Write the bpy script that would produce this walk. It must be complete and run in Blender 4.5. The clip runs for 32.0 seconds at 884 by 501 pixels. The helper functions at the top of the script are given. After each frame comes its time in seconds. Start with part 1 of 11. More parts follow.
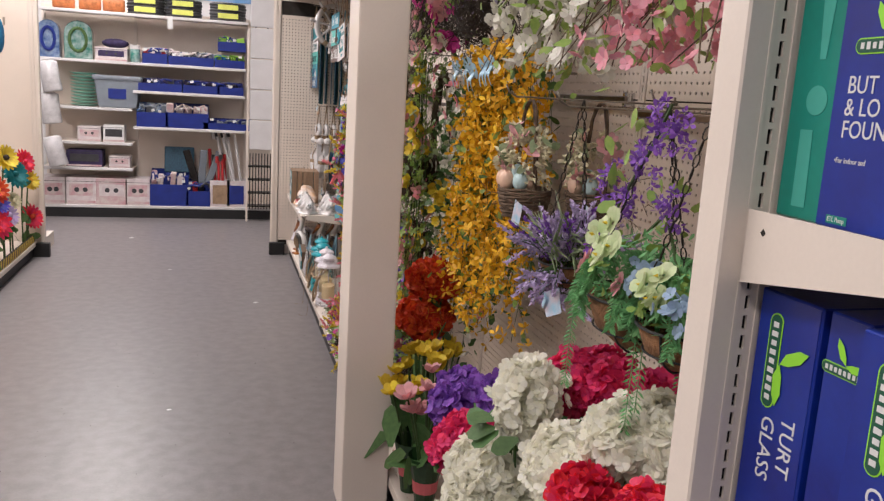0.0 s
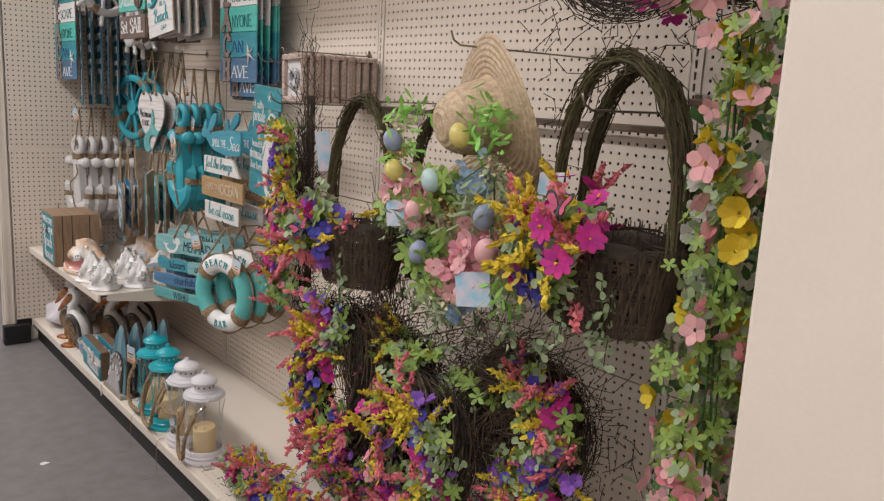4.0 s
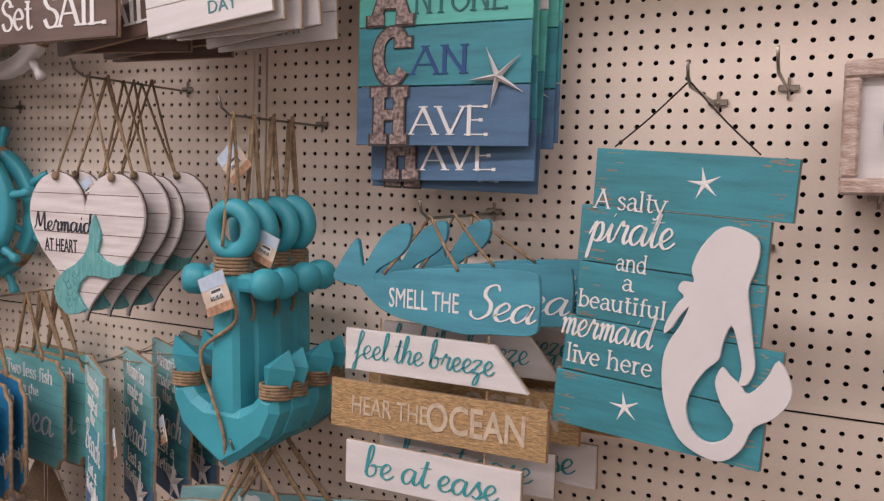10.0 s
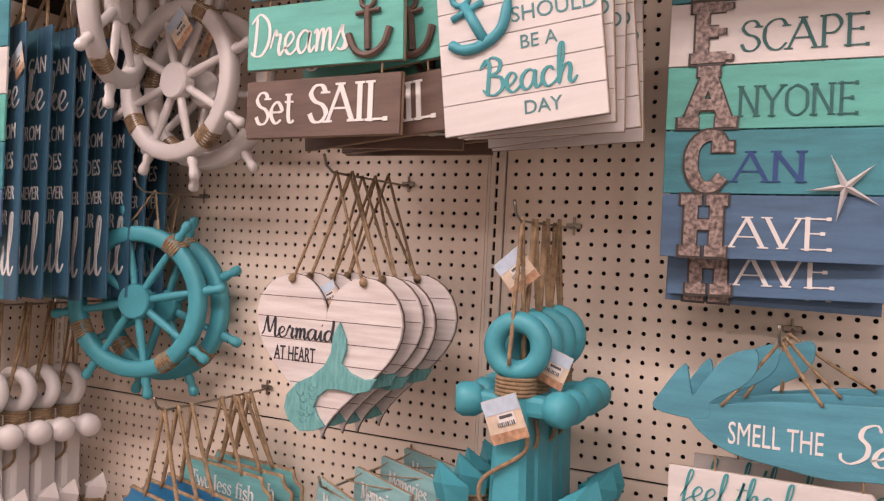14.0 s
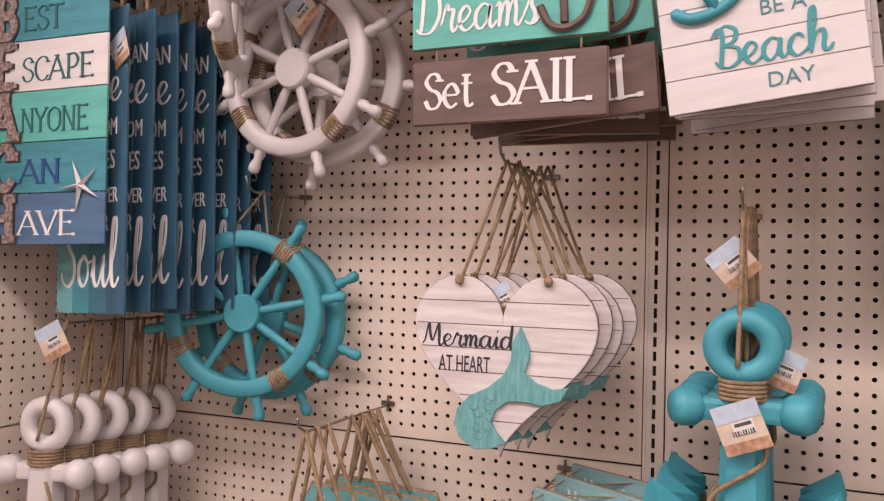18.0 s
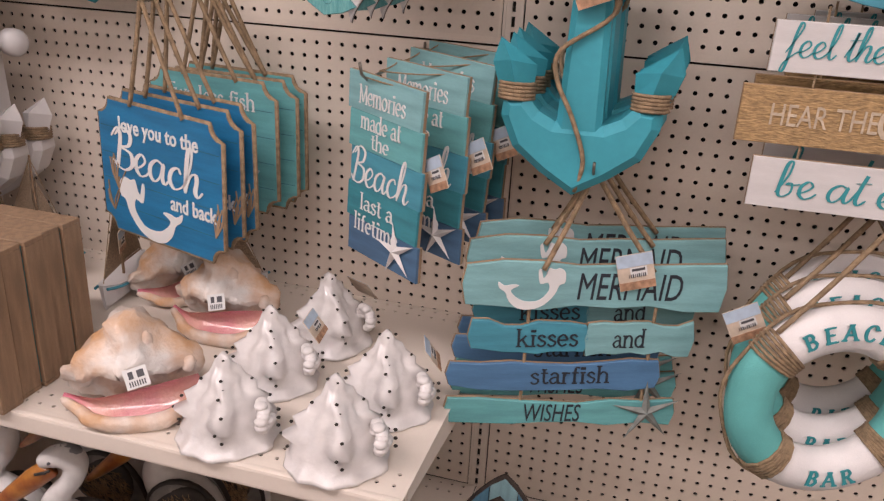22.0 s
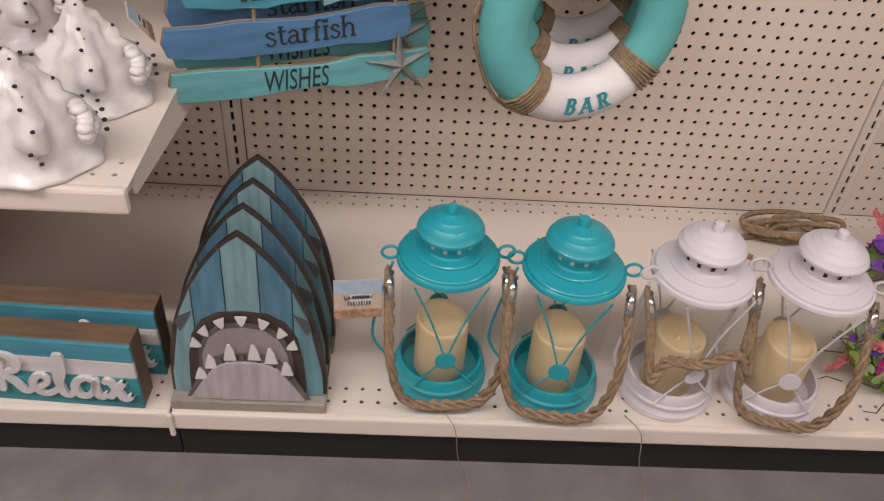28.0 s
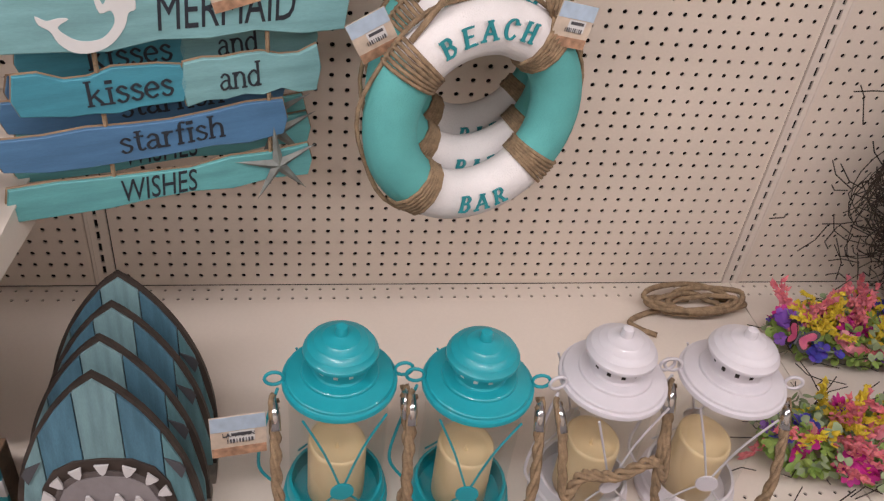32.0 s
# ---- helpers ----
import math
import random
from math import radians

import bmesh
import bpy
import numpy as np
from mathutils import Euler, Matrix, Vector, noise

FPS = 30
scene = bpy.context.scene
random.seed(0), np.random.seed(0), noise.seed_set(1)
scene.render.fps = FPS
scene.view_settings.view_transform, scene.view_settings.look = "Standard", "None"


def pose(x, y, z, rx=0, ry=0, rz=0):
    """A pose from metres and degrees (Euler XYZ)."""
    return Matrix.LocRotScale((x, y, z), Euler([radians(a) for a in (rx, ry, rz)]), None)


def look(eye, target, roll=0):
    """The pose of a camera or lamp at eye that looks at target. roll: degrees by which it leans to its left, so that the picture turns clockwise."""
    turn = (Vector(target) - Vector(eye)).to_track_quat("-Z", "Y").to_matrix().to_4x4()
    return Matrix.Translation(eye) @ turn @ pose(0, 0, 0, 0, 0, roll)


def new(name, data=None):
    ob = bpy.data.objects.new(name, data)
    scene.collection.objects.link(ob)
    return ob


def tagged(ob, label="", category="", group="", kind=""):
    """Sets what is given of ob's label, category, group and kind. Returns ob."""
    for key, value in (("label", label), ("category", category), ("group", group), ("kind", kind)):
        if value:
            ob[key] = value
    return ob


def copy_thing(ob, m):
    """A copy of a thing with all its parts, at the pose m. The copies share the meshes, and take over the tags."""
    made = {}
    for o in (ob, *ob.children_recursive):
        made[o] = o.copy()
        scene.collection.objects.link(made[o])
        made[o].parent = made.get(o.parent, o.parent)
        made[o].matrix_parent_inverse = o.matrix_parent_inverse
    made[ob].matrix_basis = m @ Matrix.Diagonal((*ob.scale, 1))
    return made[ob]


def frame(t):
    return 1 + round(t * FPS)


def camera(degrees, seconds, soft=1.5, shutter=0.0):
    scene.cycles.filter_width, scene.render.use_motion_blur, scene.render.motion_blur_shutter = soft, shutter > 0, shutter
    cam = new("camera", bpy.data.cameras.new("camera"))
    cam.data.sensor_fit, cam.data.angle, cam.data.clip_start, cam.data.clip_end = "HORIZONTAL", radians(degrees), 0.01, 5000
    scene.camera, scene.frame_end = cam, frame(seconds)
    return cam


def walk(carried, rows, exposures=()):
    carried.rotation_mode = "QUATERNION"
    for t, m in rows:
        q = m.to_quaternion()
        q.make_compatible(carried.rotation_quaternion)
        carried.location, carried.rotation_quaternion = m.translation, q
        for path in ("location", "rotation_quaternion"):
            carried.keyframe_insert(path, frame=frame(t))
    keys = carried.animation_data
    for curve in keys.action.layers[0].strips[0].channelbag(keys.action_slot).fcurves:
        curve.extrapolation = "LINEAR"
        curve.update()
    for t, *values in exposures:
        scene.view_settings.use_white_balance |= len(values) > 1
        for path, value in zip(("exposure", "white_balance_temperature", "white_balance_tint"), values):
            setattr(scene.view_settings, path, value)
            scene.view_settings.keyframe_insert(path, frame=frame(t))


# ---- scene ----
# ---- camera and walk ----
cam = camera(57.6, 32.0, soft=1.3)
PATH = [
    (0.0, (-1.143, -5.725, 1.433), (-0.607, -3.836, 1.053), 3.40),
    (0.5, (-1.212, -5.487, 1.464), (-0.502, -3.642, 1.160), 2.11),
    (1.0, (-1.297, -5.232, 1.462), (-0.439, -3.449, 1.172), 1.32),
    (1.5, (-1.400, -4.934, 1.458), (-0.386, -3.238, 1.152), 0.43),
    (2.0, (-1.471, -4.653, 1.462), (-0.378, -3.005, 1.161), 0.73),
    (2.5, (-1.493, -4.341, 1.461), (-0.329, -2.752, 1.119), 0.39),
    (4.5, (-1.602, -3.233, 1.411), (-0.327, -1.755, 0.977), 3.59),
    (5.0, (-1.611, -2.961, 1.387), (-0.317, -1.541, 0.835), 3.69),
    (5.5, (-1.588, -2.672, 1.371), (-0.275, -1.280, 0.787), 3.88),
    (6.0, (-1.558, -2.403, 1.361), (-0.237, -1.028, 0.759), 4.01),
    (6.5, (-1.554, -2.148, 1.377), (-0.180, -0.815, 0.799), 3.23),
    (7.0, (-1.534, -1.939, 1.358), (-0.091, -0.674, 0.792), 3.14),
    (7.5, (-1.480, -1.721, 1.355), (0.045, -0.518, 0.876), 3.54),
    (8.0, (-1.442, -1.557, 1.369), (0.173, -0.444, 0.977), 3.76),
    (8.5, (-1.415, -1.404, 1.391), (0.294, -0.413, 1.078), 1.92),
    (9.0, (-1.411, -1.294, 1.383), (0.327, -0.348, 1.092), 1.83),
    (9.5, (-1.361, -1.171, 1.384), (0.410, -0.269, 1.161), 1.78),
    (10.0, (-1.326, -1.081, 1.390), (0.462, -0.200, 1.226), 1.83),
    (10.5, (-1.335, -0.987, 1.412), (0.471, -0.134, 1.321), 1.86),
    (11.0, (-1.372, -0.922, 1.424), (0.464, -0.129, 1.364), 1.55),
    (11.5, (-1.396, -0.875, 1.411), (0.446, -0.097, 1.377), 2.05),
    (12.0, (-1.410, -0.835, 1.409), (0.426, -0.043, 1.397), 2.10),
    (12.5, (-1.428, -0.794, 1.407), (0.395, 0.027, 1.403), 2.17),
    (13.0, (-1.431, -0.739, 1.407), (0.378, 0.114, 1.391), 2.41),
    (13.5, (-1.422, -0.689, 1.425), (0.365, 0.208, 1.399), 2.39),
    (14.0, (-1.416, -0.608, 1.436), (0.367, 0.297, 1.447), 2.83),
    (14.5, (-1.407, -0.528, 1.454), (0.373, 0.381, 1.528), 2.83),
    (15.0, (-1.386, -0.473, 1.466), (0.381, 0.461, 1.556), 2.39),
    (15.5, (-1.378, -0.445, 1.468), (0.359, 0.538, 1.602), 2.17),
    (17.5, (-1.450, -0.249, 1.411), (0.359, 0.593, 1.559), 2.59),
    (18.0, (-1.454, -0.225, 1.397), (0.376, 0.580, 1.446), 1.43),
    (18.5, (-1.446, -0.207, 1.372), (0.401, 0.553, 1.276), 0.98),
    (19.0, (-1.429, -0.211, 1.345), (0.426, 0.496, 1.099), 1.08),
    (19.5, (-1.431, -0.218, 1.317), (0.418, 0.437, 0.925), 1.60),
    (20.0, (-1.434, -0.230, 1.282), (0.400, 0.388, 0.776), 2.61),
    (20.5, (-1.433, -0.240, 1.266), (0.381, 0.342, 0.658), 3.54),
    (21.0, (-1.423, -0.254, 1.259), (0.372, 0.292, 0.566), 3.71),
    (21.5, (-1.418, -0.268, 1.251), (0.373, 0.249, 0.527), 3.48),
    (22.0, (-1.410, -0.277, 1.250), (0.380, 0.208, 0.501), 3.06),
    (22.5, (-1.403, -0.294, 1.252), (0.387, 0.168, 0.488), 2.10),
    (23.0, (-1.408, -0.299, 1.255), (0.384, 0.148, 0.488), 1.77),
    (23.5, (-1.414, -0.297, 1.258), (0.379, 0.153, 0.494), 1.60),
    (24.0, (-1.440, -0.235, 1.253), (0.350, 0.180, 0.485), 2.50),
    (24.5, (-1.452, -0.162, 1.218), (0.286, 0.205, 0.305), 4.80),
    (25.0, (-1.432, -0.153, 1.176), (0.200, 0.175, 0.067), 6.20),
    (25.5, (-1.406, -0.164, 1.148), (0.161, 0.124, -0.061), 6.30),
    (26.0, (-1.394, -0.185, 1.138), (0.165, -0.015, -0.103), 6.40),
    (26.5, (-1.392, -0.204, 1.124), (0.158, -0.172, -0.140), 7.20),
    (28.5, (-1.310, -0.377, 1.083), (0.217, -0.529, -0.199), 4.00),
    (29.0, (-1.302, -0.405, 1.098), (0.211, -0.659, -0.184), 4.20),
    (29.5, (-1.297, -0.423, 1.102), (0.207, -0.730, -0.179), 4.20),
    (30.0, (-1.300, -0.433, 1.096), (0.206, -0.755, -0.180), 4.00),
    (30.5, (-1.285, -0.429, 1.089), (0.205, -0.758, -0.203), 4.40),
    (31.0, (-1.274, -0.411, 1.077), (0.230, -0.754, -0.196), 5.40),
    (31.5, (-1.242, -0.390, 1.082), (0.265, -0.734, -0.187), 6.80),
    (32.0, (-1.186, -0.352, 1.110), (0.382, -0.689, -0.085), 7.40),
]
EXPOSURES = [(0.0, 0.22, 6200, 6), (1.0, 0.25, 6150, 5), (2.5, 0.18, 6050, 0), (4.5, -0.1, 6150, 0), (5.0, 0.38, 6200, 0), (6.3, 0.38, 6150, 0), (7.0, 0.28, 6050, 1), (8.0, 0.0, 5950, 4), (10.0, -0.1, 6350, 12), (12.0, 0.1, 6800, 20), (14.0, 0.17, 7150, 21), (15.5, 0.15, 7000, 21), (17.5, 0.15, 6900, 21), (19.0, 0.1, 6800, 19), (20.5, -0.02, 6600, 17), (23.0, -0.05, 6500, 12), (26.0, 0.0, 6500, 12), (28.5, -0.12, 6350, 8), (30.0, 0.0, 6300, 8), (32.0, -0.04, 6250, 8)]
walk(cam, [(t, look(eye, target, roll)) for t, eye, target, roll in PATH], EXPOSURES)

# ---- light ----
world = bpy.data.worlds.new("store_air")
world.use_nodes = True
world.node_tree.nodes["Background"].inputs[0].default_value = (0.9, 0.95, 1.0, 1)
world.node_tree.nodes["Background"].inputs[1].default_value = 0.02
scene.world = world
scene.view_settings.exposure = 0.0


def strip_lamp(x, y, length, watts):
    lamp = bpy.data.lights.new("tube_light", "AREA")
    lamp.shape, lamp.size, lamp.size_y, lamp.energy = "RECTANGLE", 0.32, length, watts
    lamp.color = (1.0, 0.88, 0.865)
    ob = new("tube_light", lamp)
    ob.matrix_world = pose(x, y, 3.5)
    return tagged(ob, "long white fluorescent tube light under the ceiling", "light")


for lx, ly, length, watts in ((-2.3, 2.0, 6.2, 205), (-2.3, -4.6, 6.2, 118), (-5.2, -1.6, 12.5, 220), (1.6, -1.6, 12.5, 120)):
    strip_lamp(lx, ly, length, watts)

# ---- materials ----


def mat(name, color, rough=0.5, metal=0.0, var=0.12, scale=14.0, bump=0.15, fine=90.0, second=None, coat=0.0,
        trans=0.0, random=0.0, stretch=(1, 1, 1), sheen=0.0, thin=0.0):
    m = bpy.data.materials.new(name)
    m.use_nodes = True
    nt = m.node_tree
    b = nt.nodes["Principled BSDF"]
    b.inputs["Roughness"].default_value, b.inputs["Metallic"].default_value = rough, metal
    b.inputs["Coat Weight"].default_value = coat
    b.inputs["Transmission Weight"].default_value = trans
    co = nt.nodes.new("ShaderNodeTexCoord")
    mp = nt.nodes.new("ShaderNodeMapping")
    mp.inputs["Scale"].default_value = stretch
    nt.links.new(co.outputs["Object"], mp.inputs[0])
    n1 = nt.nodes.new("ShaderNodeTexNoise")
    n1.inputs["Scale"].default_value, n1.inputs["Detail"].default_value = scale, 6
    n2 = nt.nodes.new("ShaderNodeTexNoise")
    n2.inputs["Scale"].default_value, n2.inputs["Detail"].default_value = fine, 4
    nt.links.new(mp.outputs[0], n1.inputs[0])
    nt.links.new(mp.outputs[0], n2.inputs[0])
    c2 = second or tuple(c * (1 - var * 2) for c in color)
    ramp = nt.nodes.new("ShaderNodeValToRGB")
    ramp.color_ramp.elements[0].position, ramp.color_ramp.elements[1].position = 0.35, 0.65
    ramp.color_ramp.elements[0].color = (*c2, 1)
    ramp.color_ramp.elements[1].color = (*color, 1)
    nt.links.new(n1.outputs["Fac"], ramp.inputs[0])
    mix = nt.nodes.new("ShaderNodeMix")
    mix.data_type, mix.blend_type = "RGBA", "MULTIPLY"
    mix.inputs[0].default_value = min(1.0, var * 2.2)
    nt.links.new(ramp.outputs[0], mix.inputs[6])
    nt.links.new(n2.outputs["Fac"], mix.inputs[7])
    out = mix.outputs[2]
    g = nt.nodes.new("ShaderNodeBrightContrast")
    g.inputs[1].default_value = 0.0
    nt.links.new(out, g.inputs[0])
    out = g.outputs[0]
    if random:
        hs = nt.nodes.new("ShaderNodeHueSaturation")
        gi = nt.nodes.new("ShaderNodeNewGeometry")
        mr = nt.nodes.new("ShaderNodeMapRange")
        mr.inputs["To Min"].default_value, mr.inputs["To Max"].default_value = 1 - random, 1 + random
        nt.links.new(gi.outputs["Random Per Island"], mr.inputs[0])
        nt.links.new(mr.outputs[0], hs.inputs["Value"])
        mh = nt.nodes.new("ShaderNodeMapRange")
        mh.inputs["To Min"].default_value, mh.inputs["To Max"].default_value = 0.5 - random * 0.06, 0.5 + random * 0.06
        nt.links.new(gi.outputs["Random Per Island"], mh.inputs[0])
        nt.links.new(mh.outputs[0], hs.inputs["Hue"])
        nt.links.new(out, hs.inputs["Color"])
        out = hs.outputs[0]
    nt.links.new(out, b.inputs["Base Color"])
    if bump:
        bp = nt.nodes.new("ShaderNodeBump")
        bp.inputs["Strength"].default_value, bp.inputs["Distance"].default_value = bump, 0.004
        nt.links.new(n2.outputs["Fac"], bp.inputs["Height"])
        nt.links.new(bp.outputs[0], b.inputs["Normal"])
    if thin:
        tr = nt.nodes.new("ShaderNodeBsdfTranslucent")
        nt.links.new(out, tr.inputs[0])
        ms = nt.nodes.new("ShaderNodeMixShader")
        ms.inputs[0].default_value = thin
        nt.links.new(b.outputs[0], ms.inputs[1])
        nt.links.new(tr.outputs[0], ms.inputs[2])
        nt.links.new(ms.outputs[0], nt.nodes["Material Output"].inputs[0])
    return m


CREAM = mat("cream_enamel", (0.74, 0.66, 0.58), 0.42, var=0.03, scale=3, bump=0.03, fine=160)
PEG = mat("pegboard_paint", (0.77, 0.675, 0.58), 0.5, var=0.04, scale=2.2, bump=0.06, fine=220)
# near-black that stands for shade inside holes and slots; also colours the floor grit
DARK = mat("hole_shade_and_grit", (0.035, 0.028, 0.022), 0.9, var=0.2)
KICK = mat("black_kick", (0.012, 0.012, 0.013), 0.55, var=0.2, scale=6)
FLOOR = mat("grey_floor", (0.225, 0.206, 0.206), 0.37, var=0.1, scale=16, bump=0.07, fine=120)
CEIL = mat("ceiling_white", (0.75, 0.75, 0.73), 0.8, var=0.04)
STOREWALL = mat("store_wall", (0.7, 0.69, 0.68), 0.7, var=0.04, scale=1)
STEEL = mat("zinc_wire", (0.42, 0.38, 0.33), 0.32, metal=1.0, var=0.15, bump=0.02)
DKSTEEL = mat("dark_rail", (0.06, 0.055, 0.05), 0.4, metal=0.8, var=0.2)
CHROME = mat("chrome", (0.75, 0.75, 0.76), 0.15, metal=1.0, var=0.05, bump=0)
TEAL = mat("teal_paint", (0.045, 0.34, 0.42), 0.52, var=0.07, scale=9, bump=0.05)
TEALW = mat("teal_wood", (0.045, 0.28, 0.34), 0.6, var=0.14, scale=5, bump=0.15, stretch=(2, 14, 8))
TEALM = mat("mid_teal_wood", (0.07, 0.32, 0.42), 0.6, var=0.12, scale=5, bump=0.15, stretch=(2, 14, 8))
TEALD = mat("deep_teal_wood", (0.035, 0.17, 0.235), 0.6, var=0.16, scale=5, bump=0.15, stretch=(2, 14, 8))
AQUA = mat("aqua_wood", (0.15, 0.45, 0.46), 0.6, var=0.12, scale=5, bump=0.15, stretch=(2, 14, 8))
MINT = mat("mint_wood", (0.10, 0.46, 0.40), 0.6, var=0.1, scale=5, bump=0.12, stretch=(2, 14, 8))
PALEAQ = mat("pale_aqua_wood", (0.25, 0.50, 0.52), 0.6, var=0.12, scale=5, bump=0.12, stretch=(2, 14, 8))
DENIM = mat("denim_wood", (0.075, 0.165, 0.29), 0.6, var=0.12, scale=5, bump=0.12, stretch=(2, 14, 8))
BLUEW = mat("blue_wood", (0.015, 0.20, 0.42), 0.55, var=0.14, scale=5, bump=0.12, stretch=(2, 14, 8))
STEELB = mat("steel_blue_wood", (0.09, 0.22, 0.40), 0.6, var=0.12, scale=5, bump=0.12, stretch=(2, 14, 8))
NAVY = mat("navy_wood", (0.03, 0.12, 0.2), 0.55, var=0.18, scale=5, bump=0.12, stretch=(14, 2, 8))
WHITEW = mat("white_wood", (0.64, 0.62, 0.61), 0.6, var=0.05, scale=5, bump=0.12, stretch=(2, 14, 8))
WASHW = mat("whitewashed_wood", (0.7, 0.67, 0.655), 0.65, var=0.1, scale=4, bump=0.2, second=(0.56, 0.51, 0.5), stretch=(2, 22, 8))
WHITEP = mat("white_paint", (0.62, 0.6, 0.595), 0.42, var=0.03, scale=8, bump=0.05)
CERAMIC = mat("white_ceramic", (0.70, 0.67, 0.655), 0.3, var=0.05, scale=30, bump=0.3, fine=60, coat=0.25)
BROWNW = mat("brown_wood", (0.15, 0.095, 0.075), 0.6, var=0.16, scale=5, bump=0.2, stretch=(2, 14, 8))
TANW = mat("tan_wood", (0.33, 0.21, 0.125), 0.62, var=0.14, scale=6, bump=0.2, stretch=(14, 2, 14))
EDGEW = mat("raw_wood_edge", (0.42, 0.28, 0.17), 0.7, var=0.16, scale=12, bump=0.2)
WICKER = mat("woven_straw", (0.56, 0.36, 0.165), 0.7, var=0.2, scale=120, bump=0.6, fine=240, stretch=(0.6, 2, 1))
ROPE = mat("jute_rope", (0.46, 0.32, 0.19), 0.85, var=0.2, scale=90, bump=0.8, fine=420)
TWIG = mat("dark_twig", (0.07, 0.049, 0.034), 0.85, var=0.25, scale=40, bump=0.5, random=0.35)
MOSSY = mat("mossy_vine", (0.115, 0.08, 0.045), 0.95, var=0.3, scale=30, bump=0.8, second=(0.085, 0.082, 0.03), random=0.35)
TWIGB = mat("basket_twig", (0.115, 0.075, 0.048), 0.85, var=0.25, scale=40, bump=0.5, random=0.35)
TWIGL = mat("brown_twig", (0.2, 0.13, 0.08), 0.85, var=0.25, scale=40, bump=0.5, random=0.35)
TXTW = mat("white_lettering", (0.7, 0.7, 0.69), 0.6, var=0.03, bump=0)
TXTP = mat("pale_straw_lettering", (0.66, 0.54, 0.40), 0.7, var=0.15, scale=60, bump=0.2)
TXTT = mat("teal_lettering", (0.03, 0.28, 0.31), 0.6, var=0.04, bump=0)
TXTK = mat("dark_lettering", (0.02, 0.025, 0.035), 0.6, var=0.04, bump=0)
TXTN = mat("navy_lettering", (0.012, 0.055, 0.20), 0.6, var=0.04, bump=0)
TXTD = mat("deep_green_lettering", (0.012, 0.11, 0.11), 0.6, var=0.04, bump=0)
TAGS = mat("tag_sand_print", (0.62, 0.36, 0.22), 0.6, var=0.2, scale=90, bump=0)
TXTG = mat("teal_grey_lettering", (0.06, 0.22, 0.24), 0.6, var=0.04, bump=0)
MOSAIC = mat("mottled_mosaic", (0.42, 0.33, 0.30), 0.35, var=0.2, scale=170, bump=0.4, second=(0.1, 0.07, 0.065))
TAGP = mat("tag_paper", (0.70, 0.58, 0.46), 0.6, var=0.1, scale=60, bump=0)
TAGB = mat("tag_blue", (0.50, 0.62, 0.75), 0.6, var=0.08, scale=60, bump=0)
INK = mat("tag_ink", (0.08, 0.08, 0.09), 0.6, var=0.05, bump=0)
WAX = mat("ivory_wax", (0.80, 0.62, 0.36), 0.45, var=0.03, scale=6, bump=0.04)
GLASS = bpy.data.materials.new("clear_glass")
GLASS.use_nodes = True
_g = GLASS.node_tree
_gl, _tr, _mx = _g.nodes.new("ShaderNodeBsdfGlossy"), _g.nodes.new("ShaderNodeBsdfTransparent"), _g.nodes.new("ShaderNodeMixShader")
_gl.inputs["Roughness"].default_value = 0.05
_tr.inputs[0].default_value = (0.97, 0.98, 0.975, 1)
_mx.inputs[0].default_value = 0.07
_g.links.new(_tr.outputs[0], _mx.inputs[1])
_g.links.new(_gl.outputs[0], _mx.inputs[2])
_g.links.new(_mx.outputs[0], _g.nodes["Material Output"].inputs[0])

# ---- building tools ----
FACE = Matrix(((0, 0, -1, 0), (-1, 0, 0, 0), (0, 1, 0, 0), (0, 0, 0, 1)))  # x right, y up, z out of the wall


def wallpose(y, z, out, turn=0, roll=0, tip=0):
    """A pose on the pegboard: place along it, height, distance out; turn about the upright, roll in its own plane."""
    return Matrix.Translation((-out, y, z)) @ FACE @ pose(0, 0, 0, tip, turn, 0) @ pose(0, 0, 0, 0, 0, roll)


def thing(name, m, label, category, group="", kind=""):
    e = new(name)
    e.empty_display_size = 0.05
    e.matrix_basis = m
    return tagged(e, label, category, group, kind)


def mesh_of(name, bm, material, smooth=False):
    me = bpy.data.meshes.new(name)
    bmesh.ops.recalc_face_normals(bm, faces=bm.faces)
    bm.to_mesh(me)
    bm.free()
    me.materials.append(material)
    if smooth:
        me.polygons.foreach_set("use_smooth", [True] * len(me.polygons))
    return me


def part(name, bm, material, parent=None, label="", smooth=False, m=None):
    data = bm if isinstance(bm, bpy.types.Mesh) else mesh_of(name, bm, material, smooth)
    ob = new(name, data)
    if parent is not None:
        ob.parent = parent
    if m is not None:
        ob.matrix_basis = m
    return tagged(ob, label)


def solid(name, bm, material, label, category="", kind="", group="", smooth=False, m=None):
    return tagged(part(name, bm, material, None, label, smooth, m), label, category, group, kind)


def grid_mesh(name, v, f, material, smooth=False):
    me = bpy.data.meshes.new(name)
    me.from_pydata(v, [], f)
    me.materials.append(material)
    if smooth:
        me.polygons.foreach_set("use_smooth", [True] * len(me.polygons))
    me.update()
    return me


def B():
    return bmesh.new()


def box(bm, size, at=(0, 0, 0), bevel=0.0, m=None, seg=1):
    mm = Matrix.Translation(at) @ (m or Matrix()) @ Matrix.Diagonal((*size, 1))
    r = bmesh.ops.create_cube(bm, size=1, matrix=mm)
    if bevel:
        es = list({e for v in r["verts"] for e in v.link_edges})
        bmesh.ops.bevel(bm, geom=es, offset=bevel, segments=seg, affect="EDGES", profile=0.6)
    return bm


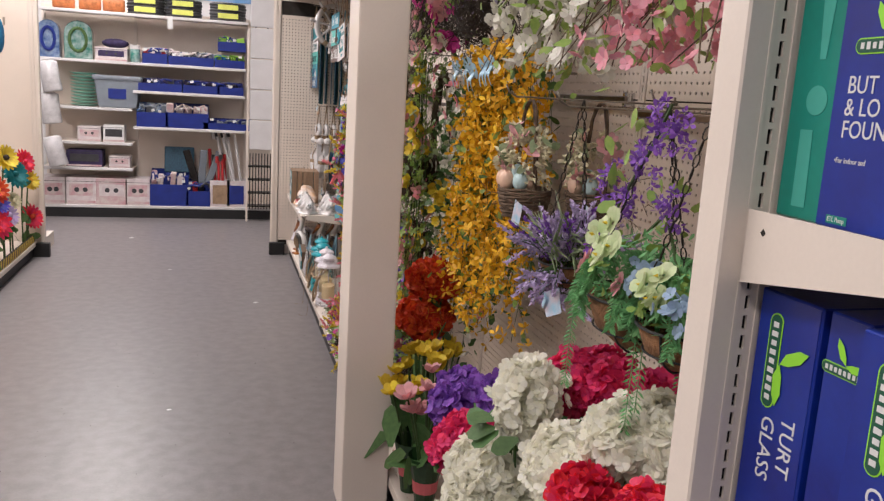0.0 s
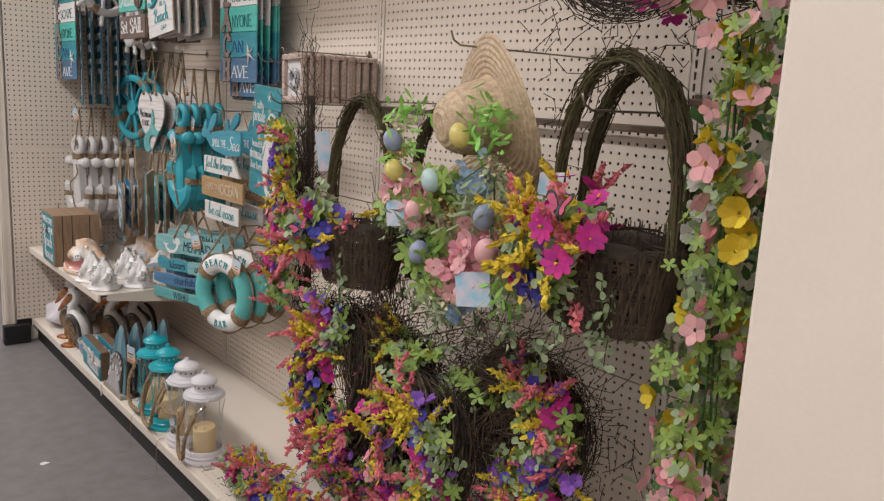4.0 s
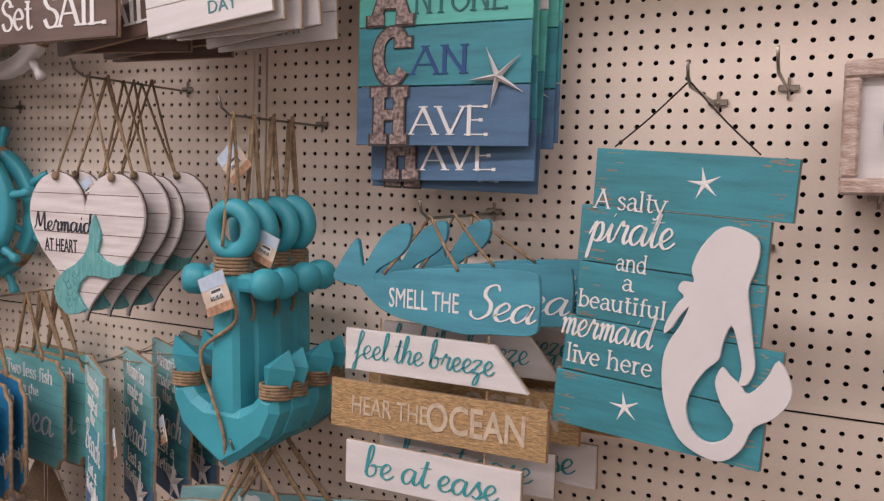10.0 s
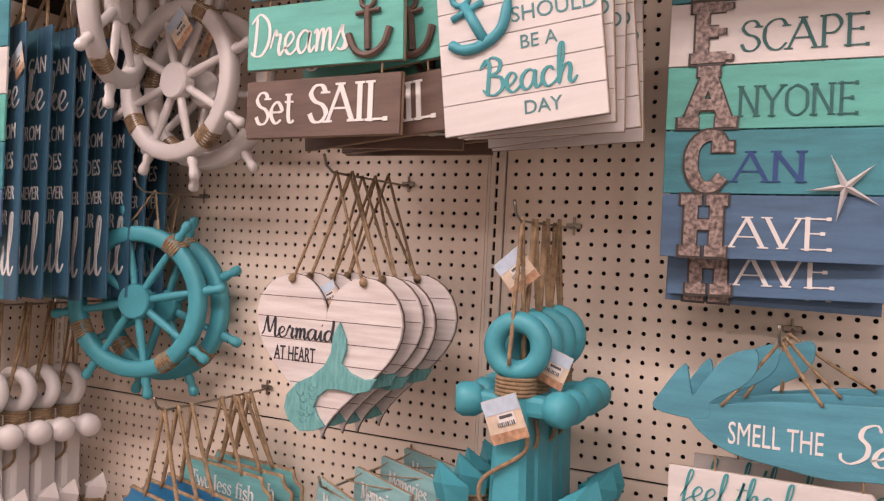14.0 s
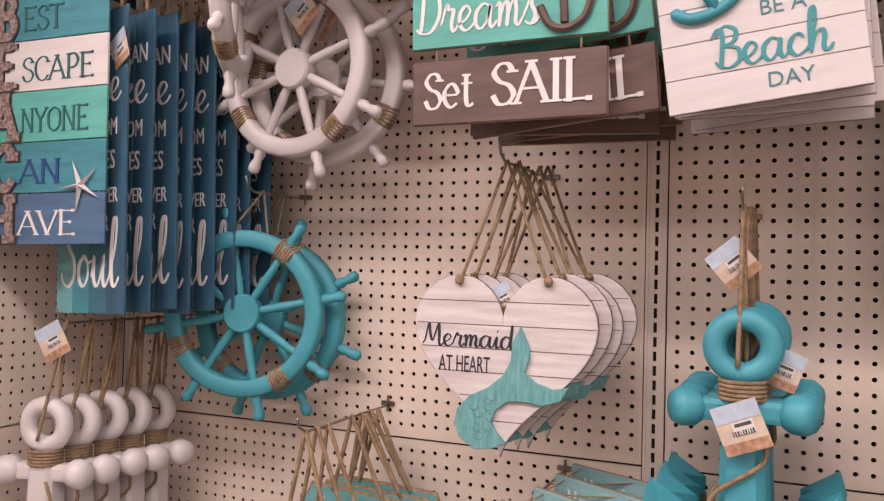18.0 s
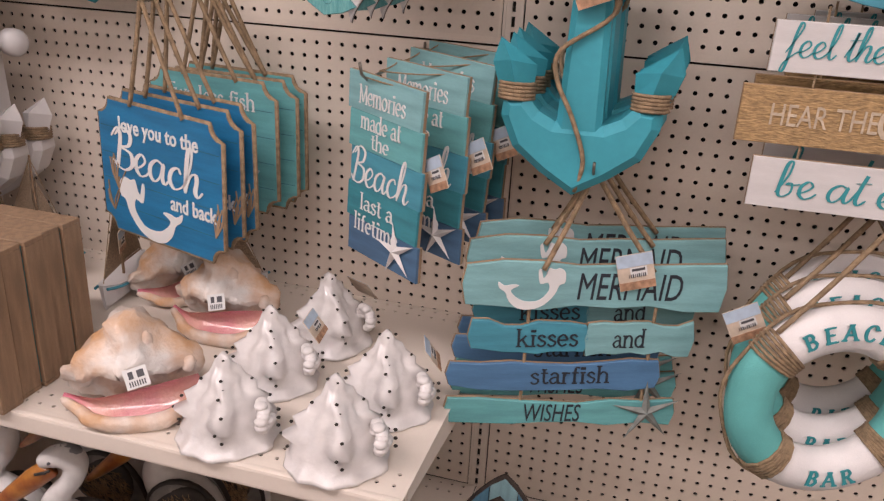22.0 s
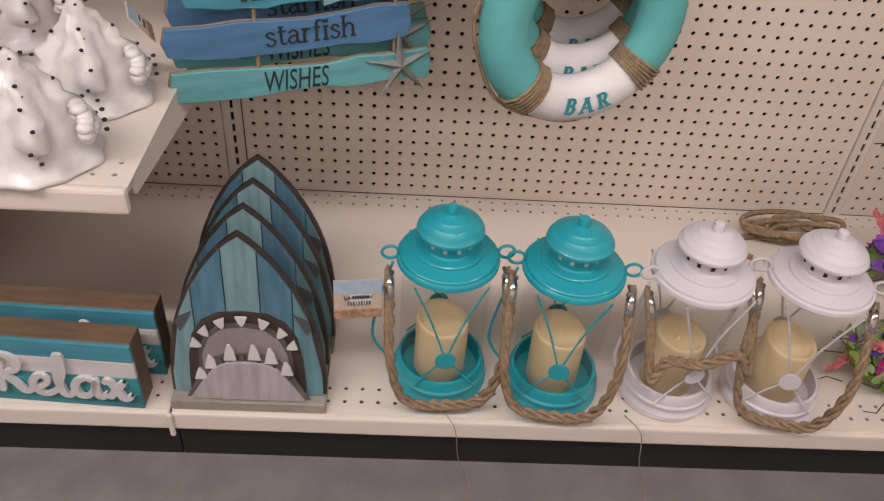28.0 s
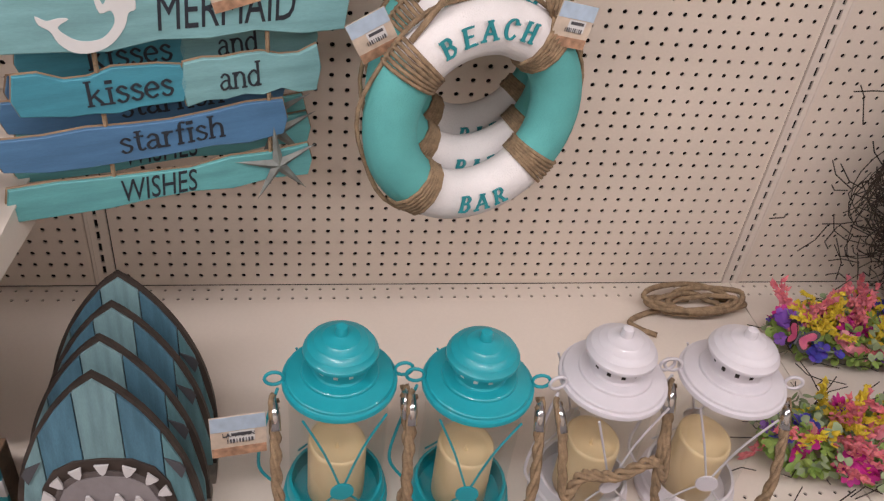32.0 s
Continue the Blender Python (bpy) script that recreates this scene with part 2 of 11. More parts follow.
def lathe(bm, prof, n=24, m=None, wob=0.0):
    m = m or Matrix()
    rings = []
    for r, z in prof:
        if r < 1e-5:
            rings.append([bm.verts.new(m @ Vector((0, 0, z)))])
        else:
            rings.append([bm.verts.new(m @ Vector((r * math.cos(2 * math.pi * i / n), r * math.sin(2 * math.pi * i / n), z))) for i in range(n)])
    for a, b in zip(rings, rings[1:]):
        for i in range(n):
            j = (i + 1) % n
            if len(a) == 1 and len(b) == 1:
                continue
            if len(a) == 1:
                bm.faces.new((a[0], b[i], b[j]))
            elif len(b) == 1:
                bm.faces.new((a[i], b[0], a[j]))
            else:
                bm.faces.new((a[i], b[i], b[j], a[j]))
    return bm


def tube(bm, pts, r, n=6, closed=False, cap=True):
    pts = [Vector(p) for p in pts]
    k = len(pts)
    radii = r if isinstance(r, (list, tuple)) else [r] * k
    rings, prev = [], None
    for i, p in enumerate(pts):
        a = pts[(i - 1) % k] if (closed or i) else p
        b = pts[(i + 1) % k] if (closed or i < k - 1) else p
        d = (b - a)
        d = d.normalized() if d.length > 1e-9 else Vector((0, 0, 1))
        if prev is None:
            prev = d.orthogonal().normalized()
        prev = (prev - d * prev.dot(d))
        prev = prev.normalized() if prev.length > 1e-6 else d.orthogonal().normalized()
        q = d.cross(prev)
        rings.append([bm.verts.new(p + radii[i] * (math.cos(2 * math.pi * j / n) * prev + math.sin(2 * math.pi * j / n) * q)) for j in range(n)])
    for i in range(k if closed else k - 1):
        a, b = rings[i], rings[(i + 1) % k]
        off = 0
        if closed and i == k - 1:
            off = min(range(n), key=lambda o: (a[0].co - b[o].co).length)
        for j in range(n):
            bm.faces.new((a[j], a[(j + 1) % n], b[(j + 1 + off) % n], b[(j + off) % n]))
    if cap and not closed:
        bm.faces.new(rings[0][::-1])
        bm.faces.new(rings[-1])
    return bm


def slab(bm, outline, th, z=0.0, bevel=0.0, m=None):
    m = m or Matrix()
    vs = [bm.verts.new(m @ Vector((x, y, z))) for x, y in outline]
    f = bm.faces.new(vs)
    r = bmesh.ops.extrude_face_region(bm, geom=[f])
    top = [v for v in r["geom"] if isinstance(v, bmesh.types.BMVert)]
    d = m.to_3x3() @ Vector((0, 0, th))
    bmesh.ops.translate(bm, verts=top, vec=d)
    if bevel:
        tf = [g for g in r["geom"] if isinstance(g, bmesh.types.BMFace)]
        bmesh.ops.bevel(bm, geom=list({e for g in tf for e in g.edges}), offset=bevel, segments=1, affect="EDGES")
    return bm


def ball(bm, c, r, u=10, v=7, squash=(1, 1, 1)):
    bmesh.ops.create_uvsphere(bm, u_segments=u, v_segments=v, radius=r, matrix=Matrix.Translation(c) @ Matrix.Diagonal((*squash, 1)))
    return bm


def smooth_path(keys, steps=6, closed=False):
    """Catmull-Rom through the keys."""
    keys = [Vector(p) for p in keys]
    k, out = len(keys), []
    for i in range(k if closed else k - 1):
        g = (lambda j: keys[j % k]) if closed else (lambda j: keys[max(0, min(k - 1, j))])
        a, b, c, d = g(i - 1), g(i), g(i + 1), g(i + 2)
        for s in range(steps):
            t = s / steps
            out.append(0.5 * ((2 * b) + (c - a) * t + (2 * a - 5 * b + 4 * c - d) * t * t + (3 * b - 3 * c + d - a) * t ** 3))
    if not closed:
        out.append(keys[-1])
    return out


def words(body, size, parent, material, x=0.0, y=0.0, z=0.0, align="CENTER", shear=0.0, bold=0.0, space=1.0, depth=0.0008, roll=0, wide=1.0, name="lettering"):
    cu = bpy.data.curves.new(name, "FONT")
    cu.body, cu.size, cu.align_x, cu.align_y, cu.shear, cu.offset, cu.extrude, cu.space_character = body, size, align, "CENTER", shear, bold, depth, space
    cu.resolution_u = 3
    tmp = bpy.data.objects.new("tmp", cu)
    scene.collection.objects.link(tmp)
    dg = bpy.context.evaluated_depsgraph_get()
    me = bpy.data.meshes.new_from_object(tmp.evaluated_get(dg))
    bpy.data.objects.remove(tmp)
    me.materials.clear()
    me.materials.append(material)
    me.name = name
    if wide != 1.0:
        me.transform(Matrix.Diagonal((wide, 1, 1, 1)))
    return part(name, me, material, parent, "", m=pose(x, y, z, 0, 0, roll))


# pen-drawn letters: strokes of a brush script and of a seriffed roman, in units of the small letters' height
BRUSH = {
    "a": (1.02, ".74,.86 .45,1 .12,.7 .08,.25 .3,0 .6,.3 .78,.95 .72,.3 .85,.02 1.08,.3"),
    "b": (0.92, "0,.2 .35,1.2 .4,2 .2,1.9 .12,1 .12,.2 .35,0 .65,.3 .6,.8 .4,.72 .7,.72 .98,.8"),
    "c": (0.78, ".65,.75 .5,.98 .2,.8 .08,.35 .3,0 .62,.12 .84,.35"),
    "d": (1.02, ".7,.8 .42,1 .1,.7 .08,.2 .3,0 .6,.35 .85,1.95 .75,.9 .72,.2 .88,0 1.08,.3"),
    "e": (0.78, "0,.25 .35,.42 .6,.75 .4,1 .12,.7 .12,.25 .35,0 .62,.1 .84,.35"),
    "f": (0.7, "0,.2 .35,1 .62,1.8 .45,2.05 .32,1.5 .25,.3 .15,-.8 -.05,-.9 .05,-.4 .45,.1 .75,.35"),
    "h": (0.93, "0,.2 .35,1.2 .42,2 .25,1.9 .15,1 .1,0|.1,.05 .35,.8 .6,.98 .68,.7 .6,.2 .75,0 .98,.3"),
    "i": (0.53, "0,.2 .25,.95 .2,.3 .32,0 .58,.3|.28,1.3 .36,1.5"),
    "k": (0.8, "0,.2 .35,1.2 .42,2 .25,1.9 .15,1 .1,0|.12,.4 .5,.9 .6,.75 .35,.5 .25,.5 .55,.1 .84,.25"),
    "l": (0.53, "0,.2 .35,1.2 .42,2 .25,1.95 .15,1 .18,.2 .35,0 .58,.3"),
    "m": (1.2, "0,.8 .15,.98 .2,.6 .15,0|.15,.1 .35,.85 .52,.97 .56,.6 .5,0|.5,.1 .7,.85 .88,.97 .94,.6 .9,.2 1.02,0 1.24,.3"),
    "n": (0.88, "0,.8 .15,.98 .2,.6 .15,0|.15,.1 .35,.85 .55,.97 .6,.6 .55,.2 .68,0 .92,.3"),
    "o": (0.85, ".45,.98 .12,.7 .1,.25 .35,0 .62,.3 .6,.75 .42,.96 .62,.75 .9,.8"),
    "p": (0.92, "0,.3 .28,1 .2,0 .1,-.95|.2,.3 .4,.9 .65,.9 .72,.4 .5,0 .25,.1|.5,0 .75,.05 .95,.3"),
    "r": (0.8, "0,.3 .2,.95 .3,1.12 .36,.9 .6,.9 .5,.3 .62,0 .84,.3"),
    "s": (0.72, "0,.2 .4,1.05 .42,.75 .6,.35 .4,0 .12,.12|.4,0 .6,.05 .78,.3"),
    "t": (0.58, "0,.2 .3,1.1 .4,1.7 .25,.8 .22,.2 .38,0 .64,.3|.02,1.2 .65,1.28"),
    "u": (1.0, "0,.3 .15,.95 .12,.35 .3,0 .55,.35 .7,.95 .66,.3 .8,0 1.04,.3"),
    "v": (0.8, "0,.7 .12,.98 .22,.5 .32,0 .55,.5 .62,.95 .84,.85"),
    "x": (0.75, "0,.8 .15,.98 .35,.5 .55,0 .8,.25|.65,.95 .35,.5 .05,.02"),
    "y": (0.88, "0,.5 .12,.95 .12,.4 .32,.1 .55,.4 .68,.95 .6,0 .4,-.85 .15,-.8 .3,-.3 .9,.25"),
    "z": (0.8, "0,.75 .2,.98 .6,.92 .3,.5 .05,.05 .35,.1 .5,-.1 .4,-.7 .15,-.75 .3,-.2 .85,.3"),
    "B": (1.12, "-.1,1.4 .2,1.85 .4,1.6 .32,.8 .2,0|.1,1.5 .5,1.95 .95,1.7 .85,1.2 .45,1.02 .95,.85 1,.3 .6,0 .2,.1 0,.35"),
    "D": (1.2, ".35,1.8 .3,.9 .2,.05|0,1.5 .5,1.92 1.05,1.5 1.1,.7 .7,.08 .2,.05 0,.25"),
    "E": (0.95, ".85,1.65 .6,1.92 .25,1.7 .3,1.2 .6,1.05 .2,.95 .08,.4 .4,0 .85,.2 1,.4"),
    "L": (1.0, ".3,1.4 .55,1.9 .6,1.4 .4,.6 .15,.05 .45,.1 .8,0 1.05,.25"),
    "M": (1.5, "-.1,.1 .1,.4 .25,1.2 .4,1.85 .5,1 .68,.35 .95,1.2 1.15,1.85 1.2,1 1.2,.2 1.35,0 1.58,.3"),
    "R": (1.15, "-.1,1.4 .2,1.85 .4,1.6 .3,.8 .2,0|.05,1.5 .5,1.95 .95,1.65 .8,1.15 .4,1 .7,.5 .95,.05 1.22,.3"),
    "S": (1.0, ".95,1.6 .75,1.92 .4,1.75 .4,1.3 .75,.9 .8,.35 .45,0 .1,.15 0,.45"),
    "Y": (1.05, "0,1.4 .15,1.85 .2,1.2 .45,1 .75,1.3 .9,1.85 .8,.6 .55,-.6 .2,-.6 .4,0 1.1,.35"),
}
ROMAN = {
    "A": (1.1, "0,0 .52,1.45|.5,1.45 1.02,0|.2,.5 .83,.5"), "B": (0.98, ".2,0 .2,1.45|.2,1.45 .6,1.45 .78,1.1 .58,.78 .2,.76|.2,.76 .66,.74 .86,.38 .62,0 .2,0"),
    "C": (1.05, ".95,1.12 .78,1.42 .45,1.42 .16,1.1 .12,.5 .35,.06 .7,0 .96,.3"), "E": (0.95, ".2,0 .2,1.45|.2,1.44 .82,1.44|.2,.75 .65,.75|.2,.01 .86,.01"),
    "H": (1.12, ".2,0 .2,1.45|.9,0 .9,1.45|.2,.75 .9,.75"), "I": (0.45, ".22,0 .22,1.45"), "L": (0.9, ".2,0 .2,1.45|.2,.01 .82,.01"),
    "M": (1.35, ".15,0 .2,1.45|.2,1.45 .66,.1|.66,.1 1.12,1.45|1.12,1.45 1.18,0"), "N": (1.15, ".18,0 .18,1.45|.18,1.45 .94,0|.94,0 .94,1.45"),
    "O": (1.15, ".58,1.45 .2,1.2 .12,.72 .2,.25 .58,0 .96,.25 1.04,.72 .96,1.2 .56,1.45"), "P": (0.92, ".2,0 .2,1.45|.2,1.45 .62,1.45 .82,1.05 .6,.66 .2,.64"),
    "R": (1.0, ".2,0 .2,1.45|.2,1.45 .62,1.45 .8,1.1 .6,.74 .2,.72|.5,.72 .95,0"), "S": (0.86, ".74,1.15 .6,1.42 .3,1.42 .12,1.12 .3,.82 .62,.66 .78,.35 .6,.03 .26,.02 .08,.34"),
    "T": (0.98, ".48,0 .48,1.45|.04,1.44 .92,1.44"), "V": (1.05, ".02,1.45 .52,0|.52,0 1.02,1.45"), "Y": (1.0, ".02,1.45 .48,.7|.96,1.45 .48,.7|.48,.7 .48,0"),
    "W": (1.4, ".02,1.45 .38,0|.38,0 .7,1.35|.7,1.35 1.02,0|1.02,0 1.36,1.45"),
    "a": (0.86, ".14,.78 .36,.98 .62,.8 .62,.3 .76,.02|.62,.56 .3,.54 .1,.28 .3,0 .62,.2"), "b": (0.9, ".18,0 .18,1.5|.18,.7 .45,.98 .76,.72 .74,.25 .45,0 .18,.25"),
    "d": (0.92, ".72,0 .72,1.5|.72,.7 .45,.98 .12,.7 .14,.22 .42,0 .72,.28"), "e": (0.82, ".12,.52 .7,.54 .6,.86 .4,.98 .14,.72 .12,.3 .38,0 .68,.16"),
    "f": (0.6, ".28,0 .28,1 .36,1.42 .6,1.4|.08,.96 .52,.96"), "h": (0.98, ".18,0 .18,1.5|.18,.65 .45,.98 .72,.82 .76,.4 .76,0"), "i": (0.48, ".24,0 .24,.96|.24,1.3 .24,1.4"),
    "k": (0.94, ".18,0 .18,1.5|.2,.42 .7,.96|.4,.62 .8,0"), "l": (0.46, ".22,0 .22,1.5"), "m": (1.4, ".16,0 .16,.96|.16,.65 .4,.98 .62,.8 .66,0|.66,.65 .9,.98 1.14,.8 1.18,0"),
    "n": (0.98, ".18,0 .18,.96|.18,.65 .45,.98 .72,.82 .76,.4 .76,0"), "o": (0.86, ".43,.98 .14,.74 .12,.28 .43,0 .74,.28 .72,.74 .41,.98"), "r": (0.68, ".2,0 .2,.96|.2,.6 .38,.92 .62,.92"),
    "s": (0.72, ".6,.78 .36,.98 .14,.78 .34,.54 .6,.36 .52,.06 .28,0 .08,.2"), "t": (0.62, ".28,1.3 .28,.25 .42,.01 .6,.12|.06,.96 .56,.96"), "u": (0.98, ".16,.96 .18,.3 .4,0 .74,.32|.74,.96 .74,0"),
    "w": (1.24, ".04,.96 .34,0|.34,0 .62,.9|.62,.9 .9,0|.9,0 1.2,.96"), "v": (0.86, ".04,.96 .42,0|.42,0 .8,.96"), "y": (0.86, ".04,.96 .44,.05|.82,.96 .4,-.2 .2,-.5 .04,-.42"),
}


def penned(body, height, parent, material, x=0.0, y=0.0, z=0.0, fit=None, style="brush", thick=0.17, thin=0.06, align="CENTER", roll=0, slant=0.0, depth=0.0008, name="lettering"):
    """Words drawn stroke by stroke; height: of the small letters; fit: the width that the line takes up."""
    glyphs = BRUSH if style == "brush" else ROMAN
    v, f, at, drawn = [], [], 0.0, []

    def ribbon(pts, taper):
        k = len(pts)
        base = len(v)
        # crossing strokes lie a little over one another
        top = depth + 0.00006 * (len(drawn) % 19)
        drawn.append(k)
        for i, p in enumerate(pts):
            d = (pts[min(i + 1, k - 1)] - pts[max(i - 1, 0)]).normalized()
            lean = abs(d.y) * (0.45 if style != "brush" and d.x * d.y > 0.2 else 1.0)
            if style == "brush" and d.y > 0:
                lean *= 0.35
            h = (thin + (thick - thin) * lean) / 2
            if taper and i in (0, k - 1):
                h *= 0.5
            n = Vector((-d.y, d.x, 0)) * h
            for q, zz in ((p + n, top), (p - n, top), (p + n, 0.0), (p - n, 0.0)):
                v.append((q.x, q.y, zz))
        for i in range(k - 1):
            a, b = base + 4 * i, base + 4 * i + 4
            f.extend(((a, b, b + 1, a + 1), (a, a + 2, b + 2, b), (a + 1, b + 1, b + 3, a + 3)))

    for ch in body:
        if ch == " ":
            at += 0.5
            continue
        adv, text = glyphs[ch]
        for stroke in text.split("|"):
            keys = [tuple(float(c) for c in pair.split(",")) for pair in stroke.split()]
            pts = [Vector((at + a, b, 0)) for a, b in keys]
            if len(pts) > 2:
                pts = smooth_path(pts, 4)
            ribbon(pts, style == "brush")
            if style != "brush":
                for p, q in ((pts[0], pts[1]), (pts[-1], pts[-2])):
                    d = (p - q).normalized()
                    if abs(d.y) > 0.75 and (p.y < 0.05 or p.y > 0.9):
                        w = thick * 0.55 + 0.09
                        ribbon([p + Vector((-w, 0, 0)), p + Vector((w, 0, 0))], False)
                    elif abs(d.x) > 0.9 and len(keys) == 2 and ch in "EFLT":
                        ribbon([p + Vector((0, 0.085, 0)), p + Vector((0, -0.085, 0))], False)
        at += adv
    k = height if fit is None else fit / at
    off = -at / 2 if align == "CENTER" else 0.0
    me = grid_mesh(name, [((a + off) * k + slant * b * height, (b - 0.5) * height, c) for a, b, c in v], f, material)
    return part(name, me, material, parent, "", m=pose(x, y, z, 0, 0, roll))


def holes(name, nx, ny, pitch, r, depth, material, sides=8, slot=None):
    """A sheet of nx by ny square cells in xy, each with a real hole through it."""
    h = pitch / 2
    sq, ho = [], []
    for i in range(8):
        a = math.pi * 2 * i / 8
        c, s = math.cos(a), math.sin(a)
        k = 1 / max(abs(c), abs(s))
        sq.append((c * k * h, s * k * h))
        if slot:
            ho.append((max(-1, min(1, c * k)) * slot[0] / 2, max(-1, min(1, s * k)) * slot[1] / 2))
        else:
            ho.append((c * r, s * r))
    cell = np.array([(x, y, 0) for x, y in sq] + [(x, y, 0) for x, y in ho] + [(x, y, -depth) for x, y in ho])
    fc = np.array([(i, (i + 1) % 8, 8 + (i + 1) % 8, 8 + i) for i in range(8)] + [(8 + i, 8 + (i + 1) % 8, 16 + (i + 1) % 8, 16 + i) for i in range(8)])
    gx, gy = np.meshgrid((np.arange(nx) + 0.5) * pitch, (np.arange(ny) + 0.5) * pitch, indexing="ij")
    off = np.stack([gx.ravel(), gy.ravel(), 0 * gx.ravel()], 1)
    v = (off[:, None, :] + cell[None]).reshape(-1, 3)
    f = (np.arange(len(off))[:, None, None] * 24 + fc[None]).reshape(-1, 4)
    _, first, back = np.unique(np.round(v, 5), axis=0, return_index=True, return_inverse=True)
    v, f = v[first], back.reshape(-1)[f]
    me = bpy.data.meshes.new(name)
    me.vertices.add(len(v))
    me.vertices.foreach_set("co", v.ravel())
    me.loops.add(f.size)
    me.loops.foreach_set("vertex_index", f.ravel())
    me.polygons.add(len(f))
    me.polygons.foreach_set("loop_start", np.arange(len(f)) * 4)
    me.polygons.foreach_set("loop_total", np.full(len(f), 4))
    me.update(calc_edges=True)
    me.shade_flat()
    me.materials.append(material)
    return me

# ---- the store round it ----
BAY, DECK, FRONT, PITCH = 1.219, 0.124, 0.563, 0.0254
SHELF = 0.53
solid("floor", box(B(), (16, 24, 0.1), (-3, -1.5, -0.05)), FLOOR, "grey sealed store floor with fine specks", "floor", "structure")
solid("ceiling", box(B(), (16, 24, 0.1), (-3, -1.5, 3.75)), CEIL, "white store ceiling", "ceiling", "structure")
for nm, size, at in (("wall_north", (16, 0.15, 3.7), (-3, 7.9, 1.85)), ("wall_south", (16, 0.15, 3.7), (-3, -11.2, 1.85)),
                     ("wall_east", (0.15, 18.9, 3.7), (4.6, -1.65, 1.85)), ("wall_west", (0.15, 18.9, 3.7), (-10.6, -1.65, 1.85))):
    solid(nm, box(B(), size, at), STOREWALL, "plain off-white painted store wall", "wall", "structure")

post = thing("column", pose(-0.657, -3.1285, 0), "cream painted square steel column standing at the shelf edge", "column", kind="structure")
part("shaft", box(B(), (0.16, 0.185, 3.69), (0, 0, 1.846), 0.006, seg=2), CREAM, post)

# ---- long shelving unit with pegboard back ----
unit = thing("pegboard_wall", Matrix(), "long cream pegboard shelving back with dark slotted uprights", "pegboard", kind="structure")
TOP = 2.13
# dark slab added behind the panels, so the peg holes look deep in shade
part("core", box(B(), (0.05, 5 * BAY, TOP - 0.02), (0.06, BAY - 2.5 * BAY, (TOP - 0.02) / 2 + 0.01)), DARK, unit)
UPW = 0.036
seams = {0: (DECK, 1.06, TOP), 1: (DECK, 1.06, TOP), 2: (DECK, 0.77, 1.39, TOP), 3: (DECK, 0.77, 1.45, TOP), 4: (DECK, 0.77, 1.45, TOP)}
PANELS = {}
for k in range(5):
    y1 = BAY - k * BAY - UPW / 2
    y0 = y1 - BAY + UPW
    for z0, z1 in zip(seams[k], seams[k][1:]):
        nx, ny = int((y1 - y0 - 0.008) / PITCH), int((z1 - z0 - 0.006) / PITCH)
        if (nx, ny) not in PANELS:
            PANELS[nx, ny] = holes("peg_panel", nx, ny, PITCH, 0.0042, 0.003, PEG)
        sy, sz = y1 - y0 - 0.004, z1 - z0 - 0.004
        mx, my = (sy - nx * PITCH) / 2, (sz - ny * PITCH) / 2
        yc, zc = (y0 + y1) / 2, (z0 + z1) / 2
        pan = part("peg_panel", PANELS[nx, ny], PEG, unit, m=Matrix.Translation((0, yc + nx * PITCH / 2, zc - ny * PITCH / 2)) @ FACE)
        rim = B()
        for a, b, c, d in ((-sy / 2, -sy / 2 + mx, -sz / 2, sz / 2), (sy / 2 - mx, sy / 2, -sz / 2, sz / 2),
                           (-sy / 2 + mx, sy / 2 - mx, -sz / 2, -sz / 2 + my), (-sy / 2 + mx, sy / 2 - mx, sz / 2 - my, sz / 2)):
            box(rim, (b - a, d - c, 0.005), ((a + b) / 2, (c + d) / 2, -0.0025))
        part("panel_rim", rim, PEG, unit, m=Matrix.Translation((0, yc, zc)) @ FACE)
nslot = int((TOP - DECK) / PITCH)
SLOTS = holes("slotted_strip", 1, nslot, PITCH, 0, 0.004, CREAM, slot=(0.0062, 0.0175))


def slotted(parent, m, name="upright"):
    """An upright with one row of slots, facing local z."""
    up = part(name, SLOTS, CREAM, parent, m=m @ Matrix.Translation((-PITCH / 2, 0, 0)))
    b = B()
    for s in (-1, 1):
        box(b, (0.005, nslot * PITCH, 0.006), (s * (PITCH / 2 + 0.0025), nslot * PITCH / 2, -0.001))
    part("upright_edge", b, CREAM, up, m=Matrix.Translation((PITCH / 2, 0, 0)))
    # near-black strip added behind the slots in place of their shade
    part("slot_shade_strip", box(B(), (0.02, nslot * PITCH, 0.004), (0, nslot * PITCH / 2, -0.012)), DARK, up, m=Matrix.Translation((PITCH / 2, 0, 0)))
    return up


for k in range(6):
    slotted(unit, Matrix.Translation((-0.0015, BAY - k * BAY + (-0.012 if k == 0 else 0.012 if k == 5 else 0), DECK)) @ FACE)

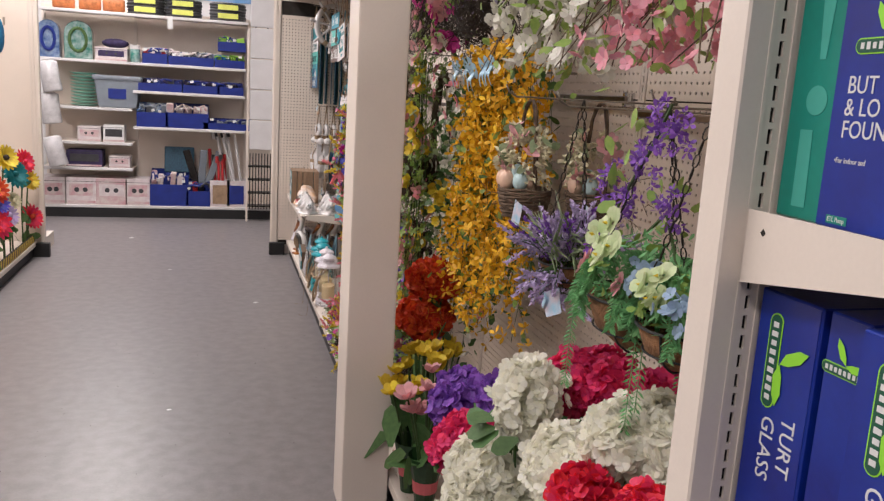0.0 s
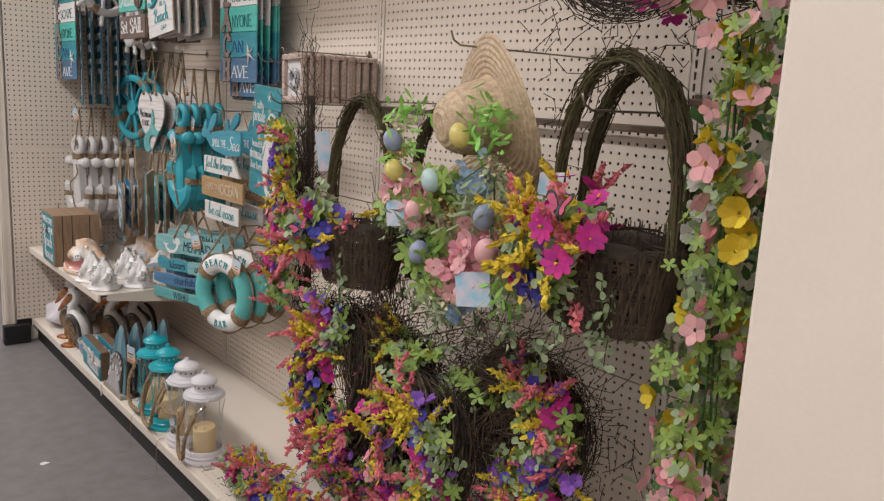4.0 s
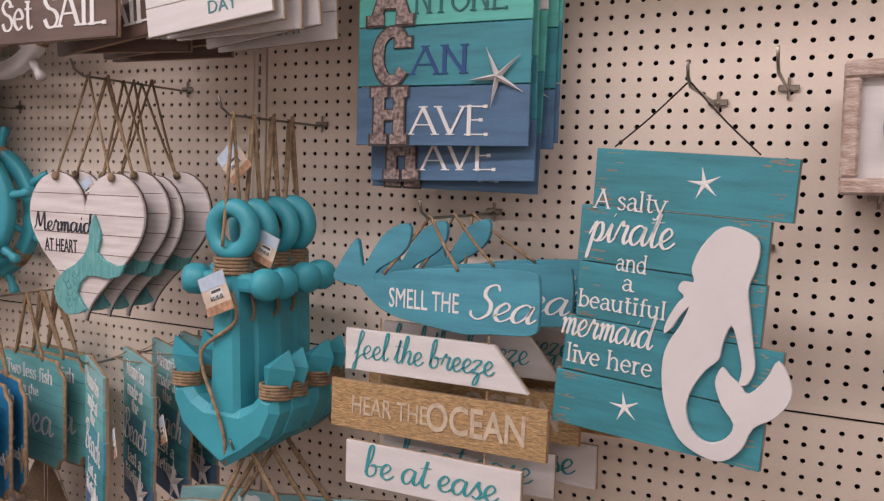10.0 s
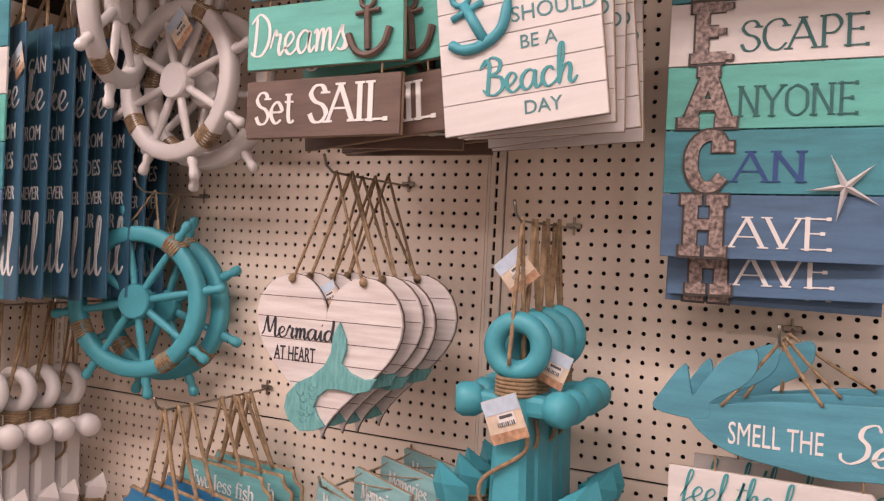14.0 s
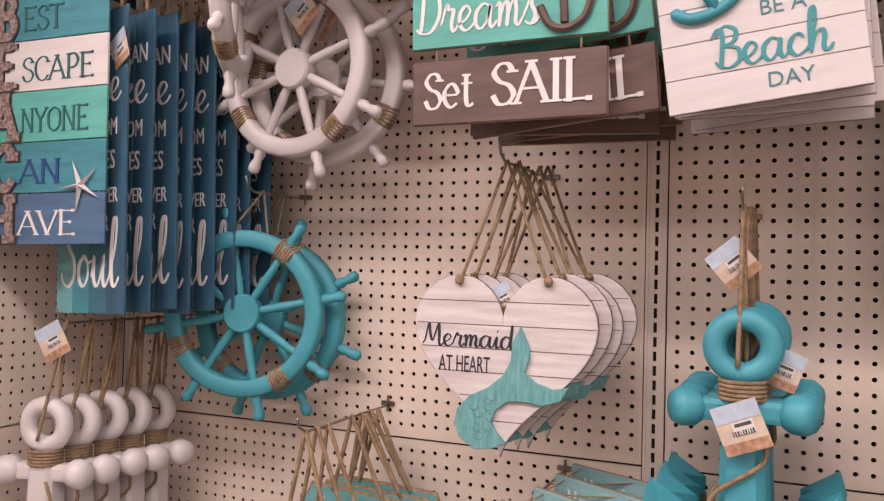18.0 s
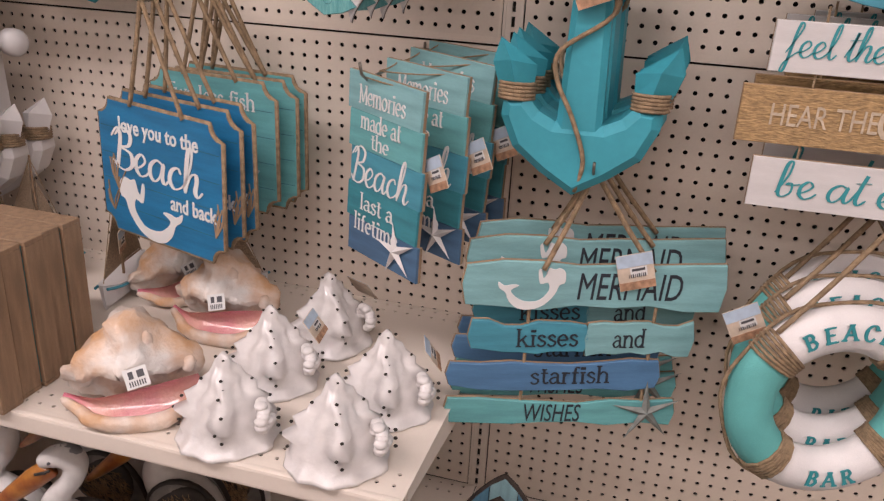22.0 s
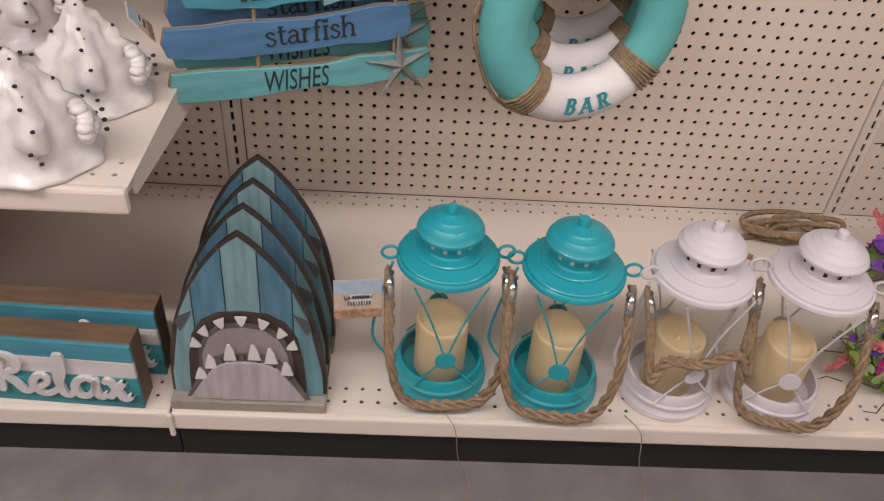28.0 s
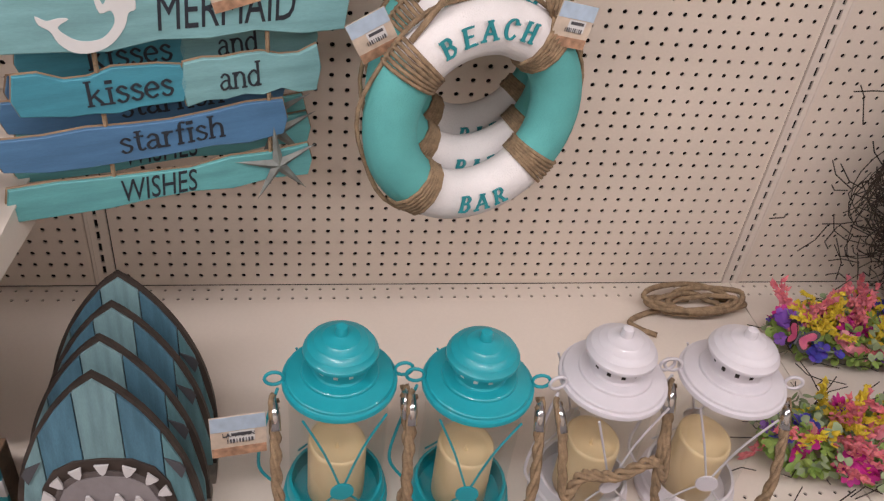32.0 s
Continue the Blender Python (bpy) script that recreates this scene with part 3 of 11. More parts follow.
# end panels across the run
for yy, nm, face, wide in ((BAY + 0.004, "end_panel", 1, 0.655), (-4 * BAY - 0.004, "end_panel", -1, 0.5)):
    ep = thing(nm, Matrix(), "cream pegboard end panel with a slotted edge post and black foot", "end panel", kind="structure")
    nx, ny = int((wide - 0.01) / PITCH), int((1.06 - DECK) / PITCH)
    for z0 in (DECK, 1.06):
        me = PANELS.setdefault((nx, ny), holes("peg_panel", nx, ny, PITCH, 0.0042, 0.003, PEG))
        side = Matrix(((-1, 0, 0, 0), (0, 0, -1, 0), (0, 1, 0, 0), (0, 0, 0, 1))) if face > 0 else Matrix(((1, 0, 0, 0), (0, 0, 1, 0), (0, 1, 0, 0), (0, 0, 0, 1)))
        # inner face looks towards the run
        inner = Matrix(((1, 0, 0, 0), (0, 0, -1, 0), (0, 1, 0, 0), (0, 0, 0, 1))) if face > 0 else Matrix(((-1, 0, 0, 0), (0, 0, 1, 0), (0, 1, 0, 0), (0, 0, 0, 1)))
        x0 = -wide + 0.004 if face > 0 else 0.0
        part("peg_panel", me, PEG, ep, m=Matrix.Translation((x0, yy - face * 0.002, z0 + 0.004)) @ inner)
        part("panel_rim", box(B(), (wide, 0.006, 0.006), (-wide / 2, yy + face * 0.002, z0 + 0.003)), PEG, ep)
        part("panel_rim", box(B(), (wide, 0.006, 1.06 - DECK - ny * PITCH), (-wide / 2, yy + face * 0.002, z0 + ny * PITCH + (1.06 - DECK - ny * PITCH) / 2 + 0.003)), PEG, ep)
    if face > 0:
        part("outer_skin", box(B(), (wide + 0.06, 0.02, TOP), (-wide / 2 - 0.03, yy + 0.022, TOP / 2)), CREAM, ep)
        part("edge_post", box(B(), (0.05, 0.06, TOP), (-wide - 0.028, yy + 0.028, TOP / 2), 0.003), CREAM, ep)
    else:
        part("outer_skin", box(B(), (0.497, 0.006, TOP), (-0.2485, -4.897, TOP / 2)), CREAM, ep)
        part("edge_post", box(B(), (0.035, 0.055, TOP), (-0.5455, -4.8725, TOP / 2), 0.003), CREAM, ep)
        slotted(ep, Matrix.Translation((-0.514, -4.899, DECK)) @ Matrix(((1, 0, 0, 0), (0, 0, -1, 0), (0, 1, 0, 0), (0, 0, 0, 1))))
    # dark sheet added inside the end panel, shade for its holes
    part("hole_shade_panel", box(B(), (wide - 0.01, 0.006, TOP - 0.1), (-wide / 2, yy + face * 0.0085, TOP / 2 + 0.03)), DARK, ep)
    mm = Matrix(((1, 0, 0, 0), (0, 0, -1, 0), (0, 1, 0, 0), (0, 0, 0, 1))) if face > 0 else Matrix(((-1, 0, 0, 0), (0, 0, 1, 0), (0, 1, 0, 0), (0, 0, 0, 1)))
    slotted(ep, Matrix.Translation((-wide - 0.024, yy - face * 0.004, DECK)) @ mm)
    part("foot", box(B(), (0.13, 0.05, 0.105), (-wide - 0.005, yy - face * 0.028, 0.0525), 0.004), KICK, ep)

# base decks, one to a bay
DH = holes("deck_holes", int((BAY - 0.02) / PITCH), 2, PITCH, 0.0034, 0.003, CREAM)
for k in range(5):
    yc = BAY / 2 - k * BAY
    dk = thing("base_deck", pose(0, yc, 0), "cream metal base shelf with punched holes over a black kick plate", "shelf", "base shelves of the run", kind="structure")
    w = BAY - 0.002
    nx = int((BAY - 0.02) / PITCH)
    s = PITCH * 2
    b = B()
    box(b, (FRONT - 2 * s - 0.012, w, 0.003), (-(s + (FRONT - s - 0.012)) / 2, 0, DECK - 0.0015))
    box(b, (0.012, w, 0.003), (-FRONT + 0.006, 0, DECK - 0.0015))
    for e in (-1, 1):
        for xx in (-s / 2, -FRONT + 0.012 + s / 2):
            box(b, (s, (w - nx * PITCH) / 2, 0.003), (xx, e * (nx * PITCH + w) / 4, DECK - 0.0015))
    part("sheet", b, CREAM, dk)
    part("back_hole_strip", DH, CREAM, dk, m=Matrix.Translation((0, -nx * PITCH / 2, DECK)) @ pose(0, 0, 0, 0, 0, 90))
    part("front_hole_strip", DH, CREAM, dk, m=Matrix.Translation((-FRONT + 0.012 + s, -nx * PITCH / 2, DECK)) @ pose(0, 0, 0, 0, 0, 90))
    # near-black sheet close under the deck, painted shade for the punched holes
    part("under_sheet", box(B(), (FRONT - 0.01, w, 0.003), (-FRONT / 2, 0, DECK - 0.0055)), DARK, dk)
    part("front_lip", box(B(), (0.012, w, 0.036), (-FRONT - 0.003, 0, DECK - 0.019), 0.004, seg=2), CREAM, dk)
    part("kick_plate", box(B(), (0.02, w, DECK - 0.037), (-FRONT + 0.022, 0, (DECK - 0.037) / 2)), KICK, dk)
    clip = B()
    box(clip, (0.006, 0.008, 0.05), (-FRONT - 0.011, BAY / 2, DECK - 0.024), 0.002)
    part("joint_clip", clip, CREAM, dk)

# raised shelf and top canopy
def metal_shelf(yc, top, depth, label, lip=0.034):
    sh = thing("metal_shelf", pose(0, yc, top), label, "shelf")
    w = BAY - 0.008
    nx = int((w - 0.01) / PITCH)
    b = B()
    s = 2 * PITCH
    box(b, (depth - 2 * s - 0.012, w, 0.003), (-(s + depth - s - 0.012) / 2, 0, -0.0015))
    box(b, (0.012, w, 0.003), (-depth + 0.006, 0, -0.0015))
    for e in (-1, 1):
        for xx in (-s / 2, -depth + 0.012 + s / 2):
            box(b, (s, abs(w - nx * PITCH) / 2, 0.003), (xx, e * (nx * PITCH + w) / 4, -0.0015))
    part("sheet", b, CREAM, sh)
    part("back_hole_strip", DH, CREAM, sh, m=Matrix.Translation((0, -nx * PITCH / 2, 0)) @ pose(0, 0, 0, 0, 0, 90))
    part("front_hole_strip", DH, CREAM, sh, m=Matrix.Translation((-depth + 0.012 + s, -nx * PITCH / 2, 0)) @ pose(0, 0, 0, 0, 0, 90))
    part("under_sheet", box(B(), (depth - 0.03, w - 0.01, 0.003), (-depth / 2, 0, -0.016)), CREAM, sh)
    # added dark sheet that gives the shelf holes their shade by colour
    part("hole_shade_sheet", box(B(), (depth - 0.04, w - 0.02, 0.002), (-depth / 2, 0, -0.0055)), DARK, sh)
    part("front_lip", box(B(), (0.014, w, lip), (-depth - 0.003, 0, -lip / 2 + 0.001), 0.005, seg=2), CREAM, sh)
    for s2 in (-1, 1):
        br = B()
        slab(br, [(-0.004, -0.095), (-0.004, -0.004), (-depth + 0.03, -0.004), (-depth + 0.03, -0.03)], 0.004, m=Matrix.Translation((0, s2 * (w / 2 - 0.004) + 0.002, 0)) @ pose(0, 0, 0, 90, 0, 0))
        part("bracket", br, CREAM, sh)
    return sh


metal_shelf(BAY / 2 - 0.018, SHELF, 0.572, "cream metal shelf with punched holes holding shells")
for k in (0, 1):
    metal_shelf(BAY / 2 - k * BAY, TOP + 0.02, 0.58, "cream metal top shelf over the hanging signs")

# ---- seaside signs and ornaments on the pegboard ----


def hook(y, z, length, material=STEEL, label="zinc wire peg hook in the pegboard"):
    h = thing("peg_hook", wallpose(y, z, 0), label, "hook", "peg hooks on the wall")
    part("prong", tube(B(), [(0, 0, 0), (0, -0.004, 0.02), (0, -0.006, length - 0.02), (0, 0.004, length), (0, 0.022, length + 0.008)], 0.0024, 6), material, h, smooth=True)
    b = B()
    box(b, (0.03, 0.01, 0.004), (0, 0, 0.004), 0.0015)
    tube(b, [(0, -0.016, 0.004), (0, 0.016, 0.004)], 0.0024, 6)
    part("back_plate", b, material, h)
    return h


def rope_v(parent, ends, top, r=0.0028, knot=0.0, material=ROPE, name="rope"):
    for e in ends:
        a, c = Vector(e), Vector(top)
        b = B()
        mid = (a + c) / 2 + Vector((0, -0.003, 0))
        tube(b, smooth_path([a, mid, c], 4), r, 6)
        if knot:
            ball(b, a + Vector((0, 0.006, 0)), knot, 8, 6, (1, 1.2, 0.9))
        part(name, b, material, parent, smooth=True)


def tag(parent, x, y, z, size=0.05, roll=12, blue=False):
    """A hanging price tag of card with a printed sea edge and bars."""
    w, h = size, size * 1.08
    t = part("price_tag", box(B(), (w, h, 0.0012)), TAGP, parent, "sandy beach-print card price tag", m=pose(x, y, z, 0, -6, roll))
    part("tag_print", box(B(), (w * 0.98, h * 0.34, 0.0006), (0, h * 0.32, 0.0011)), TAGB, t)
    part("tag_label", box(B(), (w * 0.46, h * 0.26, 0.0006), (0.004, 0.0, 0.0014)), TXTW, t)
    part("tag_sand", box(B(), (w * 0.98, h * 0.22, 0.0006), (0, -h * 0.38, 0.0011)), TAGS, t)
    bars = B()
    for i in range(9):
        box(bars, (w * 0.018 * (1 + i % 3 * 0.6), h * 0.1, 0.0005), (-w * 0.2 + i * w * 0.055, -0.1 * h, 0.0018))
    box(bars, (w * 0.36, h * 0.07, 0.0005), (0.004, 0.06 * h, 0.0018))
    tagged(part("tag_bar_code", bars, INK, t), kind="stuff")
    return t


def plank(parent, w, h, x, y, z, material, th=0.008, edge=True, jag=0.0, name="plank", seed=0):
    rnd = random.Random(seed)
    out = [(-w / 2, -h / 2), (w / 2, -h / 2), (w / 2, h / 2), (-w / 2, h / 2)]
    out = [(a + rnd.uniform(-jag, jag), b + rnd.uniform(-jag, jag) * 0.4) for a, b in out]
    p = part(name, slab(B(), out, th * 0.5, th * 0.5, 0.0006), material, parent, m=pose(x, y, z))
    if edge:
        part("raw_edge", slab(B(), [(a * 1.006, b * 1.012) for a, b in out], th * 0.52), EDGEW, p)
    return p


def silhouette(parent, pts, s, x, y, z, material, name="figure", th=0.004, flip=False, label=""):
    pts = [tuple(q[:2]) for q in smooth_path([(p[0] * (-s if flip else s), p[1] * s, 0) for p in pts], 3, True)]
    b = slab(B(), pts, th, 0, min(0.0008, th * 0.3))
    return part(name, b, material, parent, label, m=pose(x, y, z))


# plain outline of a swimming figure with a tail, one unit tall
SWIM = [(-.014, .492), (.068, .459), (.089, .405), (.081, .324), (.062, .243), (.081, .135), (.108, 0), (.122, -.081), (.103, -.149), (.068, -.157), (.073, -.095), (.049, 0), (.014, .081), (-.012, 0), (-.02, -.07), (-.07, -.13), (-.115, -.22), (-.13, -.31), (-.095, -.4), (-.027, -.435), (.04, -.4), (.065, -.33), (.01, -.26), (-.025, -.17), (-.005, -.1), (.03, -.13), (.075, -.16), (.11, -.19), (.17, -.11), (.205, -.03), (.262, -.11), (.265, -.19), (.216, -.27), (.143, -.33), (.108, -.43), (.04, -.5), (-.054, -.497), (-.149, -.446), (-.216, -.324), (-.243, -.216), (-.249, -.108), (-.23, -.03), (-.19, .05), (-.165, .13), (-.2, .08), (-.225, .03), (-.256, 0), (-.251, .054), (-.216, .135), (-.19, .175), (-.216, .2), (-.203, .238), (-.155, .243), (-.17, .297), (-.149, .378), (-.108, .446), (-.068, .486)]
LYING = [(-.5,.28),(-.42,.36),(-.32,.34),(-.24,.36),(-.2,.24),(-.16,.2),(-.12,.34),(-.08,.3),(-.12,.1),(-.24,.12),(-.26,-.02),(-.12,-.18),(.08,-.2),(.22,-.14),(.32,-.02),(.2,.06),(.3,.08),(.42,.06),(.52,.12),(.5,.02),(.4,-.06),(.34,-.2),(.2,-.32),(0,-.34),(-.2,-.26),(-.36,-.08),(-.42,.08),(-.5,.12)]


def star(bm, r, th, at=(0, 0, 0), roll=0, slim=0.3, arms=5):
    m = Matrix.Translation(at) @ pose(0, 0, 0, 0, 0, roll)
    c = bm.verts.new(m @ Vector((0, 0, th)))
    d = bm.verts.new(m @ Vector((0, 0, 0)))
    ring = []
    for i in range(arms * 2):
        a = math.pi * i / arms + math.pi / 2
        q = r if i % 2 == 0 else r * slim
        ring.append(bm.verts.new(m @ Vector((q * math.cos(a), q * math.sin(a), th * 0.25))))
    for i in range(arms * 2):
        j = (i + 1) % (arms * 2)
        bm.faces.new((ring[i], ring[j], c))
        bm.faces.new((ring[j], ring[i], d))
    return bm


# hearts
def heart_sign():
    s = thing("heart_sign", Matrix(), "whitewashed plank heart sign with a glittery teal fish tail", "wall sign", "heart signs on one hook")
    pts = []
    for i in range(56):
        t = 2 * math.pi * i / 56
        pts.append((0.148 * math.sin(t) ** 3 * 1.0, 0.0097 * (13 * math.cos(t) - 5 * math.cos(2 * t) - 2 * math.cos(3 * t) - math.cos(4 * t)) + 0.02))
    part("heart_board", slab(B(), pts, 0.008, 0, 0.0012), WASHW, s)
    part("dark_edge", slab(B(), [(x * 1.006, y * 1.006) for x, y in pts], 0.004, -0.001), BROWNW, s)
    for gy in (-0.09, -0.053, -0.016, 0.021, 0.058, 0.095):
        xs = [p[0] for p, q in zip(pts, pts[1:] + pts[:1]) if (p[1] - gy) * (q[1] - gy) <= 0]
        if len(xs) >= 2:
            part("plank_joint", box(B(), (max(xs) - min(xs) - 0.004, 0.0013, 0.0006), ((max(xs) + min(xs)) / 2, gy, 0.0081)), BROWNW, s)
    tail = [(-0.066, -0.118), (-0.075, -0.098), (-0.07, -0.074), (-0.05, -0.053), (-0.02, -0.038), (0.004, -0.018), (0.016, 0.006), (0.018, 0.034), (0.03, 0.058), (0.044, 0.03), (0.046, 0.012), (0.038, -0.012),
            (0.056, -0.026), (0.082, -0.034), (0.107, -0.03), (0.094, -0.052), (0.066, -0.06), (0.034, -0.056), (0.012, -0.058), (-0.006, -0.072), (-0.014, -0.09), (-0.004, -0.108), (0.01, -0.122), (-0.012, -0.132), (-0.04, -0.136)]
    part("fish_tail", slab(B(), tail, 0.006, 0.0085, 0.001), AQGL, s, "glittery teal wooden fish tail")
    sc = B()
    for i in range(14):
        x, y = random.uniform(-0.055, -0.01), random.uniform(-0.12, -0.05)
        tube(sc, [(x + 0.007 * math.cos(a), y + 0.007 * math.sin(a), 0.0147) for a in [math.pi * (1 + k / 5) for k in range(6)]], 0.0005, 4)
    tagged(part("scale_mark", sc, TXTG, s), kind="stuff")
    penned("Mermaid", 0.019, s, TXTK, -0.056, 0.032, 0.0083, fit=0.152, thick=0.2)
    words("AT HEART", 0.037, s, TXTK, -0.062, -0.006, 0.0083, wide=0.5)
    return s


AQGL = mat("glitter_teal", (0.10, 0.36, 0.37), 0.4, var=0.2, scale=16, bump=0.2, second=(0.2, 0.5, 0.5), stretch=(12, 2, 4))
hs = heart_sign()
HK = (0.192, 1.575)
hook(*HK, 0.29)
for i, (o, dy, dz, tn, rl) in enumerate(((0.262, 0.0, 0.0, 2, 0), (0.222, -0.012, 0.004, 5, 1), (0.18, -0.022, 0.0, -3, -1), (0.135, -0.034, 0.006, 4, 1))):
    m = wallpose(0.19 + dy, 1.255 + dz, o, tn, rl)
    ob = hs if i == 0 else copy_thing(hs, m)
    ob.matrix_basis = m
    up = m.inverted() @ Vector((-o + 0.004, HK[0], HK[1] - 0.002))
    rope_v(ob, ((-0.072, 0.122, 0.012), (0.072, 0.122, 0.012)), up, 0.0026, 0.0075)
tag(hs, -0.005, 0.1, -0.004, 0.042, 28)


# ship wheels
def ship_wheel(material, label, R=0.148):
    w = thing("ship_wheel", Matrix(), label, "ship wheel", "ship wheels on hooks")
    rim = B()
    n = 40
    prof = [(-0.017, -0.011), (-0.012, -0.016), (0.012, -0.016), (0.017, -0.011), (0.017, 0.011), (0.012, 0.016), (-0.012, 0.016), (-0.017, 0.011)]
    rings = [[rim.verts.new(((R + a) * math.cos(2 * math.pi * i / n), (R + a) * math.sin(2 * math.pi * i / n), c)) for a, c in prof] for i in range(n)]
    for i in range(n):
        for j in range(8):
            rim.faces.new((rings[i][j], rings[i][(j + 1) % 8], rings[(i + 1) % n][(j + 1) % 8], rings[(i + 1) % n][j]))
    part("rim", rim, material, w, smooth=True)
    part("hub", lathe(B(), [(0, -0.014), (0.036, -0.014), (0.038, -0.01), (0.038, 0.012), (0.035, 0.016), (0, 0.016)], 24), material, w)
    for i in range(8):
        a = 2 * math.pi * i / 8 + 0.14
        m = pose(0, 0, 0, 0, 0, math.degrees(a)) @ pose(0, 0, 0, 0, 90, 0)
        part("spoke", lathe(B(), [(0.008, 0.035), (0.0095, 0.07), (0.0075, 0.132)], 8, m), material, w, smooth=True)
        part("handle", lathe(B(), [(0.008, 0.162), (0.0115, 0.175), (0.008, 0.186), (0.0115, 0.2), (0.0105, 0.21), (0, 0.216)], 9, m), material, w, smooth=True)
    for a in (52, 140, 205, 300):
        b = B()
        for k in range(6):
            q = math.radians(a + (k - 2.5) * 2.4)
            c = Vector((R * math.cos(q), R * math.sin(q), 0))
            rad = Vector((math.cos(q), math.sin(q), 0))
            tube(b, [c + rad * 0.0195 * math.cos(u) + Vector((0, 0, 0.0185 * math.sin(u))) for u in [2 * math.pi * j / 10 for j in range(10)]], 0.0031, 5, True)
        tagged(part("rope_wrap", b, ROPE, w, smooth=True), kind="stuff")
    return w


tw = ship_wheel(TEAL, "teal wooden ship wheel with jute wraps on a hook")
WK = (0.735, 1.545)
hook(*WK, 0.2)
for i, (o, dy, dz, tn, rl) in enumerate(((0.15, 0.0, 0.0, 14, 3), (0.08, -0.012, -0.012, 8, 18))):
    m = wallpose(0.775 + dy, 1.302 + dz, o, tn, rl)
    ob = tw if i == 0 else copy_thing(tw, m)
    ob.matrix_basis = m
    up = m.inverted() @ Vector((-o, WK[0], WK[1]))
    rope_v(ob, ((-0.035, 0.155, 0), (0.055, 0.147, 0)), up, 0.0024)
ww = ship_wheel(WHITEP, "white wooden ship wheel with jute wraps on a hook")
WW = (0.60, 2.0)
hook(*WW, 0.36)
for i, (o, y, dz, tn, rl) in enumerate(((0.2, 0.635, 1.765, -4, 10), (0.15, 0.6, 1.755, 3, 30), (0.30, 0.70, 1.90, -62, 0))):
    m = wallpose(y, dz, o, tn, rl)
    ob = ww if i == 0 else copy_thing(ww, m)
    ob.matrix_basis = m
    up = m.inverted() @ Vector((-o, WW[0], WW[1]))
    rope_v(ob, ((-0.03, 0.155, 0), (0.05, 0.147, 0)), up, 0.0024)
    if i in (0, 2):
        tag(ob, 0.05, 0.09, 0.03, 0.06, 28)


# anchors
def anchor(material, label, group):
    a = thing("anchor", Matrix(), label, "anchor", group)
    part("ring", tube(B(), [(0.038 * math.cos(t), 0.038 * math.sin(t), 0) for t in [2 * math.pi * i / 22 for i in range(22)]], 0.0165, 10, True), material, a, smooth=True)
    part("shank", slab(B(), [(-0.024, -0.05), (0.024, -0.05), (0.033, -0.33), (-0.033, -0.33)], 0.046, -0.023, 0.009), material, a)
    cb = B()
    box(cb, (0.125, 0.032, 0.032), (0, -0.088, 0), 0.008, seg=2)
    part("crossbar", cb, material, a)
    for s in (-1, 1):
        part("bar_knob", lathe(B(), [(0, -0.022), (0.02, -0.02), (0.027, -0.008), (0.027, 0.012), (0.021, 0.022), (0, 0.024)], 14, Matrix.Translation((s * 0.072, -0.088, 0.004)) @ pose(0, 0, 0, 0, s * 62, 0)), material, a, smooth=True)
    arms = [(0.0, -0.408), (0.05, -0.378), (0.092, -0.345), (0.112, -0.3), (0.11, -0.272), (0.078, -0.268), (0.058, -0.29), (0.034, -0.302),
            (-0.034, -0.302), (-0.058, -0.29), (-0.078, -0.268), (-0.11, -0.272), (-0.112, -0.3), (-0.092, -0.345), (-0.05, -0.378)]
    part("arm", slab(B(), arms, 0.056, -0.028, 0.013), material, a)
    for s in (-1, 1):
        f = B()
        top = f.verts.new((s * 0.122, -0.192, 0.004))
        base = [f.verts.new((s * 0.07 + dx, -0.262 + dy, dz)) for dx, dy, dz in ((0, 0.005, 0), (s * 0.022, 0.002, 0.026), (s * 0.048, -0.008, 0), (s * 0.022, 0.002, -0.026))]
        mid = [f.verts.new((s * 0.098 + dx, -0.228 + dy, dz)) for dx, dy, dz in ((-s * 0.03, 0.0, 0), (s * 0.004, 0.008, 0.03), (s * 0.034, 0.0, 0), (s * 0.004, 0.008, -0.03))]
        for i in range(4):
            j = (i + 1) % 4
            f.faces.new((base[i], base[j], mid[j], mid[i]))
            f.faces.new((mid[i], mid[j], top))
        f.faces.new(base)
        part("fluke", f, material, a)
        wr = B()
        for k in range(5):
            c = Vector((s * 0.094, -0.276 + k * 0.0052, 0))
            tube(wr, [c + Vector((0.025 * math.cos(u), 0.003 * math.sin(u), 0.029 * math.sin(u))) for u in [2 * math.pi * j / 12 for j in range(12)]], 0.003, 5, True)
        part("rope_wrap", wr, ROPE, a, smooth=True)
    nk = B()
    for k in range(5):
        tube(nk, [(0.03 * math.cos(u), -0.048 - k * 0.006, 0.028 * math.sin(u)) for u in [2 * math.pi * j / 12 for j in range(12)]], 0.0034, 5, True)
    part("neck_wrap", nk, ROPE, a, smooth=True)
    tr = [(0.022, -0.1, 0.03), (0.03, -0.15, 0.028), (-0.034, -0.2, 0.03), (-0.036, -0.24, 0.03), (-0.01, -0.29, 0.033), (0.012, -0.35, 0.032), (0.004, -0.4, 0.02)]
    part("trailing_rope", tube(B(), smooth_path(tr, 5), 0.0034, 6), ROPE, a, smooth=True)
    return a


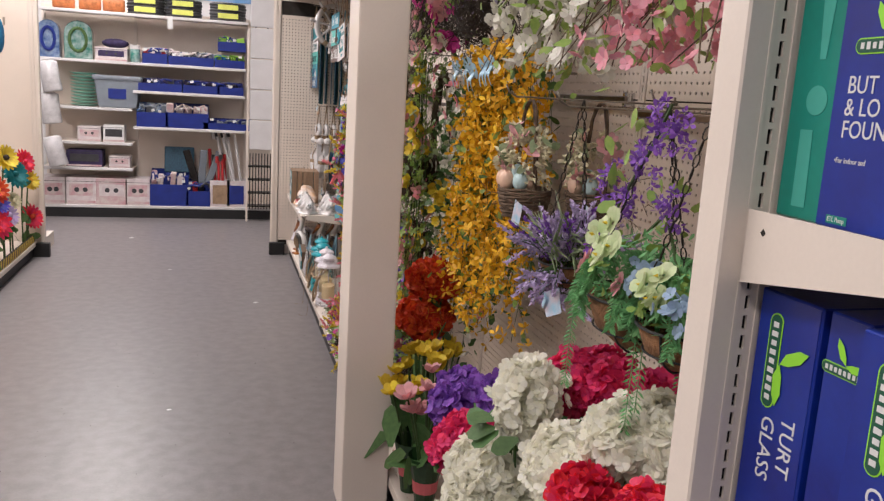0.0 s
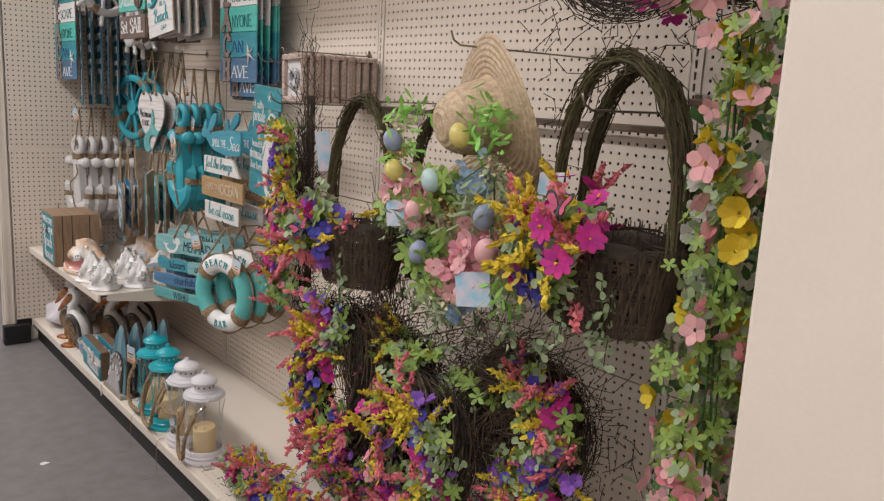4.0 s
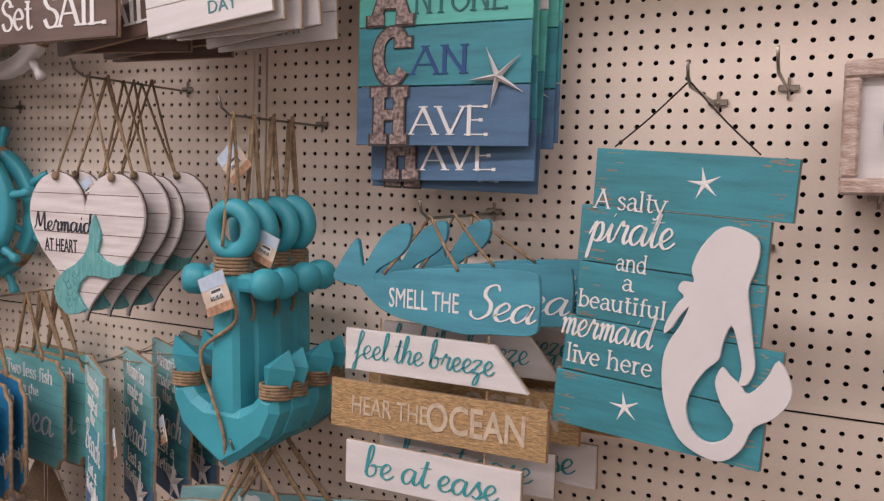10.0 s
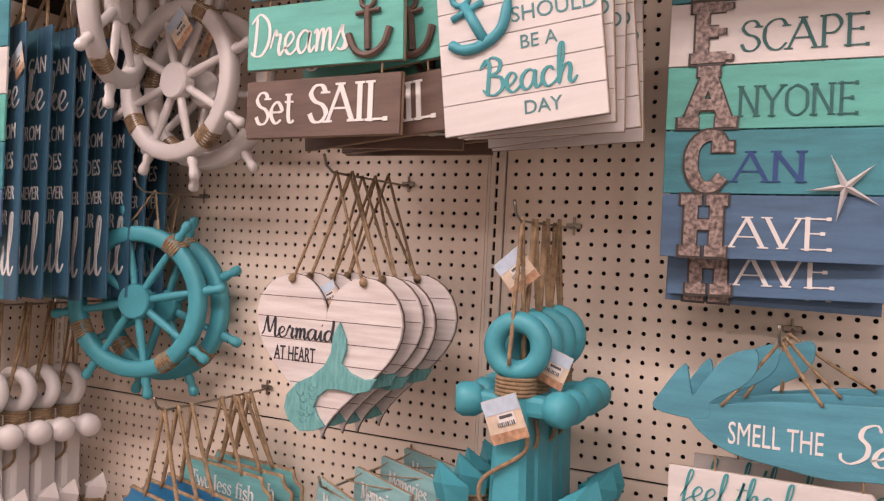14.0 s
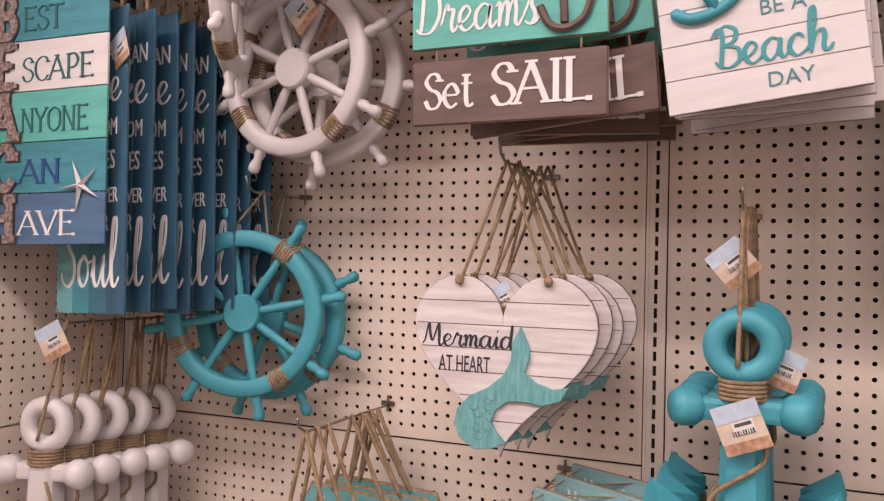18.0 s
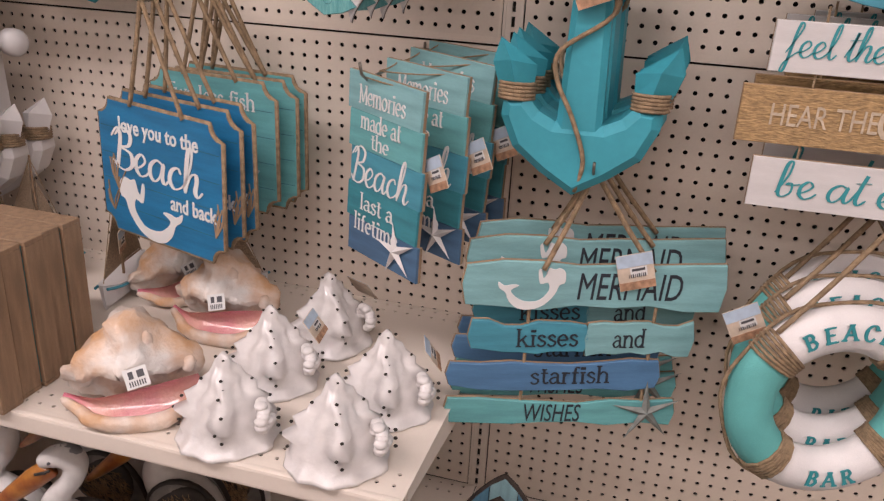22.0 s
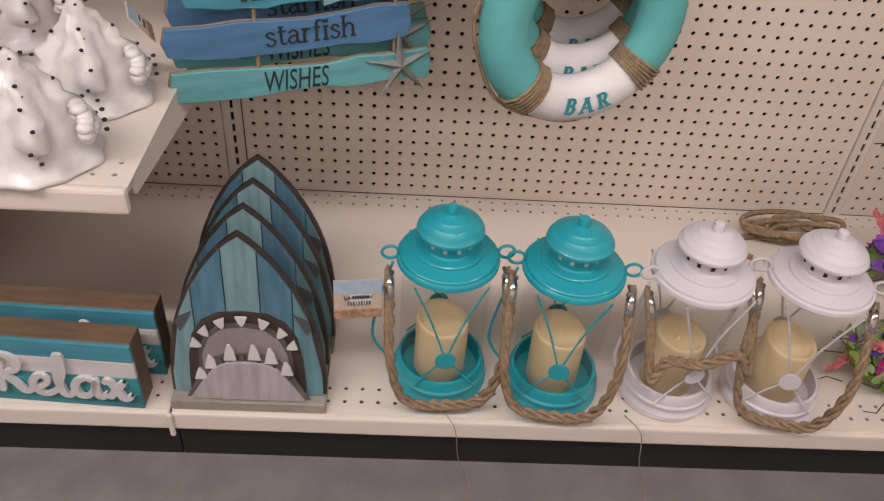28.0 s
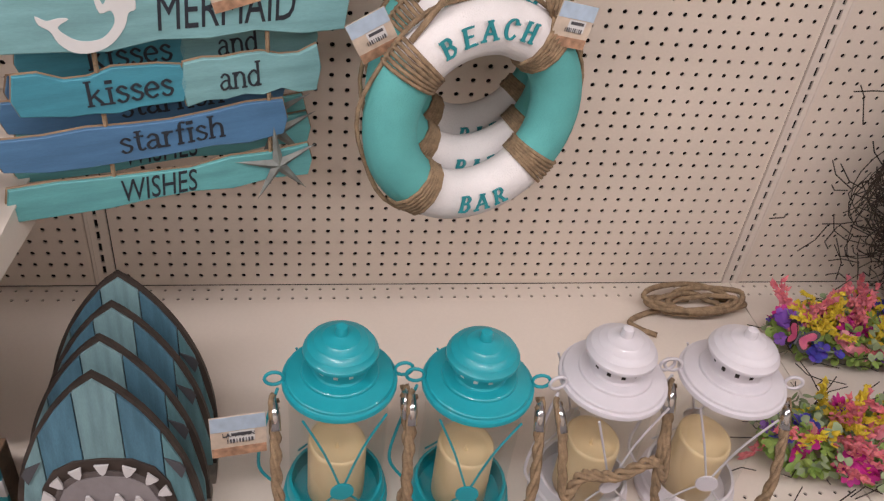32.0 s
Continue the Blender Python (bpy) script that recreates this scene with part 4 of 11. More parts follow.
ta = anchor(TEAL, "teal faceted wooden anchor with jute rope on a hook", "teal anchors on one hook")
AK = (-0.158, 1.50)
hook(*AK, 0.29)
for i, (o, dy, tn, dz) in enumerate(((0.262, 0.0, 2, 0.0), (0.212, -0.004, -6, 0.0), (0.162, -0.006, 4, 0.004), (0.11, -0.008, -3, 0.006))):
    m = wallpose(-0.16 + dy, 1.302 + dz, o, tn)
    ob = ta if i == 0 else copy_thing(ta, m)
    ob.matrix_basis = m
    up = m.inverted() @ Vector((-o, AK[0], AK[1]))
    rope_v(ob, ((-0.006, -0.028, 0.019), (0.006, -0.028, -0.019)), up, 0.0034)
tag(ta, 0.0, -0.105, 0.042, 0.062, 22)
tag(ta, 0.052, -0.03, -0.02, 0.05, -20)
tag(ta, -0.015, 0.115, -0.02, 0.055, 40)
wa = anchor(WHITEP, "white wooden anchor with jute rope on a hook", "white anchors on one hook")
AW = (1.035, 1.285)
hook(*AW, 0.36)
for i, (o, dy, tn) in enumerate(((0.345, 0.03, 14), (0.285, 0.02, 8), (0.225, 0.012, 12), (0.165, 0.004, 4), (0.105, -0.004, 9))):
    m = wallpose(1.045 + dy, 1.085, o, tn)
    ob = wa if i == 0 else copy_thing(wa, m)
    ob.matrix_basis = m
    up = m.inverted() @ Vector((-o, AW[0], AW[1]))
    rope_v(ob, ((-0.006, -0.028, 0.019), (0.006, -0.028, -0.019)), up, 0.0034)
tag(wa, 0.02, 0.16, 0.02, 0.06, 28)


# plank signs
def strung(s, top, left, right, r=0.0026):
    rope_v(s, (left, right), top, r)


def stack(first, places, hk, knots, length, r=0.0026):
    """Hang copies of a sign one behind another on one hook."""
    hook(*hk, length)
    made = []
    for i, (o, y, z, tn, rl) in enumerate(places):
        m = wallpose(y, z, o, tn, rl)
        ob = first if i == 0 else copy_thing(first, m)
        ob.matrix_basis = m
        made.append(ob)
    for ob, (o, *_) in zip(made, places):
        up = ob.matrix_basis.inverted() @ Vector((-o + 0.004, hk[0], hk[1] - 0.002))
        rope_v(ob, knots, up, r)
    return made


def sail_sign():
    s = thing("sail_sign", Matrix(), "three-plank blue, mint and brown sailing sign with white lettering", "wall sign", "sailing signs on one hook")
    for (w, h, y, mt, bd, tm, sz, wd) in ((0.295, 0.1, 0.235, TEALM, "Let Your", TXTW, 0.085, 1), (0.296, 0.105, 0.12, MINT, "Dreams", TXTW, 0.085, 0.85), (0.295, 0.096, 0.0, BROWNW, "Set SAIL", TXTW, 0.078, 1)):
        plank(s, w, h, 0, y, 0, mt, 0.01, True, 0.002, seed=int(y * 100))
        if bd == "Dreams":
            penned(bd, 0.037, s, tm, -0.046, y - 0.012, 0.0103, fit=0.19, thick=0.18, thin=0.075)
        else:
            words_ = bd.split()
            penned(words_[0], 0.036, s, tm, -0.128, y - 0.006, 0.0103, fit=0.08, style="roman", thick=0.2, thin=0.085, align="LEFT")
            penned(words_[1], 0.041, s, tm, -0.022, y - 0.004, 0.0103, fit=0.148, style="roman", thick=0.2, thin=0.085, align="LEFT")
    an = B()
    tube(an, [(0.085 + 0.012 * math.cos(u), 0.163 + 0.012 * math.sin(u), 0.014) for u in [2 * math.pi * j / 12 for j in range(12)]], 0.004, 6, True)
    tube(an, [(0.085, 0.152, 0.014), (0.088, 0.085, 0.014)], 0.006, 6)
    tube(an, [(0.065, 0.143, 0.014), (0.108, 0.147, 0.014)], 0.004, 6)
    tube(an, smooth_path([(0.052, 0.112, 0.014), (0.066, 0.085, 0.014), (0.09, 0.077, 0.014), (0.115, 0.09, 0.014), (0.126, 0.118, 0.014)], 4), 0.006, 6)
    part("wire_anchor", an, BROWNW, s, "brown anchor cut-out wound with jute")
    for x in (-0.11, 0.11):
        for y in (0.178, 0.058):
            part("link_cord", tube(B(), [(x, y + 0.012, 0.004), (x, y - 0.012, 0.004)], 0.0018, 5), ROPE, s)
    return s


ss = sail_sign()
stack(ss, ((0.345, 0.165, 1.665, 2, 0.8), (0.29, 0.10, 1.665, -6, 5), (0.24, 0.11, 1.66, 4, -1), (0.19, 0.085, 1.668, -3, 3), (0.14, 0.1, 1.662, 2, 0)), (0.165, 2.07), ((-0.12, 0.285, 0.004), (0.12, 0.285, 0.004)), 0.36)


def beach_day():
    s = thing("beach_day_sign", Matrix(), "white plank sign with teal lettering and a teal anchor", "wall sign", "beach day signs on one hook")
    for i in range(5):
        plank(s, 0.243, 0.0445, 0, 0.09 - i * 0.0455, 0, WHITEW, 0.009, True, 0.0, seed=i)
    penned("Everyday", 0.0145, s, TXTG, 0.03, 0.09, 0.0093, fit=0.105)
    words("SHOULD", 0.032, s, TXTG, 0.055, 0.045, 0.0093)
    words("BE A", 0.028, s, TXTG, 0.03, 0.004, 0.0093)
    penned("Beach", 0.028, s, TXTT, 0.012, -0.05, 0.0095, fit=0.138, thick=0.2, thin=0.075, depth=0.0012)
    words("DAY", 0.028, s, TXTG, 0.03, -0.09, 0.0093)
    an = B()
    c = (-0.07, 0.05)
    tube(an, [(c[0] - 0.012 + 0.014 * math.cos(u), c[1] + 0.038 + 0.014 * math.sin(u), 0.012) for u in [2 * math.pi * j / 12 for j in range(12)]], 0.0045, 6, True)
    tube(an, [(c[0] - 0.008, c[1] + 0.026, 0.012), (c[0] + 0.022, c[1] - 0.036, 0.012)], 0.008, 6)
    tube(an, [(c[0] - 0.028, c[1] + 0.006, 0.012), (c[0] + 0.022, c[1] + 0.024, 0.012)], 0.005, 6)
    tube(an, smooth_path([(c[0] - 0.034, c[1] - 0.028, 0.012), (c[0] - 0.012, c[1] - 0.042, 0.012), (c[0] + 0.022, c[1] - 0.038, 0.012), (c[0] + 0.05, c[1] - 0.018, 0.012), (c[0] + 0.062, c[1] + 0.026, 0.012)], 4), [0.003] + [0.0085] * 14 + [0.006, 0.003], 6)
    part("anchor_cutout", an, TEAL, s, "teal anchor cut-out", smooth=True)
    return s


bs = beach_day()
stack(bs, ((0.35, -0.176, 1.737, 2, 7), (0.32, -0.185, 1.736, -2, 4), (0.29, -0.19, 1.733, 3, 2), (0.25, -0.2, 1.735, -3, 6), (0.2, -0.195, 1.73, 2, 3)), (-0.12, 2.05), ((-0.1, 0.112, 0.004), (0.06, 0.112, 0.004)), 0.36)


LETTERK = mat("dark_letter_edge", (0.06, 0.048, 0.044), 0.6, var=0.15, scale=30)


def best_sign():
    s = thing("beach_acrostic_sign", Matrix(), "five-plank teal, white and denim sign with mosaic initials", "wall sign", "acrostic signs")
    rows = (("B", "EST", TEALW, TXTD), ("E", "SCAPE", WHITEW, TXTD), ("A", "NYONE", MINT, TXTD), ("C", "AN", TEALW, TXTN), ("H", "AVE", DENIM, TXTW))
    for i, (cap, rest, mt, tm) in enumerate(rows):
        y = 0.19 - i * 0.0955
        plank(s, 0.3, 0.0935, 0, y, 0, mt, 0.009, False, seed=i)
        penned(cap, 0.054, s, LETTERK, -0.0885, y - 0.0115, 0.0092, style="roman", thick=0.43, thin=0.37, depth=0.0028, name="letter_edge")
        penned(cap, 0.052, s, MOSAIC, -0.088, y - 0.011, 0.0092, style="roman", thick=0.36, thin=0.3, depth=0.004, name="mosaic_letter")
        penned(rest, 0.03, s, tm, -0.05, y - 0.014, 0.0093, fit={"EST": 0.098, "SCAPE": 0.17, "NYONE": 0.16, "AN": 0.1, "AVE": 0.135}[rest], style="roman", thick=0.15, thin=0.065, align="LEFT")
    part("starfish", star(B(), 0.05, 0.012, (0.098, -0.133, 0.01), 24, 0.16), WHITEP, s, "white starfish")
    return s


be = best_sign()
stack(be, ((0.165, -0.5, 1.69, 2, 0), (0.135, -0.502, 1.635, -2, 1), (0.115, -0.505, 1.62, 1, -1), (0.095, -0.515, 1.69, 3, 0), (0.075, -0.52, 1.70, -2, 0)), (-0.5, 2.07), ((-0.12, 0.24, 0.004), (0.12, 0.24, 0.004)), 0.22)
bl = copy_thing(be, wallpose(1.055, 1.665, 0.39, 4, 1))
hook(1.055, 2.08, 0.42)
rope_v(bl, ((-0.12, 0.24, 0.004), (0.12, 0.24, 0.004)), bl.matrix_basis.inverted() @ Vector((-0.388, 1.055, 2.075)), 0.0026)


def soul_sign():
    s = thing("tall_plank_sign", Matrix(), "tall sign of upright mint to navy planks with white lettering", "wall sign", "tall plank signs on one hook")
    for i, mt in enumerate((AQUA, TEALW, TEALD, NAVY)):
        plank(s, 0.0585, 0.56, -0.09 + i * 0.06, 0, 0, mt, 0.009, False, seed=i)
    for bd, y, sz, x, sh in (("YOU CAN", 0.2, 0.05, 0.02, 0), ("shake", 0.13, 0.085, 0.0, 0.25), ("SAND FROM", 0.06, 0.045, 0.0, 0), ("SHOES", 0.0, 0.05, 0.03, 0), ("BUT NEVER", -0.065, 0.04, 0.02, 0), ("YOUR", -0.115, 0.045, 0.02, 0), ("Soul", -0.2, 0.12, 0.0, 0.25)):
        if sh:
            penned(bd, sz * 0.5, s, TXTW, x, y, 0.0093, fit=0.2)
        else:
            words(bd, sz, s, TXTW, x, y, 0.0093, wide=0.72)
    return s


so = soul_sign()
stack(so, tuple((0.335 - i * 0.038, 0.985 - i * 0.016, 1.58 + 0.004 * (i % 3), -14 + 3 * (i % 3), 2 - i % 2) for i in range(8)), (0.93, 2.04), ((-0.09, 0.28, 0.004), (0.09, 0.28, 0.004)), 0.37, 0.004)
tag(so, 0.1, 0.2, 0.012, 0.055, 20)


def whale_sign():
    s = thing("whale_sign", Matrix(), "teal whale over white and woven straw plank signs, strung on cord", "wall sign", "whale signs on one hook")
    body = smooth_path([(-0.105, -0.002, 0), (-0.063, 0.004, 0), (0.0, 0.014, 0), (0.09, 0.02, 0), (0.16, 0.021, 0), (0.175, 0.008, 0), (0.176, -0.05, 0), (0.165, -0.07, 0), (0.1, -0.075, 0), (0.06, -0.079, 0), (0.0, -0.072, 0), (-0.06, -0.062, 0), (-0.1, -0.04, 0), (-0.122, -0.012, 0)], 3, True)
    part("whale", slab(B(), [tuple(p[:2]) for p in body], 0.009, 0, 0.001), TEALM, s)
    low = smooth_path([(-0.118, -0.022, 0), (-0.165, -0.014, 0), (-0.155, 0.012, 0), (-0.126, 0.052, 0), (-0.118, 0.03, 0), (-0.112, 0.01, 0), (-0.095, 0.036, 0), (-0.072, 0.066, 0), (-0.035, 0.08, 0), (-0.032, 0.052, 0), (-0.05, 0.028, 0), (-0.088, 0.004, 0), (-0.09, -0.018, 0)], 3, True)
    part("tail_fluke", slab(B(), [tuple(p[:2]) for p in low], 0.009, 0.0004, 0.001), TEALM, s)
    words("SMELL THE", 0.043, s, TXTW, -0.006, -0.036, 0.0093, wide=0.57)
    penned("Sea", 0.027, s, TXTW, 0.118, -0.04, 0.0093, fit=0.1, slant=0.35)
    feel = [(-0.14, -0.155), (0.165, -0.155), (0.11, -0.09), (-0.14, -0.09)]
    p = part("white_plank", slab(B(), feel, 0.008, 0.002, 0.0008), WHITEW, s)
    part("raw_edge", slab(B(), [(a * 1.005, b) for a, b in feel], 0.004, -0.002), EDGEW, p)
    penned("feel the breeze", 0.021, s, TXTT, -0.006, -0.124, 0.0103, fit=0.235, slant=0.1)
    plank(s, 0.36, 0.076, 0.015, -0.212, 0, WICKER, 0.009, True, name="straw_plank")
    words("HEAR THE", 0.042, s, TXTP, -0.06, -0.212, 0.0095, wide=0.7)
    words("OCEAN", 0.062, s, TXTP, 0.085, -0.212, 0.0095, wide=0.75, bold=0.001)
    plank(s, 0.295, 0.069, 0.012, -0.304, 0, WHITEW, 0.009, True, name="white_plank")
    penned("be at ease", 0.0245, s, TXTT, 0.012, -0.309, 0.0095, fit=0.225, slant=0.1)
    for x in (-0.08, 0.1):
        for y0, y1 in ((-0.07, -0.095), (-0.153, -0.176), (-0.248, -0.272)):
            part("link_cord", tube(B(), [(x, y0, 0.004), (x, y1, 0.004)], 0.0018, 5), ROPE, s)
    return s


wh = whale_sign()
stack(wh, ((0.255, -0.535, 1.25, 1, 0), (0.17, -0.555, 1.252, 3, 0), (0.1, -0.6, 1.256, -2, 1)), (-0.53, 1.345), ((-0.075, 0.0, 0.01), (0.05, 0.014, 0.01)), 0.28)


def pirate_sign():
    s = thing("plank_sign", Matrix(), "distressed teal plank sign with a white cut-out swimmer", "wall sign")
    for i, (dx, w) in enumerate(((0.012, 0.245), (-0.006, 0.238), (-0.002, 0.235), (0.006, 0.276), (-0.004, 0.272))):
        plank(s, w, 0.0755, dx, 0.154 - i * 0.077, 0, TEALW, 0.011, True, 0.001, seed=i + 5)
    for i, (bd, sz, x, y, sh) in enumerate((("A salty", 0.033, -0.06, 0.125, 0), ("pirate", 0.056, -0.056, 0.085, 0.25), ("and", 0.03, -0.05, 0.044, 0), ("a", 0.03, -0.052, 0.018, 0), ("beautiful", 0.03, -0.058, -0.012, 0), ("mermaid", 0.05, -0.076, -0.05, 0.25), ("live here", 0.032, -0.068, -0.09, 0))):
        if sh:
            penned(bd, sz * 0.47, s, TXTW, x, y - 0.004, 0.0113, fit=0.112 if bd == "pirate" else 0.126, thick=0.19, thin=0.07, slant=0.12)
        else:
            penned(bd, sz * 0.52, s, TXTW, x, y - 0.004, 0.0113, fit=0.0129 * len(bd) + 0.003, style="roman", thick=0.14, thin=0.09)
    rnd = random.Random(19)
    for i, (dx, w) in enumerate(((0.012, 0.245), (-0.006, 0.238), (-0.002, 0.235), (0.006, 0.276), (-0.004, 0.272))):
        wear = B()
        for k in range(26):
            ln = rnd.uniform(0.004, 0.022) * (1.3 if k < 9 else 0.7)
            x = dx + rnd.choice((-1, 1)) * (w / 2 - 0.002 - ln / 2 - abs(rnd.gauss(0, 0.012)))
            y = 0.154 - i * 0.077 + rnd.choice((rnd.uniform(-0.035, 0.035), rnd.choice((-1, 1)) * rnd.uniform(0.028, 0.036)))
            box(wear, (ln, rnd.uniform(0.0006, 0.0016), 0.0005), (x, y, 0.0112))
        tagged(part("worn_scratch", wear, EDGEW, s, "bare wood scratches in the paint"), kind="stuff")
    for x, y in ((0.03, 0.155), (-0.04, -0.15)):
        part("painted_star", star(B(), 0.022, 0.001, (x, y, 0.0112), 12, 0.2), TXTW, s)
    silhouette(s, SWIM, 0.295, 0.078, -0.04, 0.013, WHITEP, "swimmer_cutout", 0.006, label="white cut-out swimmer with a tail")
    return s


pi_ = pirate_sign()
PK = (-0.9, 1.53)
pi_.matrix_basis = wallpose(-0.885, 1.245, 0.24, -6, -3) @ Matrix.Diagonal((1.05, 1.02, 1, 1))
hook(PK[0], PK[1], 0.28)
hook(PK[0] - 0.1, PK[1] + 0.02, 0.24)
rope_v(pi_, ((-0.09, 0.195, 0.004), (0.09, 0.195, 0.004)), pi_.matrix_basis.inverted() @ Vector((-0.268, PK[0], PK[1])), 0.0012, material=DKSTEEL, name="hanging_wire")
hook(-1.13, 1.39, 0.06)
hook(-0.98, 1.31, 0.2)


def drift(w, h, seed, notch=0.012):
    rnd = random.Random(seed)
    top = [(-w / 2 + w * i / 7, h / 2 + rnd.uniform(-1, 0.3) * notch) for i in range(8)]
    bot = [(w / 2 - w * i / 7, -h / 2 + rnd.uniform(-0.3, 1) * notch) for i in range(8)]
    return bot[::1] + [(-w / 2 - 0.006, 0)] + top + [(w / 2 + 0.006, 0)]


def wish_sign():
    s = thing("driftwood_sign", Matrix(), "driftwood-shaped aqua and blue plank sign strung on jute rope", "wall sign", "driftwood signs on one hook")
    rows = (("MERMAID", 0.4, 0.078, 0.0, 0.0, PALEAQ, TXTK, 0.064, 0.052, 1), ("kisses", 0.18, 0.056, -0.097, -0.09, TEALM, TXTK, 0.02, 0.03, 2), ("and", 0.167, 0.062, 0.08, -0.09, PALEAQ, TXTK, 0.021, -0.017, 3),
            ("starfish", 0.335, 0.055, -0.05, -0.157, STEELB, TXTK, 0.02, 0.026, 4), ("WISHES", 0.37, 0.05, -0.033, -0.226, AQUA, TXTK, 0.046, -0.015, 6))
    for bd, w, h, x, y, mt, tm, sz, tx, sd in rows:
        o = drift(w, h, sd, 0.009)
        p = part("driftwood_plank", slab(B(), o, 0.006, 0.003, 0.0012), mt, s, m=pose(x, y, 0))
        part("raw_edge", slab(B(), [(a * 1.01, b * 1.03) for a, b in o], 0.004, 0), EDGEW, p)
        if bd.isupper():
            words(bd, sz, p, tm, tx, -0.002, 0.0092, wide=0.6, shear=0.1)
        else:
            penned(bd, sz, p, tm, tx, -0.003, 0.0092, fit=0.0155 * len(bd) + 0.006, style="roman", thick=0.17, thin=0.1, roll=2)
    silhouette(s, LYING, 0.1, -0.1, -0.006, 0.0092, TXTW, "painted_swimmer", 0.0008, True)
    part("starfish", star(B(), 0.06, 0.009, (0.108, -0.222, 0.01), 5, 0.2), STARG, s, "grey starfish")
    for x in (-0.1, 0.1):
        for y0, y1 in ((-0.03, -0.066), (-0.112, -0.135), (-0.18, -0.205)):
            part("link_cord", tube(B(), [(x, y0, 0.004), (x, y1, 0.004)], 0.003, 5), ROPE, s)
    return s


STARG = mat("grey_starfish", (0.27, 0.29, 0.27), 0.6, var=0.15, scale=60)
wi = wish_sign()
stack(wi, ((0.255, -0.211, 0.75, 20, 0), (0.205, -0.204, 0.772, 18, 1), (0.158, -0.206, 0.78, 20, -1)), (-0.19, 0.93), ((-0.085, 0.028, 0.012), (0.085, 0.028, 0.012)), 0.29, 0.0045)
tag(wi, 0.055, 0.03, 0.016, 0.055, 15)


def life_ring():
    r = thing("life_ring", Matrix(), "white and aqua stuffed life ring with jute bands, hung on rope", "life ring", "life rings on one hook")
    R, a, c = 0.121, 0.036, 0.03
    for k in range(4):
        mt = RINGW if k % 2 == 0 else RINGA
        b = B()
        n, q = 14, 12
        a0 = math.radians(45 + 90 * k)
        rows = [[b.verts.new(((R + a * math.cos(u)) * math.cos(t), (R + a * math.cos(u)) * math.sin(t), c * math.sin(u))) for u in [2 * math.pi * j / q for j in range(q)]]
                for t in [a0 + math.pi / 2 * i / n for i in range(n + 1)]]
        for i in range(n):
            for j in range(q):
                b.faces.new((rows[i][j], rows[i][(j + 1) % q], rows[i + 1][(j + 1) % q], rows[i + 1][j]))
        part("ring_quarter", b, mt, r, "white canvas quarter" if k % 2 == 0 else "aqua canvas quarter", smooth=True)
        w = B()
        for i in range(6):
            t = a0 + (i - 2.5) * 0.045
            cc = Vector((R * math.cos(t), R * math.sin(t), 0))
            rad = Vector((math.cos(t), math.sin(t), 0))
            tube(w, [cc + rad * (a + 0.002) * math.cos(u) + Vector((0, 0, (c + 0.002) * math.sin(u))) for u in [2 * math.pi * j / 12 for j in range(12)]], 0.003, 5, True)
        tagged(part("jute_band", w, ROPE, r, smooth=True), kind="stuff")
    edge = [((R + a + 0.004 + 0.003 * math.sin(7 * t)) * math.cos(t), (R + a + 0.004 + 0.003 * math.sin(7 * t)) * math.sin(t), -0.004) for t in [2 * math.pi * i / 48 for i in range(48)]]
    part("edge_rope", tube(B(), edge, 0.0032, 5, True), ROPE, r, smooth=True)
    for body, mid, rr, flip in (("BEACH", 90, R + 0.004, 1), ("BAR", 270, R + 0.002, -1)):
        for i, ch in enumerate(body):
            off = (i - (len(body) - 1) / 2) * 12.5
            an = math.radians(mid - off * flip)
            penned(ch, 0.0165, r, TXTT, rr * math.cos(an), rr * math.sin(an), c - 0.0005, style="roman", thick=0.3, thin=0.14, roll=-off if flip > 0 else off, depth=0.0016, name="letter")
    return r


RINGW = mat("white_canvas", (0.80, 0.77, 0.76), 0.75, var=0.05, scale=20, bump=0.3, fine=500)
RINGA = mat("aqua_canvas", (0.13, 0.47, 0.45), 0.75, var=0.07, scale=20, bump=0.3, fine=500)
lr = life_ring()
stack(lr, ((0.262, -0.572, 0.628, 17, 6), (0.19, -0.582, 0.642, 13, 3), (0.118, -0.592, 0.654, 15, 5)), (-0.59, 0.9), ((-0.095, 0.125, 0.012), (0.095, 0.125, 0.012)), 0.27, 0.004)
tag(lr, 0.115, 0.115, 0.03, 0.052, -18)
tag(lr, -0.125, 0.12, -0.03, 0.052, 22)


